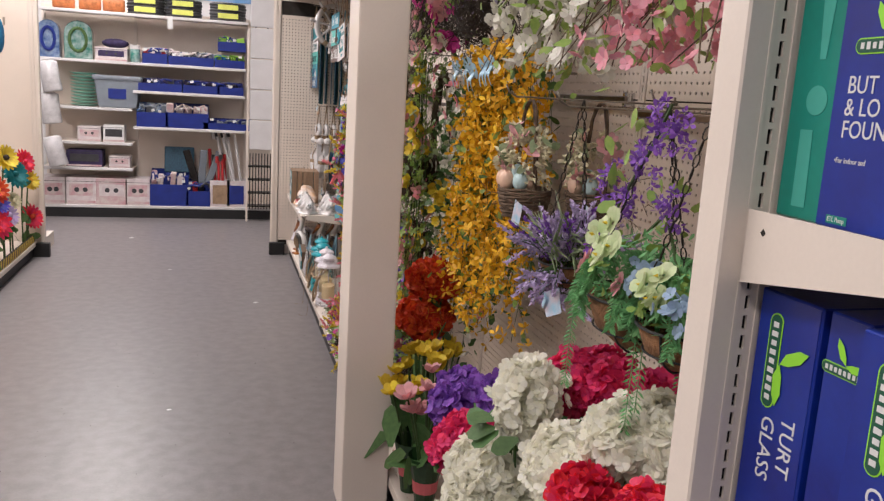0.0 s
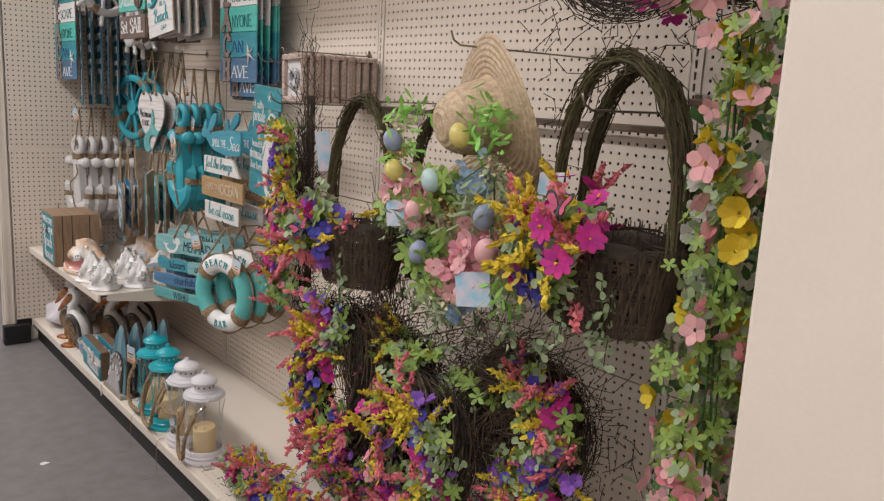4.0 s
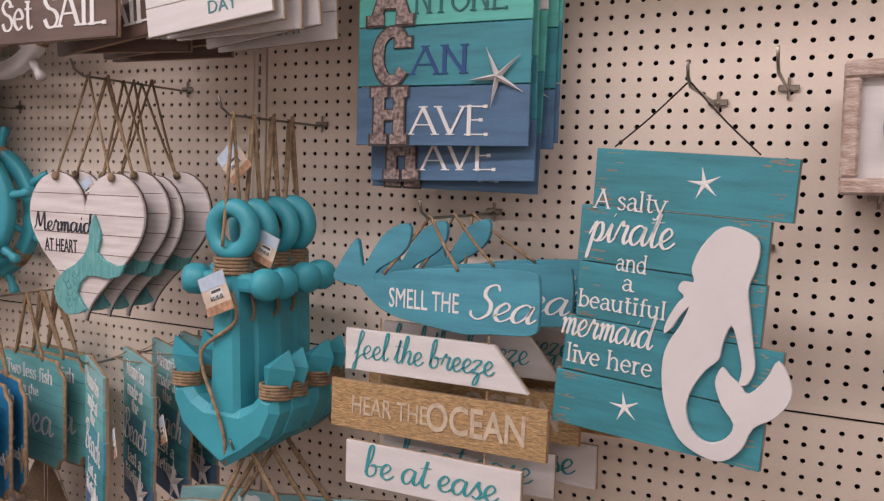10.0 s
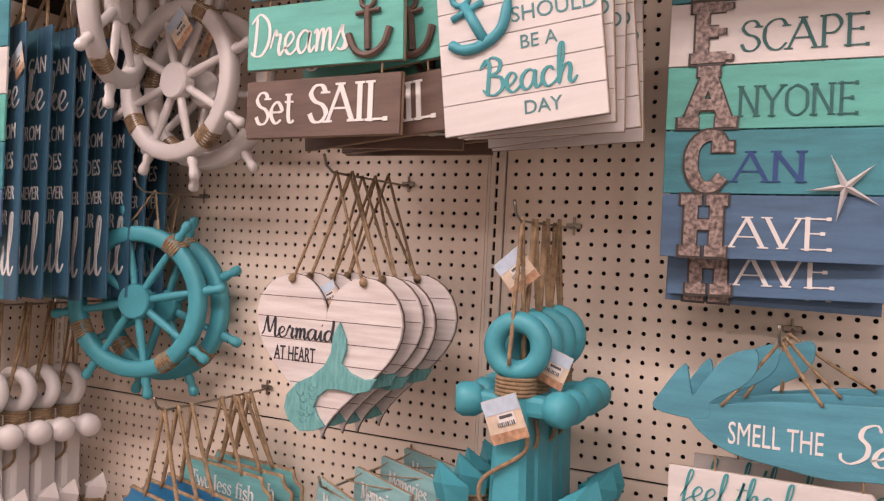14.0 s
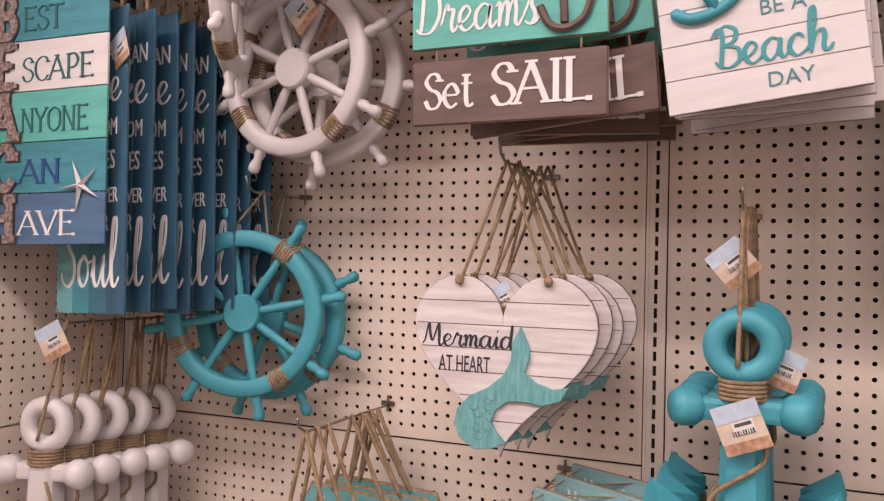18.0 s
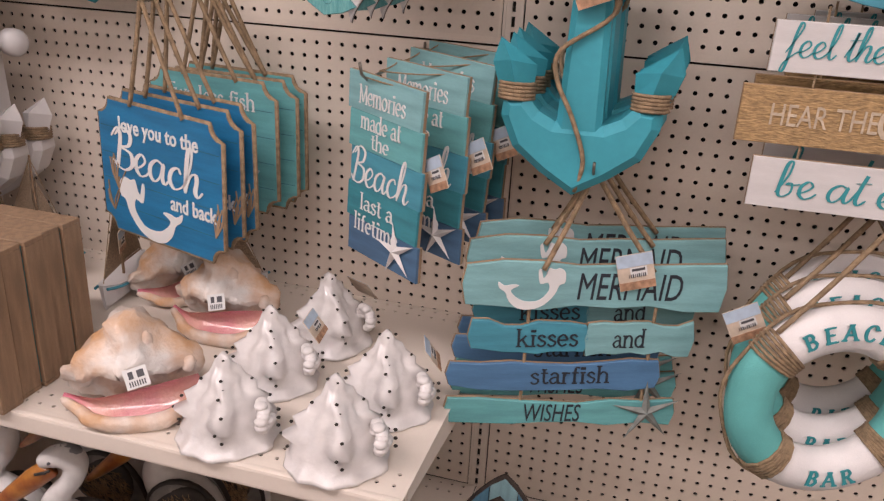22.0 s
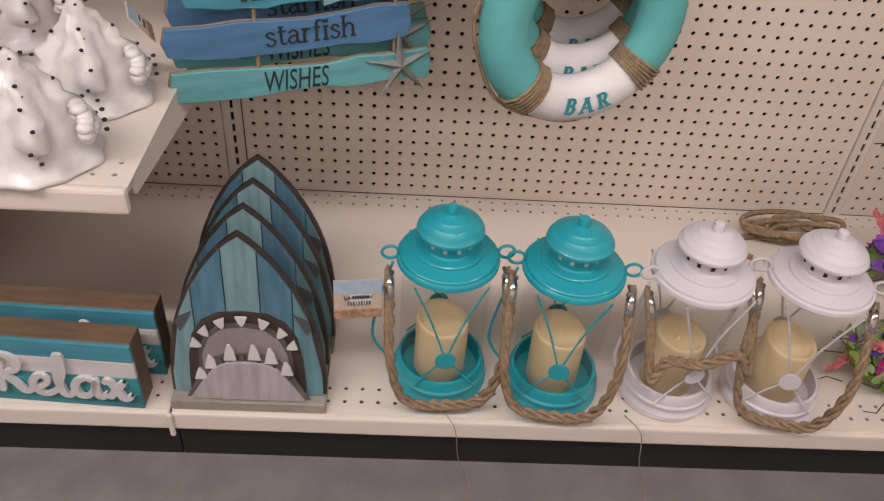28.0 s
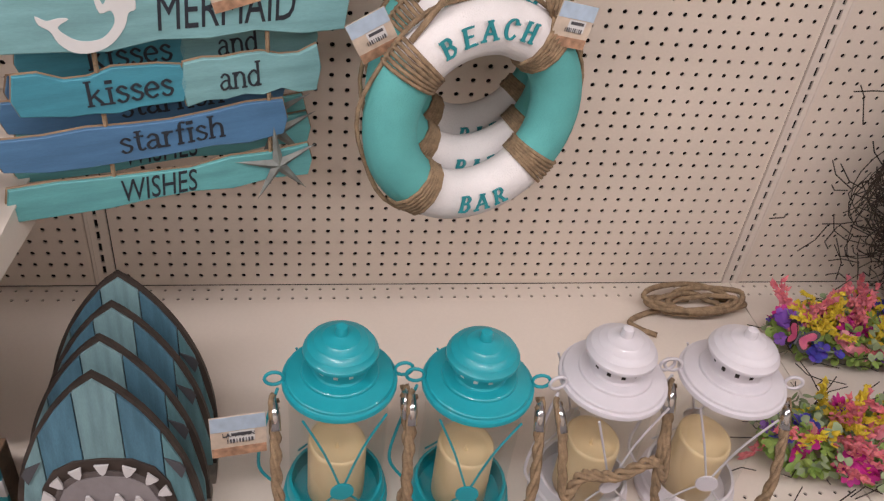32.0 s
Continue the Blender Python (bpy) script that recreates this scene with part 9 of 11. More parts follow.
# egg baskets
def egg_basket(y, z, out, seed):
    rng = np.random.default_rng(seed)
    s = thing("egg_basket", pose(-out, y, z) @ Matrix.Scale(0.74, 4), "brown twig basket with pastel eggs and small flowers", "egg basket", "egg baskets on the rail")
    for i in range(12):
        h = i * 0.0085
        R = 0.068 + 0.02 * math.sin(i / 11 * 1.5)
        part("basket_withe", tube(B(), [(R * math.cos(a), R * math.sin(a) * 1.1, h + 0.003 * math.sin(4 * a + i * 2)) for a in np.linspace(0, 6.28, 19)[:-1]], 0.0055, 5, True), TWIGL, s)
    twiggy("loose_twig", s, 30, (0, 0, 0.05), (0.15, 0.17, 0.08), 0.09, TWIGL, rng)
    part("moss_fill", lathe(B(), [(0, 0.085), (0.06, 0.082), (0.078, 0.07)], 16), GD, s)
    hl = [[(0.004 * math.sin(4 * t + i), 0.082 * math.cos(t), 0.09 + 0.3 * math.sin(t) ** 0.8) for t in np.linspace(0, math.pi, 12)] for i in range(3)]
    stems("handle", s, hl, 0.005, TWIGL, 5)
    for a, r, mt, sz in ((2.6, 0.075, EGGP, 0.026), (3.3, 0.072, EGGP, 0.028), (4.1, 0.07, EGGB, 0.026), (3.6, 0.04, EGGB, 0.027), (2.2, 0.07, EGGP, 0.022), (4.6, 0.06, EGGP, 0.02)):
        part("egg", ball(B(), (r * math.cos(a), r * math.sin(a), 0.122 + 0.022 * (r < 0.05)), sz, 14, 10, (1, 1, 1.25)), mt, s, smooth=True)
    pos, nrm = shell_points(44, (0, 0, 0.2), (0.085, 0.1, 0.12), rng)
    cloud("leaf", s, T_LEAF, pos[:26], nrm[:26], 0.05, GG, rng)
    cloud("pink_bloom", s, T_FIVE, pos[:8], nrm[:8], 0.036, FPP, rng)
    pp = np.repeat(pos[10:], 12, 0) + rng.normal(scale=0.013, size=(408, 3))
    cloud("cream_bud", s, T_BUD, pp, np.repeat(nrm[10:], 12, 0), 0.026, FC, rng)
    card(s, (-0.06, -0.1, 0.02), 0.05, 0.08, 0, 10, -18)
    return s


egg_basket(-3.835, 1.145, 0.40, 101)
egg_basket(-3.915, 1.145, 0.25, 102)
hook(-3.835, 1.445, 0.46)


# hanging fibre bowls
def coir_bowl(s, R, depth):
    part("coir_bowl", lathe(B(), [(0, -depth), (R * 0.45, -depth * 0.93), (R * 0.8, -depth * 0.6), (R, 0), (R * 0.96, 0.003), (R * 0.7, -depth * 0.4), (0, -depth * 0.55)], 28), COIR, s, "brown coconut fibre liner", smooth=True)
    w = B()
    tube(w, [(R * 1.02 * math.cos(a), R * 1.02 * math.sin(a), 0.002) for a in np.linspace(0, 6.283, 29)[:-1]], 0.0028, 5, True)
    tube(w, [(R * 0.84 * math.cos(a), R * 0.84 * math.sin(a), -depth * 0.6) for a in np.linspace(0, 6.283, 29)[:-1]], 0.002, 5, True)
    for k2 in range(4):
        a = k2 * math.pi / 2 + 0.5
        tube(w, smooth_path([(q * math.cos(a), q * math.sin(a), h) for q, h in ((R * 1.03, 0), (R * 0.86, -depth * 0.62), (R * 0.4, -depth * 1.0), (0, -depth * 1.03))], 3), 0.0022, 5)
    part("wire_frame", w, KICK, s, "black wire basket frame")


def chains(s, R, top):
    for k2 in range(3):
        a = k2 * 2.1 + 0.6
        n = 16
        for i in range(n):
            t0 = (i + 0.5) / n
            c = Vector((R * math.cos(a) * (1 - t0), R * math.sin(a) * (1 - t0), top * t0))
            d = (Vector((0, 0, top)) - Vector((R * math.cos(a), R * math.sin(a), 0))).normalized()
            u = d.orthogonal().normalized() if i % 2 else d.cross(d.orthogonal()).normalized()
            if i == 0:
                ch = B()
            tube(ch, [c + d * 0.011 * math.cos(w_) + u * 0.0045 * math.sin(w_) for w_ in np.linspace(0, 6.283, 9)[:-1]], 0.0013, 4, True)
        part("chain", ch, DKSTEEL, s)


def spikes(s, name, n, center, up, length, material, rng, spread=0.9, bud=0.006, per=34):
    d = rng.normal(size=(n, 3)) * spread * 0.5 + np.array(up)
    d /= np.linalg.norm(d, axis=1, keepdims=True)
    base = np.array(center) + rng.normal(size=(n, 3)) * 0.02
    tip = base + d * length * rng.uniform(0.75, 1.15, (n, 1))
    stems("stalk", s, [[tuple(p), tuple((p + q) / 2 + (0, 0, 0.012)), tuple(q)] for p, q in zip(base, tip)], 0.0012, STEM, 3)
    t = 0.45 + 0.6 * rng.random((n, per, 1))
    pp = base[:, None] + (tip - base)[:, None] * t + rng.normal(scale=0.005, size=(n, per, 3)) * (1.3 - t)
    cloud(name, s, T_BUD, pp.reshape(-1, 3), np.repeat(d, per, 0), bud, material, rng, loose=0.6)
    return base, tip, d


rng = np.random.default_rng(111)
lv = thing("lavender_basket", pose(-0.385, -4.105, 1.08), "hanging fibre basket of lilac silk lavender", "hanging basket", "hanging baskets")
coir_bowl(lv, 0.068, 0.055)
spikes(lv, "lavender_spike", 74, (0, 0, 0.0), (-0.2, 0, 0.62), 0.13, FL, rng, 1.35, 0.0125, 40)
spikes(lv, "violet_spike", 12, (0, 0, 0.0), (-0.3, -0.1, 0.8), 0.12, FV, rng, 0.7, 0.012, 30)
spikes(lv, "drooping_spike", 12, (-0.03, 0.03, -0.005), (-0.3, 0.55, -0.55), 0.11, FL, rng, 0.5, 0.012, 32)
spikes(lv, "side_spike", 8, (-0.03, -0.03, -0.005), (-0.2, -0.6, -0.5), 0.09, FL, rng, 0.5, 0.012, 32)
pos, nrm = shell_points(110, (0, 0, 0.02), (0.07, 0.08, 0.05), rng, (-0.5, 0, 0.6))
pos[:, 2] = np.maximum(pos[:, 2], 0.01 + 0.03 * rng.random(110))
side = np.stack([-0.3 * np.ones(110), np.sign(pos[:, 1]) * 1.0, 0.35 * np.ones(110)], 1)
b_ = B()
for p, d in zip(pos, side + rng.normal(scale=0.35, size=(110, 3))):
    d = d / np.linalg.norm(d)
    tube(b_, [tuple(p), tuple(p + d * 0.045 + (0, 0, 0.008)), tuple(p + d * 0.1)], [0.0026, 0.003, 0.0006], 3)
tagged(part("lavender_leaf", b_, GG, lv), kind="stuff")
cloud("broad_leaf", lv, T_LEAF, pos[:6] * (1, 1, 0.4) - (0.04, 0, 0), nrm[:6], 0.05, GD, rng)
chains(lv, 0.066, 0.36)
card(lv, (-0.06, -0.06, -0.075), 0.06, 0.055, 0, 10, 24)
bow = B()
band(bow, smooth_path([(-0.06, -0.04, -0.03), (-0.07, -0.02, -0.05), (-0.07, -0.04, -0.07), (-0.07, -0.03, -0.09)], 5), Vector((0.2, 1, 0.4)), 0.016)
part("ribbon", bow, RIBB, lv, "pale blue ribbon")


def fern_basket(y, z, out, seed, R=0.13, bloom=FC, n=24):
    rng = np.random.default_rng(seed)
    s = thing("fern_basket", pose(-out, y, z), "hanging fibre basket spilling green fern and silk blooms", "hanging basket", "hanging baskets")
    coir_bowl(s, R, R * 0.85)
    chains(s, R, 0.34)
    lines = []
    for i in range(n):
        a = rng.uniform(0, 6.283)
        L = rng.uniform(0.0, 0.045) if i % 3 or math.sin(a) < 0.3 else rng.uniform(0.12, 0.26)
        o = np.array((math.cos(a), math.sin(a), 0))
        lines.append(np.array([o * R * 0.5 + (0, 0, 0.02), o * R * 0.9 + (0, 0, 0.06), o * (R * 1.1) + (0, 0, 0.02), o * (R * 1.18) + (0, 0, -L * 0.5), o * R * 1.2 + (0, 0, -L)]))
    fine = [np.array([tuple(p) for p in smooth_path([tuple(q) for q in ln], 13)]) for ln in lines]
    stems("frond_stem", s, fine, 0.001, GF, 3)
    pp, dd = [], []
    for ln in fine:
        d = np.gradient(ln, axis=0)
        side = np.cross(d, (0.3, 0.2, 1.0))
        side /= np.maximum(1e-9, np.linalg.norm(side, axis=1, keepdims=True))
        for sg in (-1, 1):
            pp.append(ln)
            q = side * sg * 0.8 + d / np.maximum(1e-9, np.linalg.norm(d, axis=1, keepdims=True)) * 0.7
            dd.append(q / np.linalg.norm(q, axis=1, keepdims=True))
    pp, dd = np.concatenate(pp), np.concatenate(dd)
    V = np.array([(0, 0, 0), (0.5, 0.14, 0.1), (1, 0, 0.0), (0.5, -0.14, 0.1)])
    n_ = rng.normal(size=dd.shape)
    nn = np.cross(dd, n_)
    nn /= np.maximum(1e-9, np.linalg.norm(nn, axis=1, keepdims=True))
    Rm = np.stack([dd, np.cross(nn, dd), nn], 2)
    v = (np.einsum("nij,kj->nki", Rm, V) * (0.0165 * rng.uniform(0.7, 1.2, len(pp)))[:, None, None] + pp[:, None]).reshape(-1, 3)
    f = [(4 * i, 4 * i + 1, 4 * i + 2, 4 * i + 3) for i in range(len(pp))]
    tagged(part("fern_leaflet", grid_mesh("fern_leaflet", v.tolist(), f, GF), GF, s), kind="stuff")
    pos, nrm = shell_points(120, (0, 0, 0.03), (R * 1.05, R * 1.15, R * 0.9), rng, (-0.6, 0, 0.6))
    pos[:, 2] = np.maximum(pos[:, 2], 0.01)
    hc = np.array(((-0.11, -0.03, 0.1), (-0.12, -0.06, 0.085), (-0.11, -0.08, 0.1), (-0.1, -0.045, 0.125))) * (R / 0.1) + rng.normal(scale=0.004, size=(4, 3))
    for k_, sz_ in ((0.0, 0.024), (0.005, 0.017)):
        cloud("cream_bloom", s, T_HYD, hc - (k_, 0, 0), np.tile((-0.9, 0.1, 0.35), (4, 1)), sz_, bloom, rng, loose=0.25)
    cloud("bloom_eye", s, T_BUD, hc - (0.012, 0, 0), np.tile((-0.9, 0.1, 0.35), (4, 1)), 0.012, FYL, rng, loose=0.2)
    cloud("blue_bloom", s, T_HYD, np.array((-0.08, -0.11, 0.06)) + rng.normal(scale=0.018, size=(20, 3)), np.tile((-0.9, 0, 0.3), (20, 1)), 0.0125, FBL, rng)
    cloud("pale_pink_bloom", s, T_HYD, np.array((-0.07, 0.1, 0.05)) + rng.normal(scale=0.008, size=(4, 3)), np.tile((-0.9, 0.2, 0.3), (4, 1)), 0.02, FPP, rng)
    cloud("ivy_leaf", s, T_TRIO, pos[40:62], nrm[40:62], 0.02, GL, rng)
    cloud("dark_leaf", s, T_BLADE, np.repeat(pos[62:], 6, 0) * 0.85 + rng.normal(scale=0.012, size=(348, 3)), np.repeat(nrm[62:], 6, 0), 0.02, GF, rng, loose=0.8)
    return s


fern_basket(-4.48, 1.1, 0.4, 121, 0.113, FGC, 64)
fern_basket(-4.64, 1.09, 0.42, 122, 0.08, FGC, 20)
hook(-4.46, 1.44, 0.42)
hook(-4.74, 1.44, 0.4)
hook(-4.15, 1.43, 0.46)
rng = np.random.default_rng(131)
pv = thing("violet_spray", pose(-0.42, -4.42, 1.2), "spray of violet silk wisteria with olive leaves", "flower spray")
for cy, cz, n, w_, h in ((-0.115, 0.222, 46, 0.03, 0.03), (-0.08, 0.146, 80, 0.045, 0.05), (-0.145, 0.192, 40, 0.03, 0.035), (-0.16, 0.075, 44, 0.025, 0.035), (0.052, 0.09, 40, 0.018, 0.04), (0.01, 0.058, 44, 0.04, 0.025), (0.082, -0.035, 30, 0.02, 0.03)):
    pos, nrm = shell_points(n, (-0.01, cy, cz), (0.03, w_, h), rng)
    cloud("violet_bloom", pv, T_STAR, pos[::2], nrm[::2], 0.0125, FV, rng, loose=0.7)
pos, nrm = shell_points(26, (0, -0.04, 0.1), (0.05, 0.14, 0.12), rng)
cloud("olive_leaf", pv, T_LEAF, pos, nrm, 0.034, GL, rng)
stems("branch", pv, [[(0.05, 0.2, -0.05), (0, 0.05, 0.05), (-0.02, -0.08, 0.16), (0.0, -0.1, 0.24)], [(0.03, 0.0, 0.0), (0, -0.12, 0.06), (0, -0.18, -0.04)]], 0.003, STEM)
for name, y0, y1, z0, z1, mt, n, seed in (("pink_branch", -4.25, -4.72, 1.5, 1.78, FRP, 250, 141), ("white_branch", -3.72, -4.18, 1.5, 1.78, FW, 340, 142), ("white_branch", -4.1, -4.5, 1.56, 1.8, FW, 150, 143)):
    rng = np.random.default_rng(seed)
    br = thing("blossom_branch", pose(-0.42, (y0 + y1) / 2, z0), ("pink" if mt is FRP else "white") + " silk magnolia branch with bright green leaves", "blossom branch", "blossom branches")
    w, h = abs(y1 - y0), z1 - z0
    pos = np.stack([rng.uniform(-0.08, 0.1, n), rng.uniform(-w / 2, w / 2, n), h * rng.random(n) ** 0.8], 1)
    nr = np.tile((-1, 0.2, 0.0), (n, 1)).astype(float)
    cloud("blossom", br, T_HYD, pos, nr, 0.0175, mt, rng, loose=0.9)
    q = pos[rng.choice(n, n * 2 // 3)] + rng.normal(scale=0.03, size=(n * 2 // 3, 3))
    cloud("leaf", br, T_LEAF, q, np.tile((-1, 0, 0.3), (len(q), 1)), 0.03, GL, rng, loose=0.8)
    stems("branch", br, [[(0.05, a, h), (0.0, a + rng.normal() * 0.06, h * 0.5), (-0.05, a + rng.normal() * 0.1, 0.0)] for a in np.linspace(-w / 2, w / 2, 9)], 0.0014, TWIGL)
    hook((y0 + y1) / 2, z1 + 0.03, 0.4)


# bunches standing on the deck
def displaced_ball(c, r, tall):
    b = ball(B(), tuple(c), r, 16, 11, (1, 1, 0.97 * tall))
    displaced(b, 0.012, 45, 3)
    return b


def bunch(x, y, z, r, mt, seed, label, kind="ball", wrap=True, size=0.017, heads=3):
    rng = np.random.default_rng(seed)
    s = thing("flower_bunch", pose(x, y, DECK), label, "flower bunch", "flower bunches on the base shelf")
    h = z - DECK
    for i in range(heads):
        a = 2 * math.pi * i / max(1, heads) + seed
        c = np.array((0.5 * r * math.cos(a), 0.5 * r * math.sin(a), h + 0.02 * math.sin(a * 3))) if heads > 1 else np.array((0, 0, h))
        tall = 1.35 if "tall" in label else 1.0
        pos, nrm = shell_points(520, c, (r * 0.74, r * 0.74, r * 0.72 * tall), rng, (-0.6, 0, 0.7), 0.3)
        pos += rng.normal(scale=0.006, size=pos.shape)
        # petal-coloured ball added inside to brighten the dark gaps between florets
        part("bloom_filler", displaced_ball(c, r * 0.55, tall), mt, s)
        cloud("floret", s, T_HYD, pos, nrm, size, mt, rng, loose=0.95)
    pos, nrm = shell_points(14, (0, 0, h - r * 0.62), (r * 1.05, r * 1.05, r * 0.5), rng, (-0.6, 0, 0))
    cloud("leaf", s, T_LEAF, pos, nrm, 0.06, GD, rng)
    stems("stem", s, [[(0.3 * r * math.cos(a), 0.3 * r * math.sin(a), 0.01), (0.25 * r * math.cos(a), 0.25 * r * math.sin(a), h * 0.6), (0.5 * r * math.cos(a), 0.5 * r * math.sin(a), h)] for a in np.linspace(0, 6, 6)], 0.004, STEM)
    if wrap:
        k = min(0.2, h * 0.7)
        part("paper_wrap", lathe(B(), [(0.03, 0.0), (0.042, k * 0.5), (0.06, k)], 14), WRAP, s, "dark green bouquet wrap")
        part("pink_band", lathe(B(), [(0.0385, k * 0.3), (0.0445, k * 0.52), (0.0455, k * 0.52), (0.0395, k * 0.3)], 14), POTP, s, "pink paper band")
    return s


for i, (x, y, z, r, mt, lb) in enumerate((
        (-0.47, -4.15, 0.77, 0.1, FCW, "tall bunch of white silk hydrangea"), (-0.5, -4.08, 0.56, 0.11, FCW, "bunch of white silk hydrangea"), (-0.5, -4.1, 0.5, 0.11, FCW, "bunch of white silk hydrangea"),
        (-0.44, -4.4, 0.72, 0.11, FCW, "bunch of white silk hydrangea"), (-0.38, -4.52, 0.82, 0.1, FCW, "bunch of cream white silk hydrangea"), (-0.5, -4.3, 0.45, 0.11, FCW, "bunch of white silk hydrangea"),
        (-0.3, -4.12, 0.78, 0.09, FH, "bunch of magenta silk hydrangea"), (-0.25, -4.5, 0.8, 0.07, FV, "bunch of violet silk hydrangea"), (-0.2, -4.25, 0.78, 0.07, FH, "bunch of magenta silk hydrangea"),
        (-0.43, -3.6, 0.57, 0.1, FV, "bunch of violet silk hydrangea"), (-0.36, -3.84, 0.62, 0.09, FV, "bunch of deep violet silk hydrangea"), (-0.5, -3.84, 0.55, 0.085, FH, "bunch of magenta silk hydrangea"),
        (-0.52, -4.55, 0.75, 0.07, FR, "bunch of red silk hydrangea"), (-0.52, -4.75, 0.82, 0.06, FR, "bunch of red silk hydrangea"), (-0.45, -4.7, 0.5, 0.09, FCW, "bunch of white silk hydrangea"),
        (-0.40, -3.02, 0.80, 0.075, FO, "bunch of orange red silk hydrangea"), (-0.42, -3.0, 0.62, 0.08, FO, "bunch of orange red silk hydrangea"))):
    bunch(x, y, z, r, mt, 200 + i, lb, heads=1 if i == 0 or mt is FR else 3, size=0.0175)
for i, (x, y, z, mt, n) in enumerate(((-0.47, -3.2, 0.56, FYL, 9), (-0.5, -3.42, 0.5, FPP, 8), (-0.52, -3.3, 0.47, FYL, 6), (-0.3, -2.85, 0.5, FYL, 6))):
    rng = np.random.default_rng(240 + i)
    s = thing("tulip_bunch", pose(x, y, DECK), ("yellow" if mt is FYL else "pink") + " silk tulip bunch in green paper", "flower bunch", "flower bunches on the base shelf")
    h = z - DECK
    pos = np.stack([rng.normal(scale=0.04, size=n), rng.normal(scale=0.05, size=n), h + rng.normal(scale=0.03, size=n)], 1)
    cloud("tulip", s, T_CUP, pos, np.tile((-0.3, 0, 1.0), (n, 1)), 0.032, mt, rng, loose=0.3)
    cloud("inner_petal", s, T_CUP, pos, np.tile((-0.3, 0, 1.0), (n, 1)), 0.026, mt, rng, loose=0.2)
    stems("stem", s, [[(0, 0, 0.01), tuple(p * (0.5, 0.5, 0.6)), tuple(p)] for p in pos], 0.004, STEM)
    cloud("blade_leaf", s, T_LEAF, pos * (1, 1, 0.5), np.tile((-1, 0, 0.4), (n, 1)), 0.14, GD, rng)
    part("paper_wrap", lathe(B(), [(0.03, 0.0), (0.042, 0.1), (0.06, 0.18)], 14), WRAP, s, "dark green bouquet wrap")
    part("pink_band", lathe(B(), [(0.0385, 0.06), (0.0425, 0.1), (0.0435, 0.1), (0.0395, 0.06)], 14), POTP, s, "pink paper band")

# ---- end shelf of the run, holding boxed goods ----
BOXB = mat("blue_carton", (0.006, 0.016, 0.22), 0.35, var=0.1, scale=7, bump=0.02, second=(0.008, 0.035, 0.32))
BOXT = mat("teal_carton", (0.012, 0.26, 0.20), 0.4, var=0.08, scale=7, bump=0.02)
PALET = mat("pale_teal_print", (0.07, 0.40, 0.32), 0.45, var=0.04, bump=0)
LEAFG = mat("leaf_green_print", (0.30, 0.72, 0.04), 0.5, var=0.04, bump=0)
DKGRN = mat("dark_green_print", (0.01, 0.09, 0.05), 0.5, var=0.04, bump=0)
ec = thing("end_shelf", Matrix(), "cream end shelf with deep side brackets", "shelf", kind="structure")
for zt in (1.315, 0.9, 0.45):
    part("sheet", box(B(), (1.03, 0.46, 0.004), (-0.012, -5.132, zt - 0.002)), CREAM, ec)
    part("front_lip", box(B(), (1.03, 0.012, 0.04), (-0.012, -5.369, zt - 0.02), 0.003), CREAM, ec)
    br = B()
    slab(br, [(0, -0.084), (0, 0.006), (0.455, 0.006), (0.455, -0.035), (0.25, -0.042)], 0.003, 0, m=Matrix.Translation((-0.529, -4.903, zt)) @ FACE)
    bk = part("bracket", br, CREAM, ec)
    part("bracket_hook", box(B(), (0.004, 0.012, 0.07), (-0.527, -4.899, zt - 0.04)), CREAM, bk)
    part("bracket_hole", box(B(), (0.001, 0.006, 0.006), (-0.5325, -4.935, zt - 0.018), m=pose(0, 0, 0, 45, 0, 0)), DARK, bk)
part("base", box(B(), (1.03, 0.46, 0.12), (-0.012, -5.132, 0.06)), CREAM, ec)


def carton(name, y0, y1, z0, z1, x, material, label):
    s = thing(name, Matrix.Translation((x, (y0 + y1) / 2, z0)), label, "box", "boxed goods on the end shelf")
    part("carton", box(B(), (0.24, y0 - y1, z1 - z0), (0.12, 0, (z1 - z0) / 2), 0.002), material, s)
    # face of the carton: x right, y up
    f = part("printed_face", box(B(), (y0 - y1 - 0.006, z1 - z0 - 0.006, 0.0006)), material, s, m=Matrix.Translation((-0.0005, 0, (z1 - z0) / 2)) @ FACE)
    return s, f


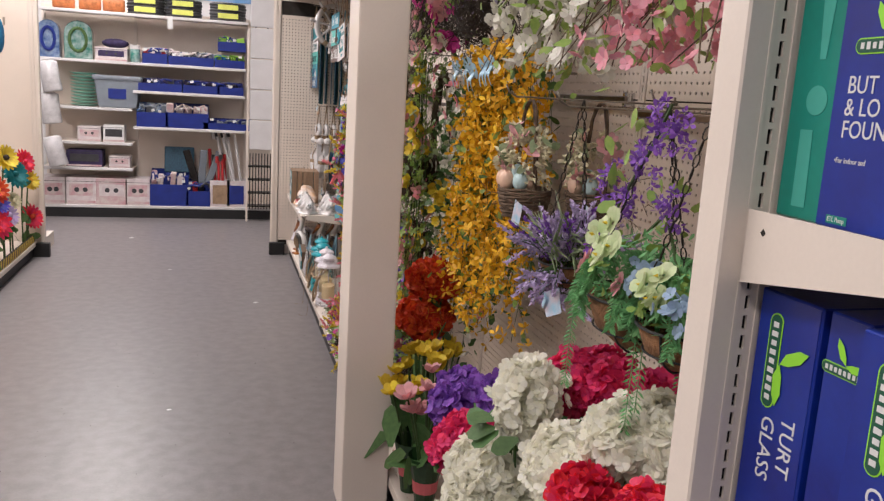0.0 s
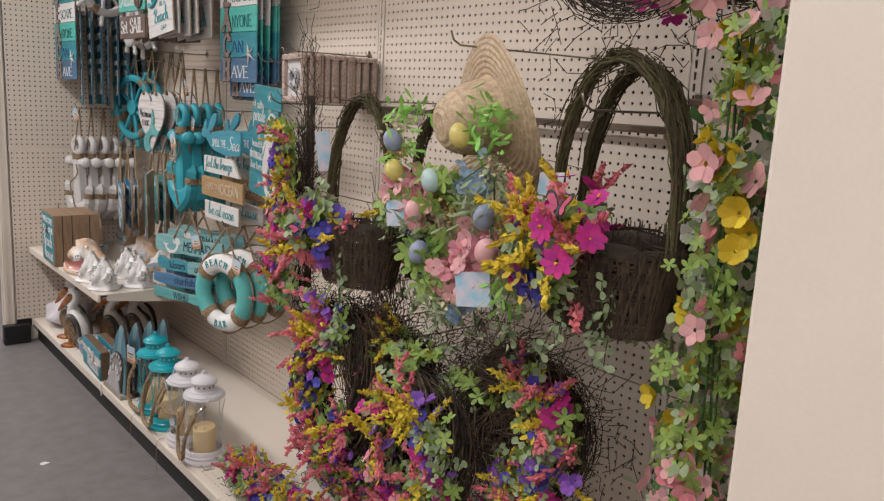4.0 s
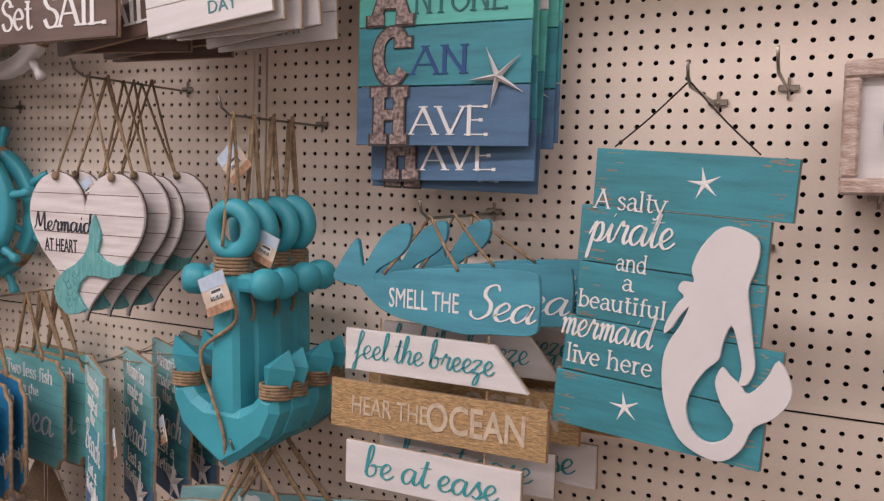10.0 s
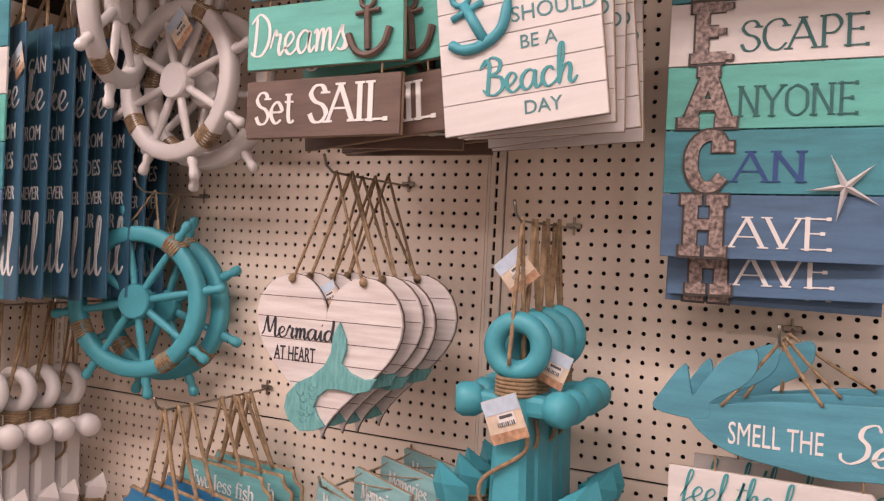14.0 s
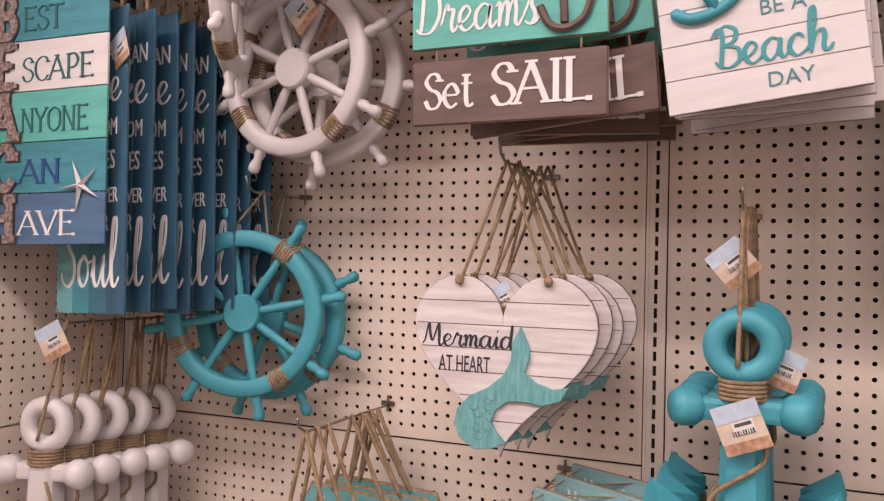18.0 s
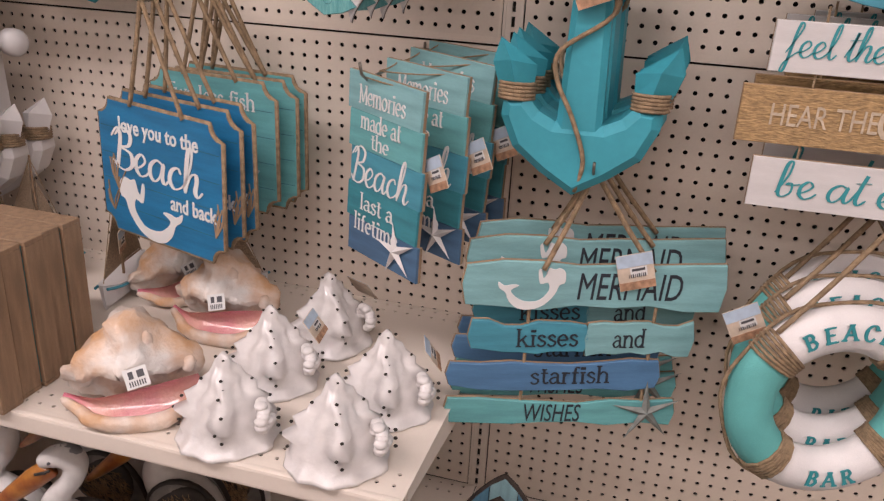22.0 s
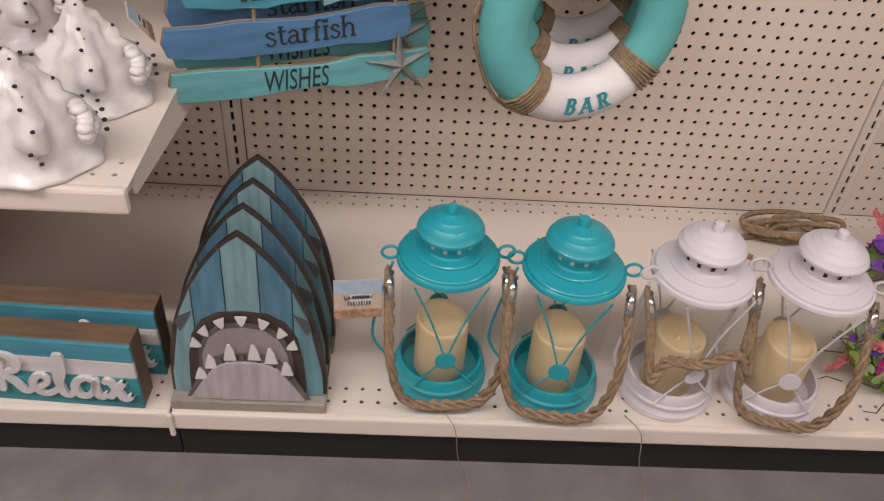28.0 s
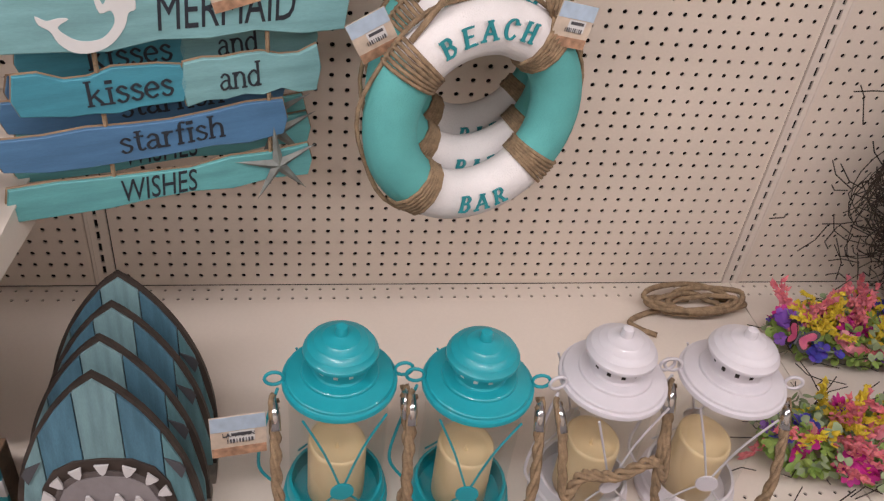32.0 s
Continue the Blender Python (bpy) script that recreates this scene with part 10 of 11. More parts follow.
def badge(f, x, y, size, roll):
    """Green pill with pale bars for a maker's mark, and a leaf sprig."""
    def pill(w, h, z, mt, name):
        o = []
        for i in range(16):
            a = 2 * math.pi * i / 16
            o.append((w / 2 * math.copysign(1, math.cos(a)) - math.copysign(h / 2, math.cos(a)) + h / 2 * math.cos(a), h / 2 * math.sin(a)))
        return part(name, slab(B(), o, 0.0004, z), mt, f, m=pose(x, y, 0, 0, 0, roll))
    pill(size, size * 0.2, 0.0008, LEAFG, "badge_rim")
    p = pill(size * 0.97, size * 0.165, 0.0013, DKGRN, "badge")
    for i in range(9):
        part("mark_bar", box(B(), (size * 0.055, size * 0.075 * (1 + 0.2 * (i % 2)), 0.0004), (-size * 0.38 + i * size * 0.095, 0, 0.002)), TXTW, p)
    for sgn in (-1, 1):
        o = [(0, 0), (size * 0.1, size * 0.11), (size * 0.3, size * 0.16), (size * 0.42, size * 0.13), (size * 0.3, size * 0.03), (size * 0.12, -size * 0.01)]
        lf = B()
        slab(lf, [(a, sgn * b) for a, b in o][::sgn], 0.0004, 0.0015, m=Matrix.Translation((x, y, 0)) @ pose(0, 0, 0, 0, 0, roll) @ Matrix.Translation((0, size * 0.12, 0)) @ pose(0, 0, 0, 0, 0, 60 + 42 * sgn))
        part("leaf_mark", lf, LEAFG, f)


s, f = carton("teal_box", -4.906, -4.982, 1.316, 1.72, -0.497, BOXT, "teal green cardboard box with pale bar print on the end shelf")
hc = (1.72 - 1.316) / 2 + 1.316
part("print_bar", slab(B(), [(-0.011, 1.33 - hc), (0.011, 1.33 - hc), (0.008, 1.418 - hc), (-0.012, 1.418 - hc)], 0.0004, 0.0006), PALET, f)
part("print_dot", lathe(B(), [(0, 0.0006), (0.0165, 0.0006), (0.0165, 0.001), (0, 0.001)], 24, pose(0.007, 1.451 - hc, 0)), PALET, f)
part("print_wedge", slab(B(), [(0.003, 1.496 - hc), (0.012, 1.496 - hc), (0.019, 1.6 - hc), (-0.006, 1.6 - hc)], 0.0004, 0.0006), PALET, f)
s, f = carton("fountain_box", -4.985, -5.27, 1.316, 1.64, -0.507, BOXB, "deep blue cardboard fountain box with white lettering")
hc = (1.64 + 1.316) / 2
yc = -(4.985 + 5.27) / 2
for w_, z_, sz in (("BUT", 1.467, 0.026), ("& LO", 1.444, 0.026), ("FOUN", 1.421, 0.026)):
    words(w_, sz, f, TXTW, -(-5.006 - yc), z_ - hc, 0.0006, "LEFT", depth=0.0003, wide=0.85)
words("\u2022For indoor and", 0.0085, f, TXTW, -(-5.002 - yc), 1.389 - hc, 0.0006, "LEFT", depth=0.0003, wide=0.8)
part("strip", box(B(), (0.03, 0.009, 0.0004), (-(-5.018 - yc), 1.326 - hc, 0.0007)), BOXT, f)
words("ETL Pump", 0.0075, f, TXTW, -(-5.005 - yc), 1.326 - hc, 0.001, "LEFT", depth=0.0003, wide=0.8)
badge(f, -(-5.052 - yc), 1.507 - hc, 0.085, 0)
for i, (y0, y1, x) in enumerate(((-4.907, -5.013, -0.5), (-5.017, -5.077, -0.494), (-5.083, -5.2, -0.512))):
    s, f = carton("glass_ornament_box", y0, y1, 0.901, 1.226, x, BOXB, "deep blue cardboard box with a green leaf mark and white lettering")
    hc, yc = (0.901 + 1.226) / 2, (y0 + y1) / 2
    w = y0 - y1
    if i != 1:
        badge(f, -w * 0.16, 1.143 - hc, 0.118, -90)
        words("TURT", 0.032, f, TXTW, w * 0.22, 1.085 - hc, 0.0006, "LEFT", depth=0.0003, roll=-90, wide=0.9)
        words("GLASS", 0.032, f, TXTW, -w * 0.1, 1.075 - hc, 0.0006, "LEFT", depth=0.0003, roll=-90, wide=0.9)
    else:
        badge(f, 0.004, 1.165 - hc, 0.07, 0)

# ---- shelving across the far end of the aisle ----
PLBLUE = mat("blue_plastic_tray", (0.012, 0.03, 0.24), 0.35, var=0.1, scale=9)
DKVIO = mat("dark_violet_cloth", (0.05, 0.03, 0.12), 0.7, var=0.25, scale=30)
GREYP = mat("grey_plastic", (0.22, 0.25, 0.29), 0.4, var=0.08, scale=9)
MINTP = mat("mint_plate", (0.30, 0.55, 0.45), 0.35, var=0.05)
CLEARB = mat("clear_blue_pack", (0.30, 0.40, 0.55), 0.2, var=0.2, scale=16, second=(0.06, 0.12, 0.3), coat=0.4)
CLEARG = mat("clear_green_pack", (0.35, 0.48, 0.46), 0.2, var=0.2, scale=16, second=(0.04, 0.2, 0.16), coat=0.4)
ORANGE = mat("orange_bundle", (0.66, 0.22, 0.07), 0.7, var=0.2, scale=22, bump=0.4)
COILK = mat("dark_hose", (0.05, 0.05, 0.055), 0.45, var=0.15)
YTAG = mat("yellow_label", (0.72, 0.75, 0.15), 0.5, var=0.06)
PINKB = mat("pink_print_box", (0.62, 0.34, 0.37), 0.5, var=0.2, scale=12, second=(0.72, 0.64, 0.6))
WHITEB = mat("white_print_box", (0.74, 0.70, 0.68), 0.5, var=0.12, scale=16, second=(0.62, 0.52, 0.53))
REDP = mat("red_plastic", (0.55, 0.03, 0.035), 0.4, var=0.1)
LIMEP = mat("lime_plastic", (0.32, 0.62, 0.06), 0.4, var=0.1)
WRAPW = mat("clear_wrap_roll", (0.66, 0.64, 0.64), 0.25, var=0.12, scale=14, coat=0.4)
FY0 = 3.05
fu = thing("far_shelving", Matrix(), "cream shelving unit with full shelves across the aisle end", "shelving", kind="structure")
part("back_panel", box(B(), (2.3, 0.02, 2.1), (-1.72, FY0 + 0.45, 1.05)), PEG, fu)
part("kick_plate", box(B(), (2.24, 0.02, 0.096), (-1.70, FY0 - 0.004, 0.048)), KICK, fu)
for xx in (-2.86, -1.985, -0.87):
    part("upright", box(B(), (0.03, 0.03, 2.1), (xx, FY0 + 0.43, 1.05)), CREAM, fu)


def far_shelf(x0, x1, z, depth=0.42):
    s = thing("far_metal_shelf", pose((x0 + x1) / 2, FY0, z), "cream metal shelf with a white front edge", "shelf", "shelves at the aisle end")
    part("sheet", box(B(), (x1 - x0, depth, 0.012), (0, depth / 2, -0.006)), CREAM, s)
    part("front_lip", box(B(), (x1 - x0, 0.014, 0.03), (0, -0.006, -0.013), 0.004), WHITEP, s)


for x0, x1, z in ((-2.84, -0.86, 2.04), (-2.84, -0.88, 1.57), (-2.84, -1.99, 1.11), (-2.84, -1.99, 0.765), (-2.84, -1.99, 0.506), (-1.98, -0.88, 1.295), (-1.98, -0.88, 0.935), (-2.84, -0.6, 0.125)):
    far_shelf(x0, x1, z)
FARG = "goods on the far shelves"


def far_box(x, z, w, h, d, material, name, label, dy=0.02, trim=None):
    s = thing(name, pose(x, FY0 + dy, z), label, "box", FARG)
    part("body", box(B(), (w, d, h), (0, d / 2, h / 2), 0.004), material, s)
    part("front_panel", box(B(), (w * 0.8, 0.003, h * 0.45), (0, -0.001, h * 0.55)), trim or WHITEB, s)
    part("print_band", box(B(), (w * 0.96, 0.003, h * 0.1), (0, -0.0012, h * 0.09)), PINKB, s)
    for k in (-1, 1):
        part("print_spot", lathe(B(), [(0, 0), (h * 0.09, 0), (h * 0.09, 0.002), (0, 0.002)], 12, Matrix.Translation((k * w * 0.14, -0.003, h * 0.55)) @ pose(0, 0, 0, 90, 0, 0)), COILK, s)
    part("lid_seam", box(B(), (w * 1.003, 0.003, 0.004), (0, -0.0006, h * 0.86)), COILK, s)
    return s


def far_tray(x, z, w, h, fill, n, label, seed, fillname="packet"):
    rng = np.random.default_rng(seed)
    s = thing("display_tray", pose(x, FY0 + 0.01, z), label, "tray", FARG)
    b = B()
    box(b, (w, 0.006, h * 0.62), (0, 0, h * 0.31))
    box(b, (w, 0.006, h), (0, 0.3, h / 2))
    for e in (-1, 1):
        slab(b, [(0, 0), (0.3, 0), (0.3, h), (0, h * 0.62)], 0.005, m=Matrix.Translation((e * (w / 2 - 0.003) - 0.0025, 0, 0)) @ Matrix(((0, 0, 1, 0), (1, 0, 0, 0), (0, 1, 0, 0), (0, 0, 0, 1))))
    box(b, (w, 0.3, 0.005), (0, 0.15, 0.003))
    part("tray", b, PLBLUE, s, "blue card display tray")
    for i in range(n):
        m_ = fill[i % len(fill)]
        xx = -w / 2 + w * (i + 0.5) / n
        part(fillname, box(B(), (w / n * 0.85, 0.05, h * rng.uniform(0.7, 1.05)), (xx, 0.05 + 0.1 * rng.random(), h * 0.5), 0.006, m=pose(0, 0, 0, rng.uniform(-18, 18), rng.uniform(-9, 9), 0)), m_, s)
    for i in range(n * 2):
        xx, ln = rng.uniform(-w * 0.42, w * 0.42), rng.uniform(0.05, 0.11)
        dx, dz = rng.uniform(-1, 1) * ln, rng.uniform(-0.2, 0.35) * ln
        part("tool_handle", tube(B(), smooth_path([(max(-w / 2, min(w / 2, xx - dx)), 0.03, h * 0.78 - dz), (xx, 0.02 + 0.03 * rng.random(), h * rng.uniform(0.8, 0.98)), (max(-w / 2, min(w / 2, xx + dx)), 0.04, h * 0.84 + dz)], 3), rng.uniform(0.006, 0.012), 6), fill[int(rng.integers(len(fill)))], s, smooth=True)
    for i in range(max(2, n // 2)):
        part("paper_label", box(B(), (0.034, 0.002, 0.026), (0, 0, 0), m=Matrix.Translation((rng.uniform(-w * 0.4, w * 0.4), -0.002 + 0.03 * (i % 2), h * rng.uniform(0.66, 0.95))) @ pose(0, 0, 0, rng.uniform(-20, 20), rng.uniform(-25, 25), 0)), TXTW, s)
    return s


for i, x in enumerate((-2.62, -2.38, -2.16)):
    s = thing("orange_bundle", pose(x, FY0 + 0.14, 2.041), "rolled orange bundle on the top far shelf", "bundle", FARG)
    part("roll", lathe(B(), [(0, -0.1), (0.06, -0.1), (0.075, -0.06), (0.07, 0), (0.076, 0.05), (0.06, 0.1), (0, 0.1)], 14, pose(0, 0, 0.076, 0, 90, 12)), ORANGE, s, smooth=True)
for i, x in enumerate((-1.86, -1.5, -1.06)):
    s = thing("hose_coil", pose(x, FY0 + 0.19, 2.041), "stack of dark coiled hose with yellow labels", "hose", FARG)
    for k in range(6):
        part("coil", tube(B(), [(0.17 * math.cos(a) + 0.004 * math.sin(k * 2), 0.15 * math.sin(a), 0.016 + 0.03 * k) for a in np.linspace(0, 6.283, 25)[:-1]], 0.0155, 6, True), COILK, s, smooth=True)
    for k in (0, 1):
        part("label_band", box(B(), (0.2, 0.006, 0.05), (0, -0.168, 0.05 + 0.085 * k)), YTAG, s, "yellow and white label")
s = thing("price_flag", pose(-1.62, FY0 - 0.016, 1.93), "small white price flag hanging from the shelf edge", "tag")
part("flag", box(B(), (0.05, 0.002, 0.12), (0, 0, 0.05)), TXTW, s)
# second shelf
for x, w, h, m_, lb in ((-2.76, 0.2, 0.36, CLEARB, "clear pack of blue goods standing on the far shelf"), (-2.49, 0.26, 0.37, CLEARG, "clear arched pack of green goods")):
    s = thing("clear_pack", pose(x, FY0 + 0.08, 1.571), lb, "pack", FARG)
    o = [(-w / 2, 0), (w / 2, 0)] + [(w / 2 * math.cos(a), h - w / 2 + w / 2 * math.sin(a)) for a in np.linspace(0, math.pi, 9)]
    part("pack", slab(B(), o, 0.12, -0.06, 0.008, m=pose(0, 0.06, 0, 90, 0, 0)), m_, s)
    part("coiled_cord", tube(B(), [(w * 0.3 * math.cos(a), -0.006, h * 0.5 + h * 0.3 * math.sin(a)) for a in np.linspace(0, 6.283, 17)[:-1]], 0.016, 6, True), PLBLUE if m_ is CLEARB else GD, s)
far_box(-2.18, 1.571, 0.3, 0.13, 0.2, WHITEB, "white_box", "white and violet printed box", trim=DKVIO)
s = thing("violet_bag", pose(-2.15, FY0 + 0.13, 1.702), "dark violet folded bag on a box", "bag", FARG)
part("bag", ball(B(), (0, 0, 0.045), 0.13, 14, 8, (1, 0.6, 0.36)), DKVIO, s, smooth=True)
s = thing("white_jar", pose(-1.96, FY0 + 0.07, 1.571), "small pale jar with a white lid", "jar", FARG)
part("jar", lathe(B(), [(0, 0), (0.045, 0), (0.048, 0.01), (0.048, 0.13), (0, 0.13)], 16), CLEARG, s, smooth=True)
part("lid", lathe(B(), [(0.05, 0.13), (0.05, 0.17), (0, 0.17)], 16), WHITEP, s)
far_tray(-1.77, 1.571, 0.24, 0.16, (REDP, WHITEP, PLBLUE), 4, "blue tray of red and white nozzles", 301)
far_tray(-1.42, 1.571, 0.44, 0.14, (COILK, GREYP, WHITEB), 8, "blue tray of black and white fittings", 302)
far_tray(-1.04, 1.571, 0.3, 0.13, (LIMEP, BLUEW, LIMEP), 4, "blue tray of lime and blue tools", 303)
far_tray(-1.02, 1.74, 0.28, 0.15, (LIMEP, PLBLUE), 3, "upper blue tray of lime tools", 304)
# left half
for i, (x, z) in enumerate(((-2.72, 0.93), (-2.70, 1.24), (-2.66, 0.52))):
    s = thing("wrapped_roll", pose(x, FY0 + 0.1 - 0.03 * i, z), "clear wrapped white roll standing between the shelves", "roll", FARG)
    part("roll", lathe(B(), [(0, 0), (0.085, 0.004), (0.09, 0.02), (0.085, 0.14), (0.09, 0.28), (0.06, 0.3), (0, 0.3)], 14, pose(0, -0.14, 0, 0, -6 - 4 * i, 0)), WRAPW, s, smooth=True)
s = thing("plate_stack", pose(-2.45, FY0 + 0.14, 1.111), "tall stack of mint green plates", "plates", FARG)
for k in range(11):
    part("plate", lathe(B(), [(0, 0), (0.08, 0.0), (0.13, 0.018), (0.132, 0.022), (0, 0.012)], 20, pose(0.004 * math.sin(k * 3), 0, 0.031 * k)), MINTP, s, smooth=True)
s = thing("storage_tub", pose(-2.13, FY0 + 0.03, 1.111), "grey plastic storage tub with a blue label", "tub", FARG)
tb = B()
box(tb, (0.44, 0.3, 0.28), (0, 0.15, 0.14), 0.02, seg=2)
for v in tb.verts:
    k = 0.82 + 0.18 * v.co.z / 0.28
    v.co.x *= k
part("tub_body", tb, GREYP, s)
part("tub_lid", box(B(), (0.47, 0.33, 0.05), (0, 0.15, 0.295), 0.018, seg=2), GREYP, s)
part("tub_label", box(B(), (0.17, 0.004, 0.1), (0, -0.004, 0.14)), PLBLUE, s, "blue paper label")
for x, z, w, h, m_ in ((-2.40, 0.766, 0.22, 0.15, WHITEB), (-2.17, 0.766, 0.2, 0.17, TXTW), (-2.45, 0.507, 0.34, 0.17, DKVIO), (-2.12, 0.507, 0.2, 0.12, WHITEB)):
    far_box(x, z, w, h, 0.22, m_, "shelf_box", "small printed box on the far shelf", trim=PINKB if m_ is WHITEB else COILK)
# right half
for i, (x, w) in enumerate(((-1.72, 0.42), (-1.32, 0.36), (-1.03, 0.26))):
    far_tray(x, 1.296, w, 0.13, (DKVIO, COILK, PLBLUE), 6, "blue tray of dark violet garden gloves", 310 + i)
far_tray(-1.8, 0.936, 0.3, 0.24, (CLEARB, GREYP), 4, "blue tray of clear packets", 315)
far_tray(-1.46, 0.936, 0.42, 0.25, (PINKB, WHITEB, PINKB), 5, "blue tray of pink and white packets", 316)
far_tray(-1.05, 0.936, 0.5, 0.11, (PLBLUE, GREYP), 4, "low blue tray with few parts", 317)
for x, w, m_ in ((-2.75, 0.22, WHITEB), (-2.49, 0.28, WHITEB), (-2.2, 0.3, PINKB), (-1.95, 0.24, WHITEB)):
    far_box(x, 0.126, w, 0.27, 0.3, m_, "appliance_box", "white and pink printed appliance box", trim=WHITEB if m_ is PINKB else PINKB)
far_tray(-1.64, 0.126, 0.38, 0.36, (PINKB, WHITEB, PLBLUE), 6, "blue floor display box with pink packets", 320)
far_tray(-1.35, 0.126, 0.24, 0.26, (PLBLUE, REDP, COILK), 4, "blue floor display box of red tools", 321)


def tool_bin(x, w, label, seed, shaft, n, tall, lean):
    rng = np.random.default_rng(seed)
    s = thing("tool_bin", pose(x, FY0 + 0.02, 0.126), label, "tool bin", FARG)
    b = B()
    for a in ((w, 0.006, 0.28, 0, 0), (w, 0.006, 0.28, 0, 0.24)):
        box(b, a[:3], (a[3], a[4], 0.14))
    for e in (-1, 1):
        box(b, (0.006, 0.24, 0.28), (e * w / 2, 0.12, 0.14))
    part("bin", b, WHITEB, s)
    part("bin_print", box(B(), (w * 0.75, 0.002, 0.2), (0, -0.004, 0.13)), PLBLUE if seed == 331 else EDGEW, s)
    for i in range(n):
        xx = -w * 0.38 + w * 0.76 * i / max(1, n - 1)
        h = tall * rng.uniform(0.88, 1.05)
        yy = rng.uniform(0.05, 0.18)
        tl_ = part("shaft", tube(B(), [(xx, yy, 0.02), (xx + lean * rng.uniform(0.6, 1.3), yy + 0.05, h)], 0.014, 8), shaft, s)
        part("grip", tube(B(), [(xx + lean, yy + 0.05, h * 0.96), (xx + lean * 1.1, yy + 0.055, h + 0.05)], 0.018, 8), COILK if i % 2 else shaft, s)


tool_bin(-1.13, 0.2, "white bin of red handled garden tools", 330, REDP, 5, 0.52, -0.03)
tool_bin(-0.96, 0.2, "blue and white bin of pale pole tools", 331, WHITEP, 6, 0.78, -0.16)
s = thing("black_tray_panel", pose(-1.55, FY0 + 0.16, 0.49), "dark flat tray leaning behind the display boxes", "tray", FARG)
part("panel", box(B(), (0.3, 0.02, 0.27), (0, 0.12, 0.1), 0.006, m=pose(0, 0, 0, -12, 0, 0)), NAVY, s)
for i, (x, ry) in enumerate(((-1.42, -16), (-1.31, 4), (-1.2, 20))):
    s = thing("boot_scraper", pose(x, FY0 + 0.12, 0.33), "grey flat garden tool standing in a display box", "garden tool", FARG)
    part("blade", box(B(), (0.075, 0.02, 0.4), (0, 0.05, 0.18), 0.008, m=pose(0, 0, 0, 0, ry, 0)), GREYP if i else DKSTEEL, s)
# wire rack panel beside it
rk = thing("display_rack", pose(-0.86, FY0 - 0.16, 0), "white panel rack with dark wire shelves", "rack")
for k in range(5):
    part("panel", box(B(), (0.26, 0.012, 0.30), (0.15, 0.0, 0.9 + 0.308 * k - 0.15 + 0.16), 0.004), WHITEP, rk)
for xx in (0.0, 0.3):
    part("post", box(B(), (0.02, 0.02, 1.97), (xx, 0.02, 0.985)), CREAM, rk)
for i in range(9):
    part("wire", tube(B(), [(0.03 + 0.03 * i, 0.02, 0.13), (0.03 + 0.03 * i, 0.02, 0.72)], 0.005, 5), DKSTEEL, rk)
for z in (0.16, 0.3, 0.44, 0.58):
    part("wire_shelf", box(B(), (0.29, 0.14, 0.012), (0.15, 0.09, z)), DKSTEEL, rk)
hs = thing("bird_house", pose(-0.72, FY0 + 0.05, 1.93), "small dark wire bird house on the rack", "ornament")
for xx in (-0.06, 0.06):
    for yy in (-0.05, 0.05):
        part("wire_post", tube(B(), [(xx, yy, 0), (xx, yy, 0.12)], 0.006, 5), DKSTEEL, hs)
part("roof", lathe(B(), [(0.12, 0.12), (0.02, 0.19), (0, 0.22)], 4, pose(0, 0, 0, 0, 0, 45)), DKSTEEL, hs)
part("floor_plate", box(B(), (0.14, 0.12, 0.012), (0, 0, 0.006)), DKSTEEL, hs)
# store wall behind, with posters
BLUEPO = mat("blue_poster", (0.16, 0.36, 0.70), 0.5, var=0.15, scale=2.2, second=(0.55, 0.68, 0.82))
sw = thing("poster", pose(-1.6, 4.438, 2.35), "wide blue and white poster above the far shelves", "poster")
part("board", box(B(), (2.3, 0.02, 0.8), (0, 0, 0.4)), BLUEPO, sw)
part("pale_shape", ball(B(), (0.55, -0.012, 0.22), 0.2, 16, 10, (1, 0.02, 0.8)), TXTW, sw)
rs = thing("red_sign", pose(-0.18, 4.438, 2.28), "red sign board beside the blue poster", "sign")
part("board", box(B(), (0.42, 0.02, 0.8), (0, 0, 0.4)), REDP, rs)
part("print_bar", box(B(), (0.3, 0.004, 0.08), (0, -0.013, 0.12)), TXTW, rs)
fw = thing("partition", pose(-1.7, 4.5, 0), "off-white partition wall behind the far shelves", "wall", kind="structure")
part("panel", box(B(), (9.0, 0.1, 3.68), (0, 0, 1.84)), STOREWALL, fw)

# ---- shelving on the other side of the aisle ----
gl = thing("opposite_unit", Matrix(), "cream pegboard shelving across the aisle with a slotted end post", "shelving", kind="structure")
part("back", box(B(), (0.06, 6.1, TOP), (-3.09, -1.92, TOP / 2)), PEG, gl)
part("end_panel", box(B(), (0.62, 0.03, TOP), (-2.79, 1.13, TOP / 2)), PEG, gl)
part("edge_post", box(B(), (0.03, 0.05, TOP), (-2.475, 1.13, TOP / 2), 0.003), CREAM, gl)
slotted(gl, Matrix.Translation((-2.51, 1.112, DECK)) @ Matrix(((1, 0, 0, 0), (0, 0, -1, 0), (0, 1, 0, 0), (0, 0, 0, 1))))
part("foot", box(B(), (0.16, 0.05, 0.11), (-2.5, 1.07, 0.055)), KICK, gl)
part("end_base", box(B(), (0.5, 0.45, 0.11), (-2.74, 1.39, 0.055)), CREAM, gl)
for k in range(5):
    yc = 0.5 - k * BAY
    part("deck", box(B(), (0.54, BAY - 0.003, 0.02), (-2.79, yc, 0.107)), CREAM, gl)
    part("front_lip", box(B(), (0.012, BAY - 0.003, 0.036), (-2.523, yc, 0.1), 0.004), CREAM, gl)
    part("kick_plate", box(B(), (0.02, BAY - 0.003, 0.085), (-2.55, yc, 0.0425)), KICK, gl)
STRIPE = mat("yellow_stripe", (0.72, 0.5, 0.06), 0.5, var=0.08)
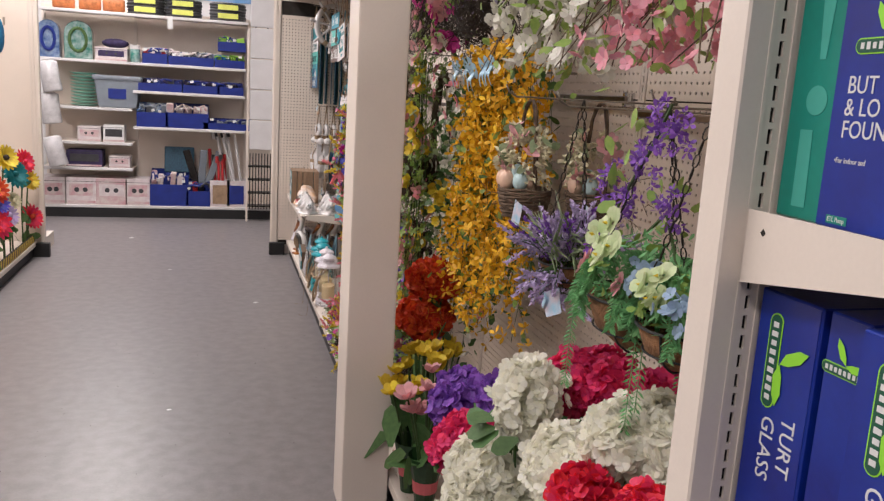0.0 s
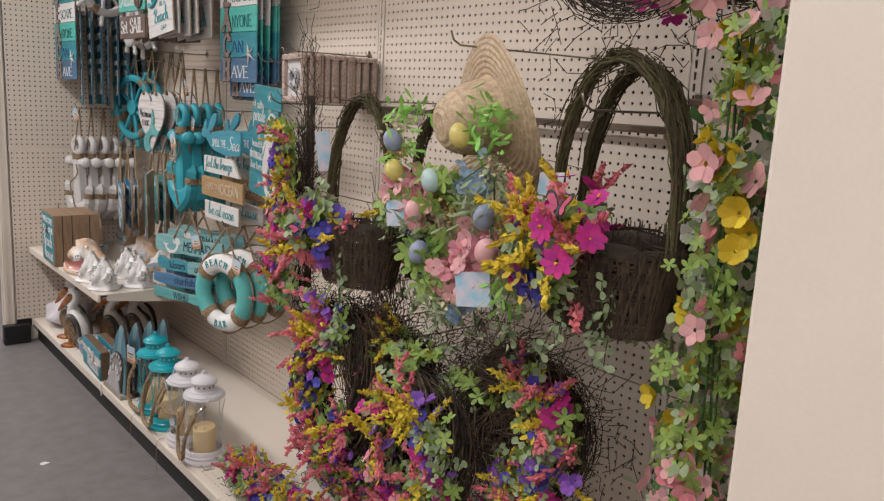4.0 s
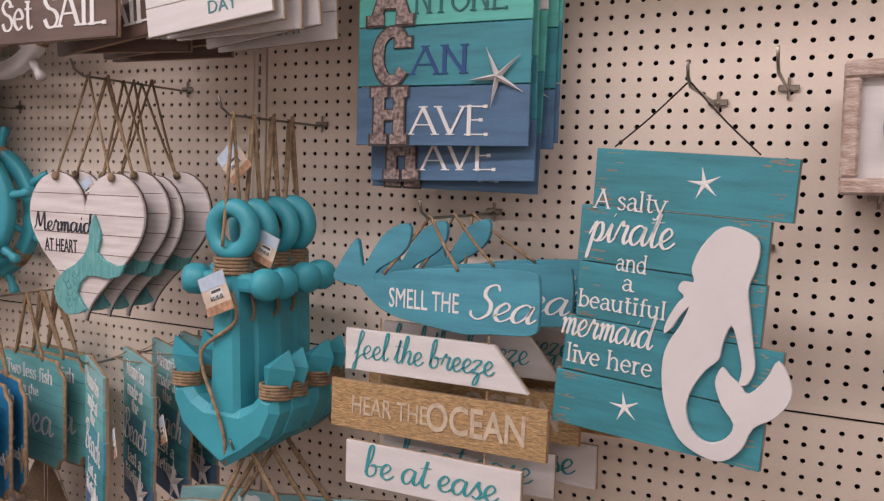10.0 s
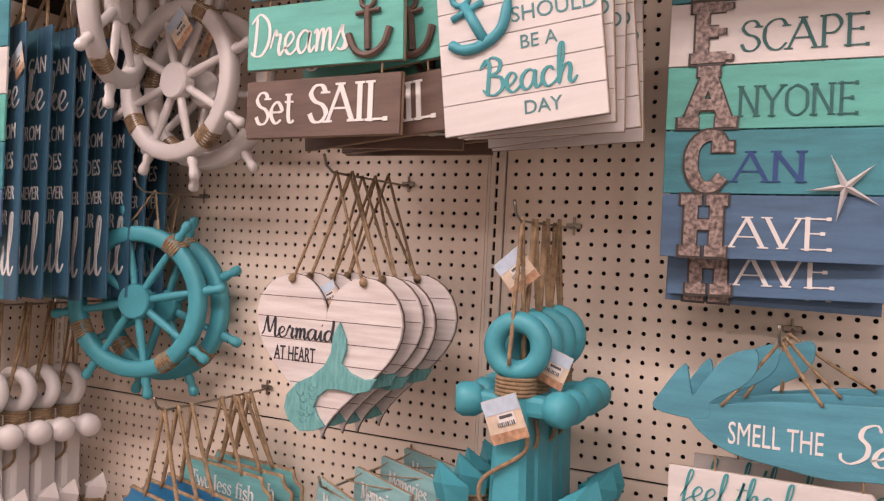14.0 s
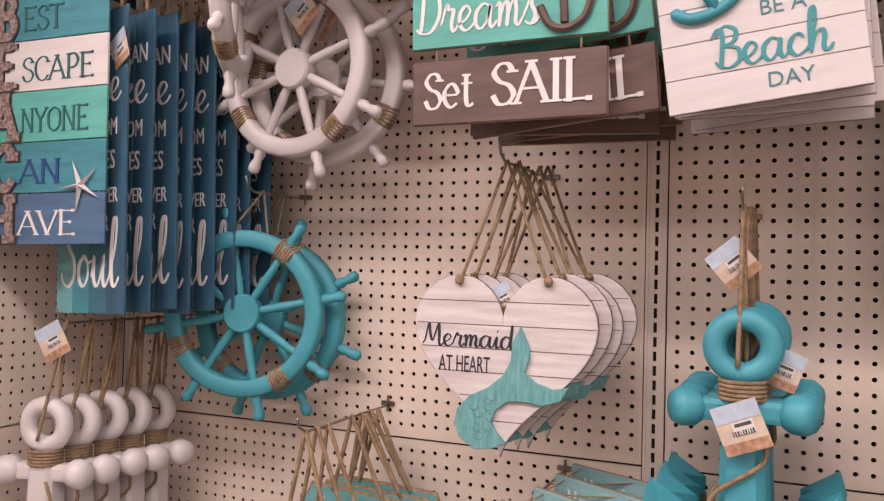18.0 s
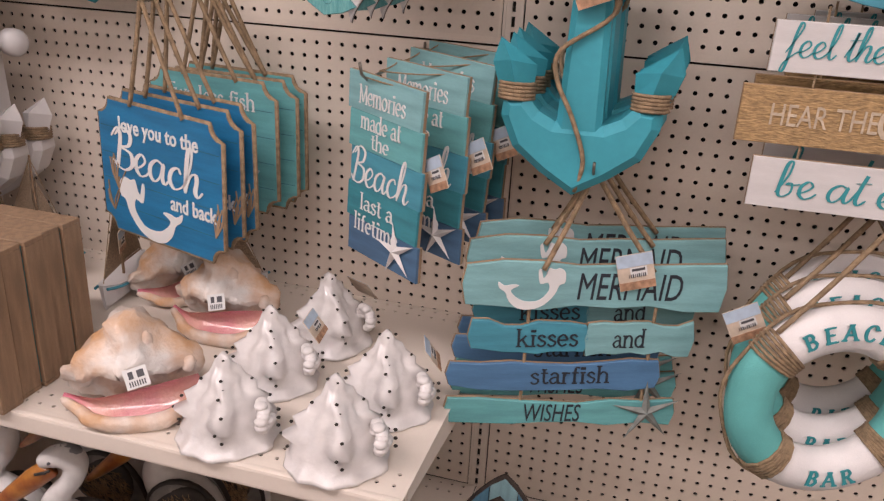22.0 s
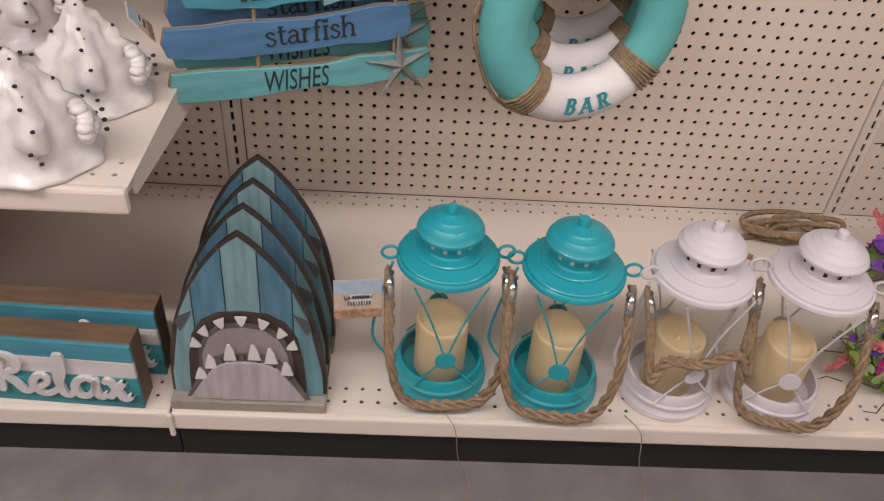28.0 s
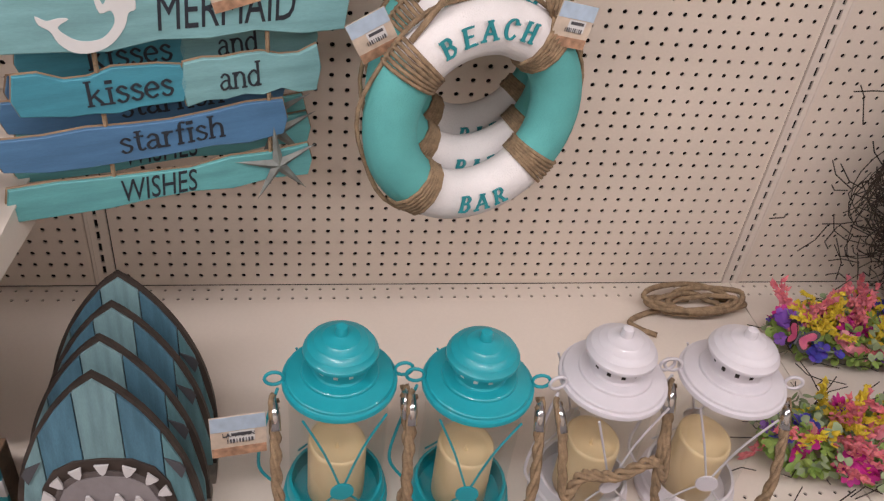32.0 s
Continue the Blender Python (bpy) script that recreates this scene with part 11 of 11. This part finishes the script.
es = thing("edge_strip", pose(-2.535, 0.55, 0.118), "black and yellow striped strip along the shelf edge", "strip")
part("strip", box(B(), (0.012, 1.1, 0.06), (0, 0, 0.03)), KICK, es)
for i in range(16):
    part("stripe", slab(B(), [(0, 0), (0.03, 0), (0.055, 0.058), (0.025, 0.058)], 0.002, m=Matrix(((0, 0, 1, 0.006), (1, 0, 0, -0.53 + i * 0.066), (0, 1, 0, 0.001), (0, 0, 0, 1)))), STRIPE, es)
FTEAL = petal_mat("teal_petal", (0.02, 0.24, 0.26))
for i, (y, z, mt, eye, r) in enumerate(((0.27, 0.845, FYL, TWIG, 0.1), (0.52, 0.71, FTEAL, FTEAL, 0.1), (0.97, 0.61, FYL, FY, 0.085), (0.83, 0.77, FR, FR, 0.08), (0.05, 0.57, FB, FB, 0.09), (0.29, 0.45, FL, FL, 0.1), (-0.01, 0.455, FR, FR, 0.1), (1.0, 0.33, FR, FO, 0.1), (0.02, 0.66, FO, FY, 0.09), (0.45, 0.53, FC, FC, 0.07))):
    rng = np.random.default_rng(400 + i)
    s = thing("daisy_pick", pose(-2.56, y, 0.118), "large bright silk daisy on a stem in the opposite shelf", "flower", "silk daisies across the aisle")
    h = z - 0.118
    for k in range(3):
        cloud("petal", s, leafy(16, 1.0, 0.16, 0.1 + 0.22 * k, 0.1), [(0.03, 0, h)], [(0.8, -0.5, 0.35)], r * (1 - 0.16 * k), mt, rng, loose=0.05)
    part("flower_eye", ball(B(), (0.045, -0.02, h + 0.006), r * 0.2, 10, 7), eye, s)
    part("stem", tube(B(), [(0, 0, 0.002), (0.0, 0, h * 0.5), (0.02, 0, h - 0.01)], 0.006, 6), STEM, s)
    cloud("leaf", s, T_LEAF, [(0, 0, h * t) for t in (0.3, 0.5, 0.7)], [(1, 0, 0.4)] * 3, 0.1, GD, rng)
hb = thing("blue_ornament", pose(-2.5, 0.14, 1.56), "bright blue ornament with a pale tag on the opposite pegboard", "ornament")
part("body", ball(B(), (0, 0, 0.08), 0.1, 12, 8, (0.3, 0.5, 1.1)), BLUEW, hb, smooth=True)
part("tag", box(B(), (0.004, 0.05, 0.05), (0.03, 0.0, 0.17)), TAGP, hb)
part("hook_wire", tube(B(), [(0, 0, 0.17), (0, 0, 0.26), (-0.55, 0, 0.27)], 0.004, 5), STEEL, hb)
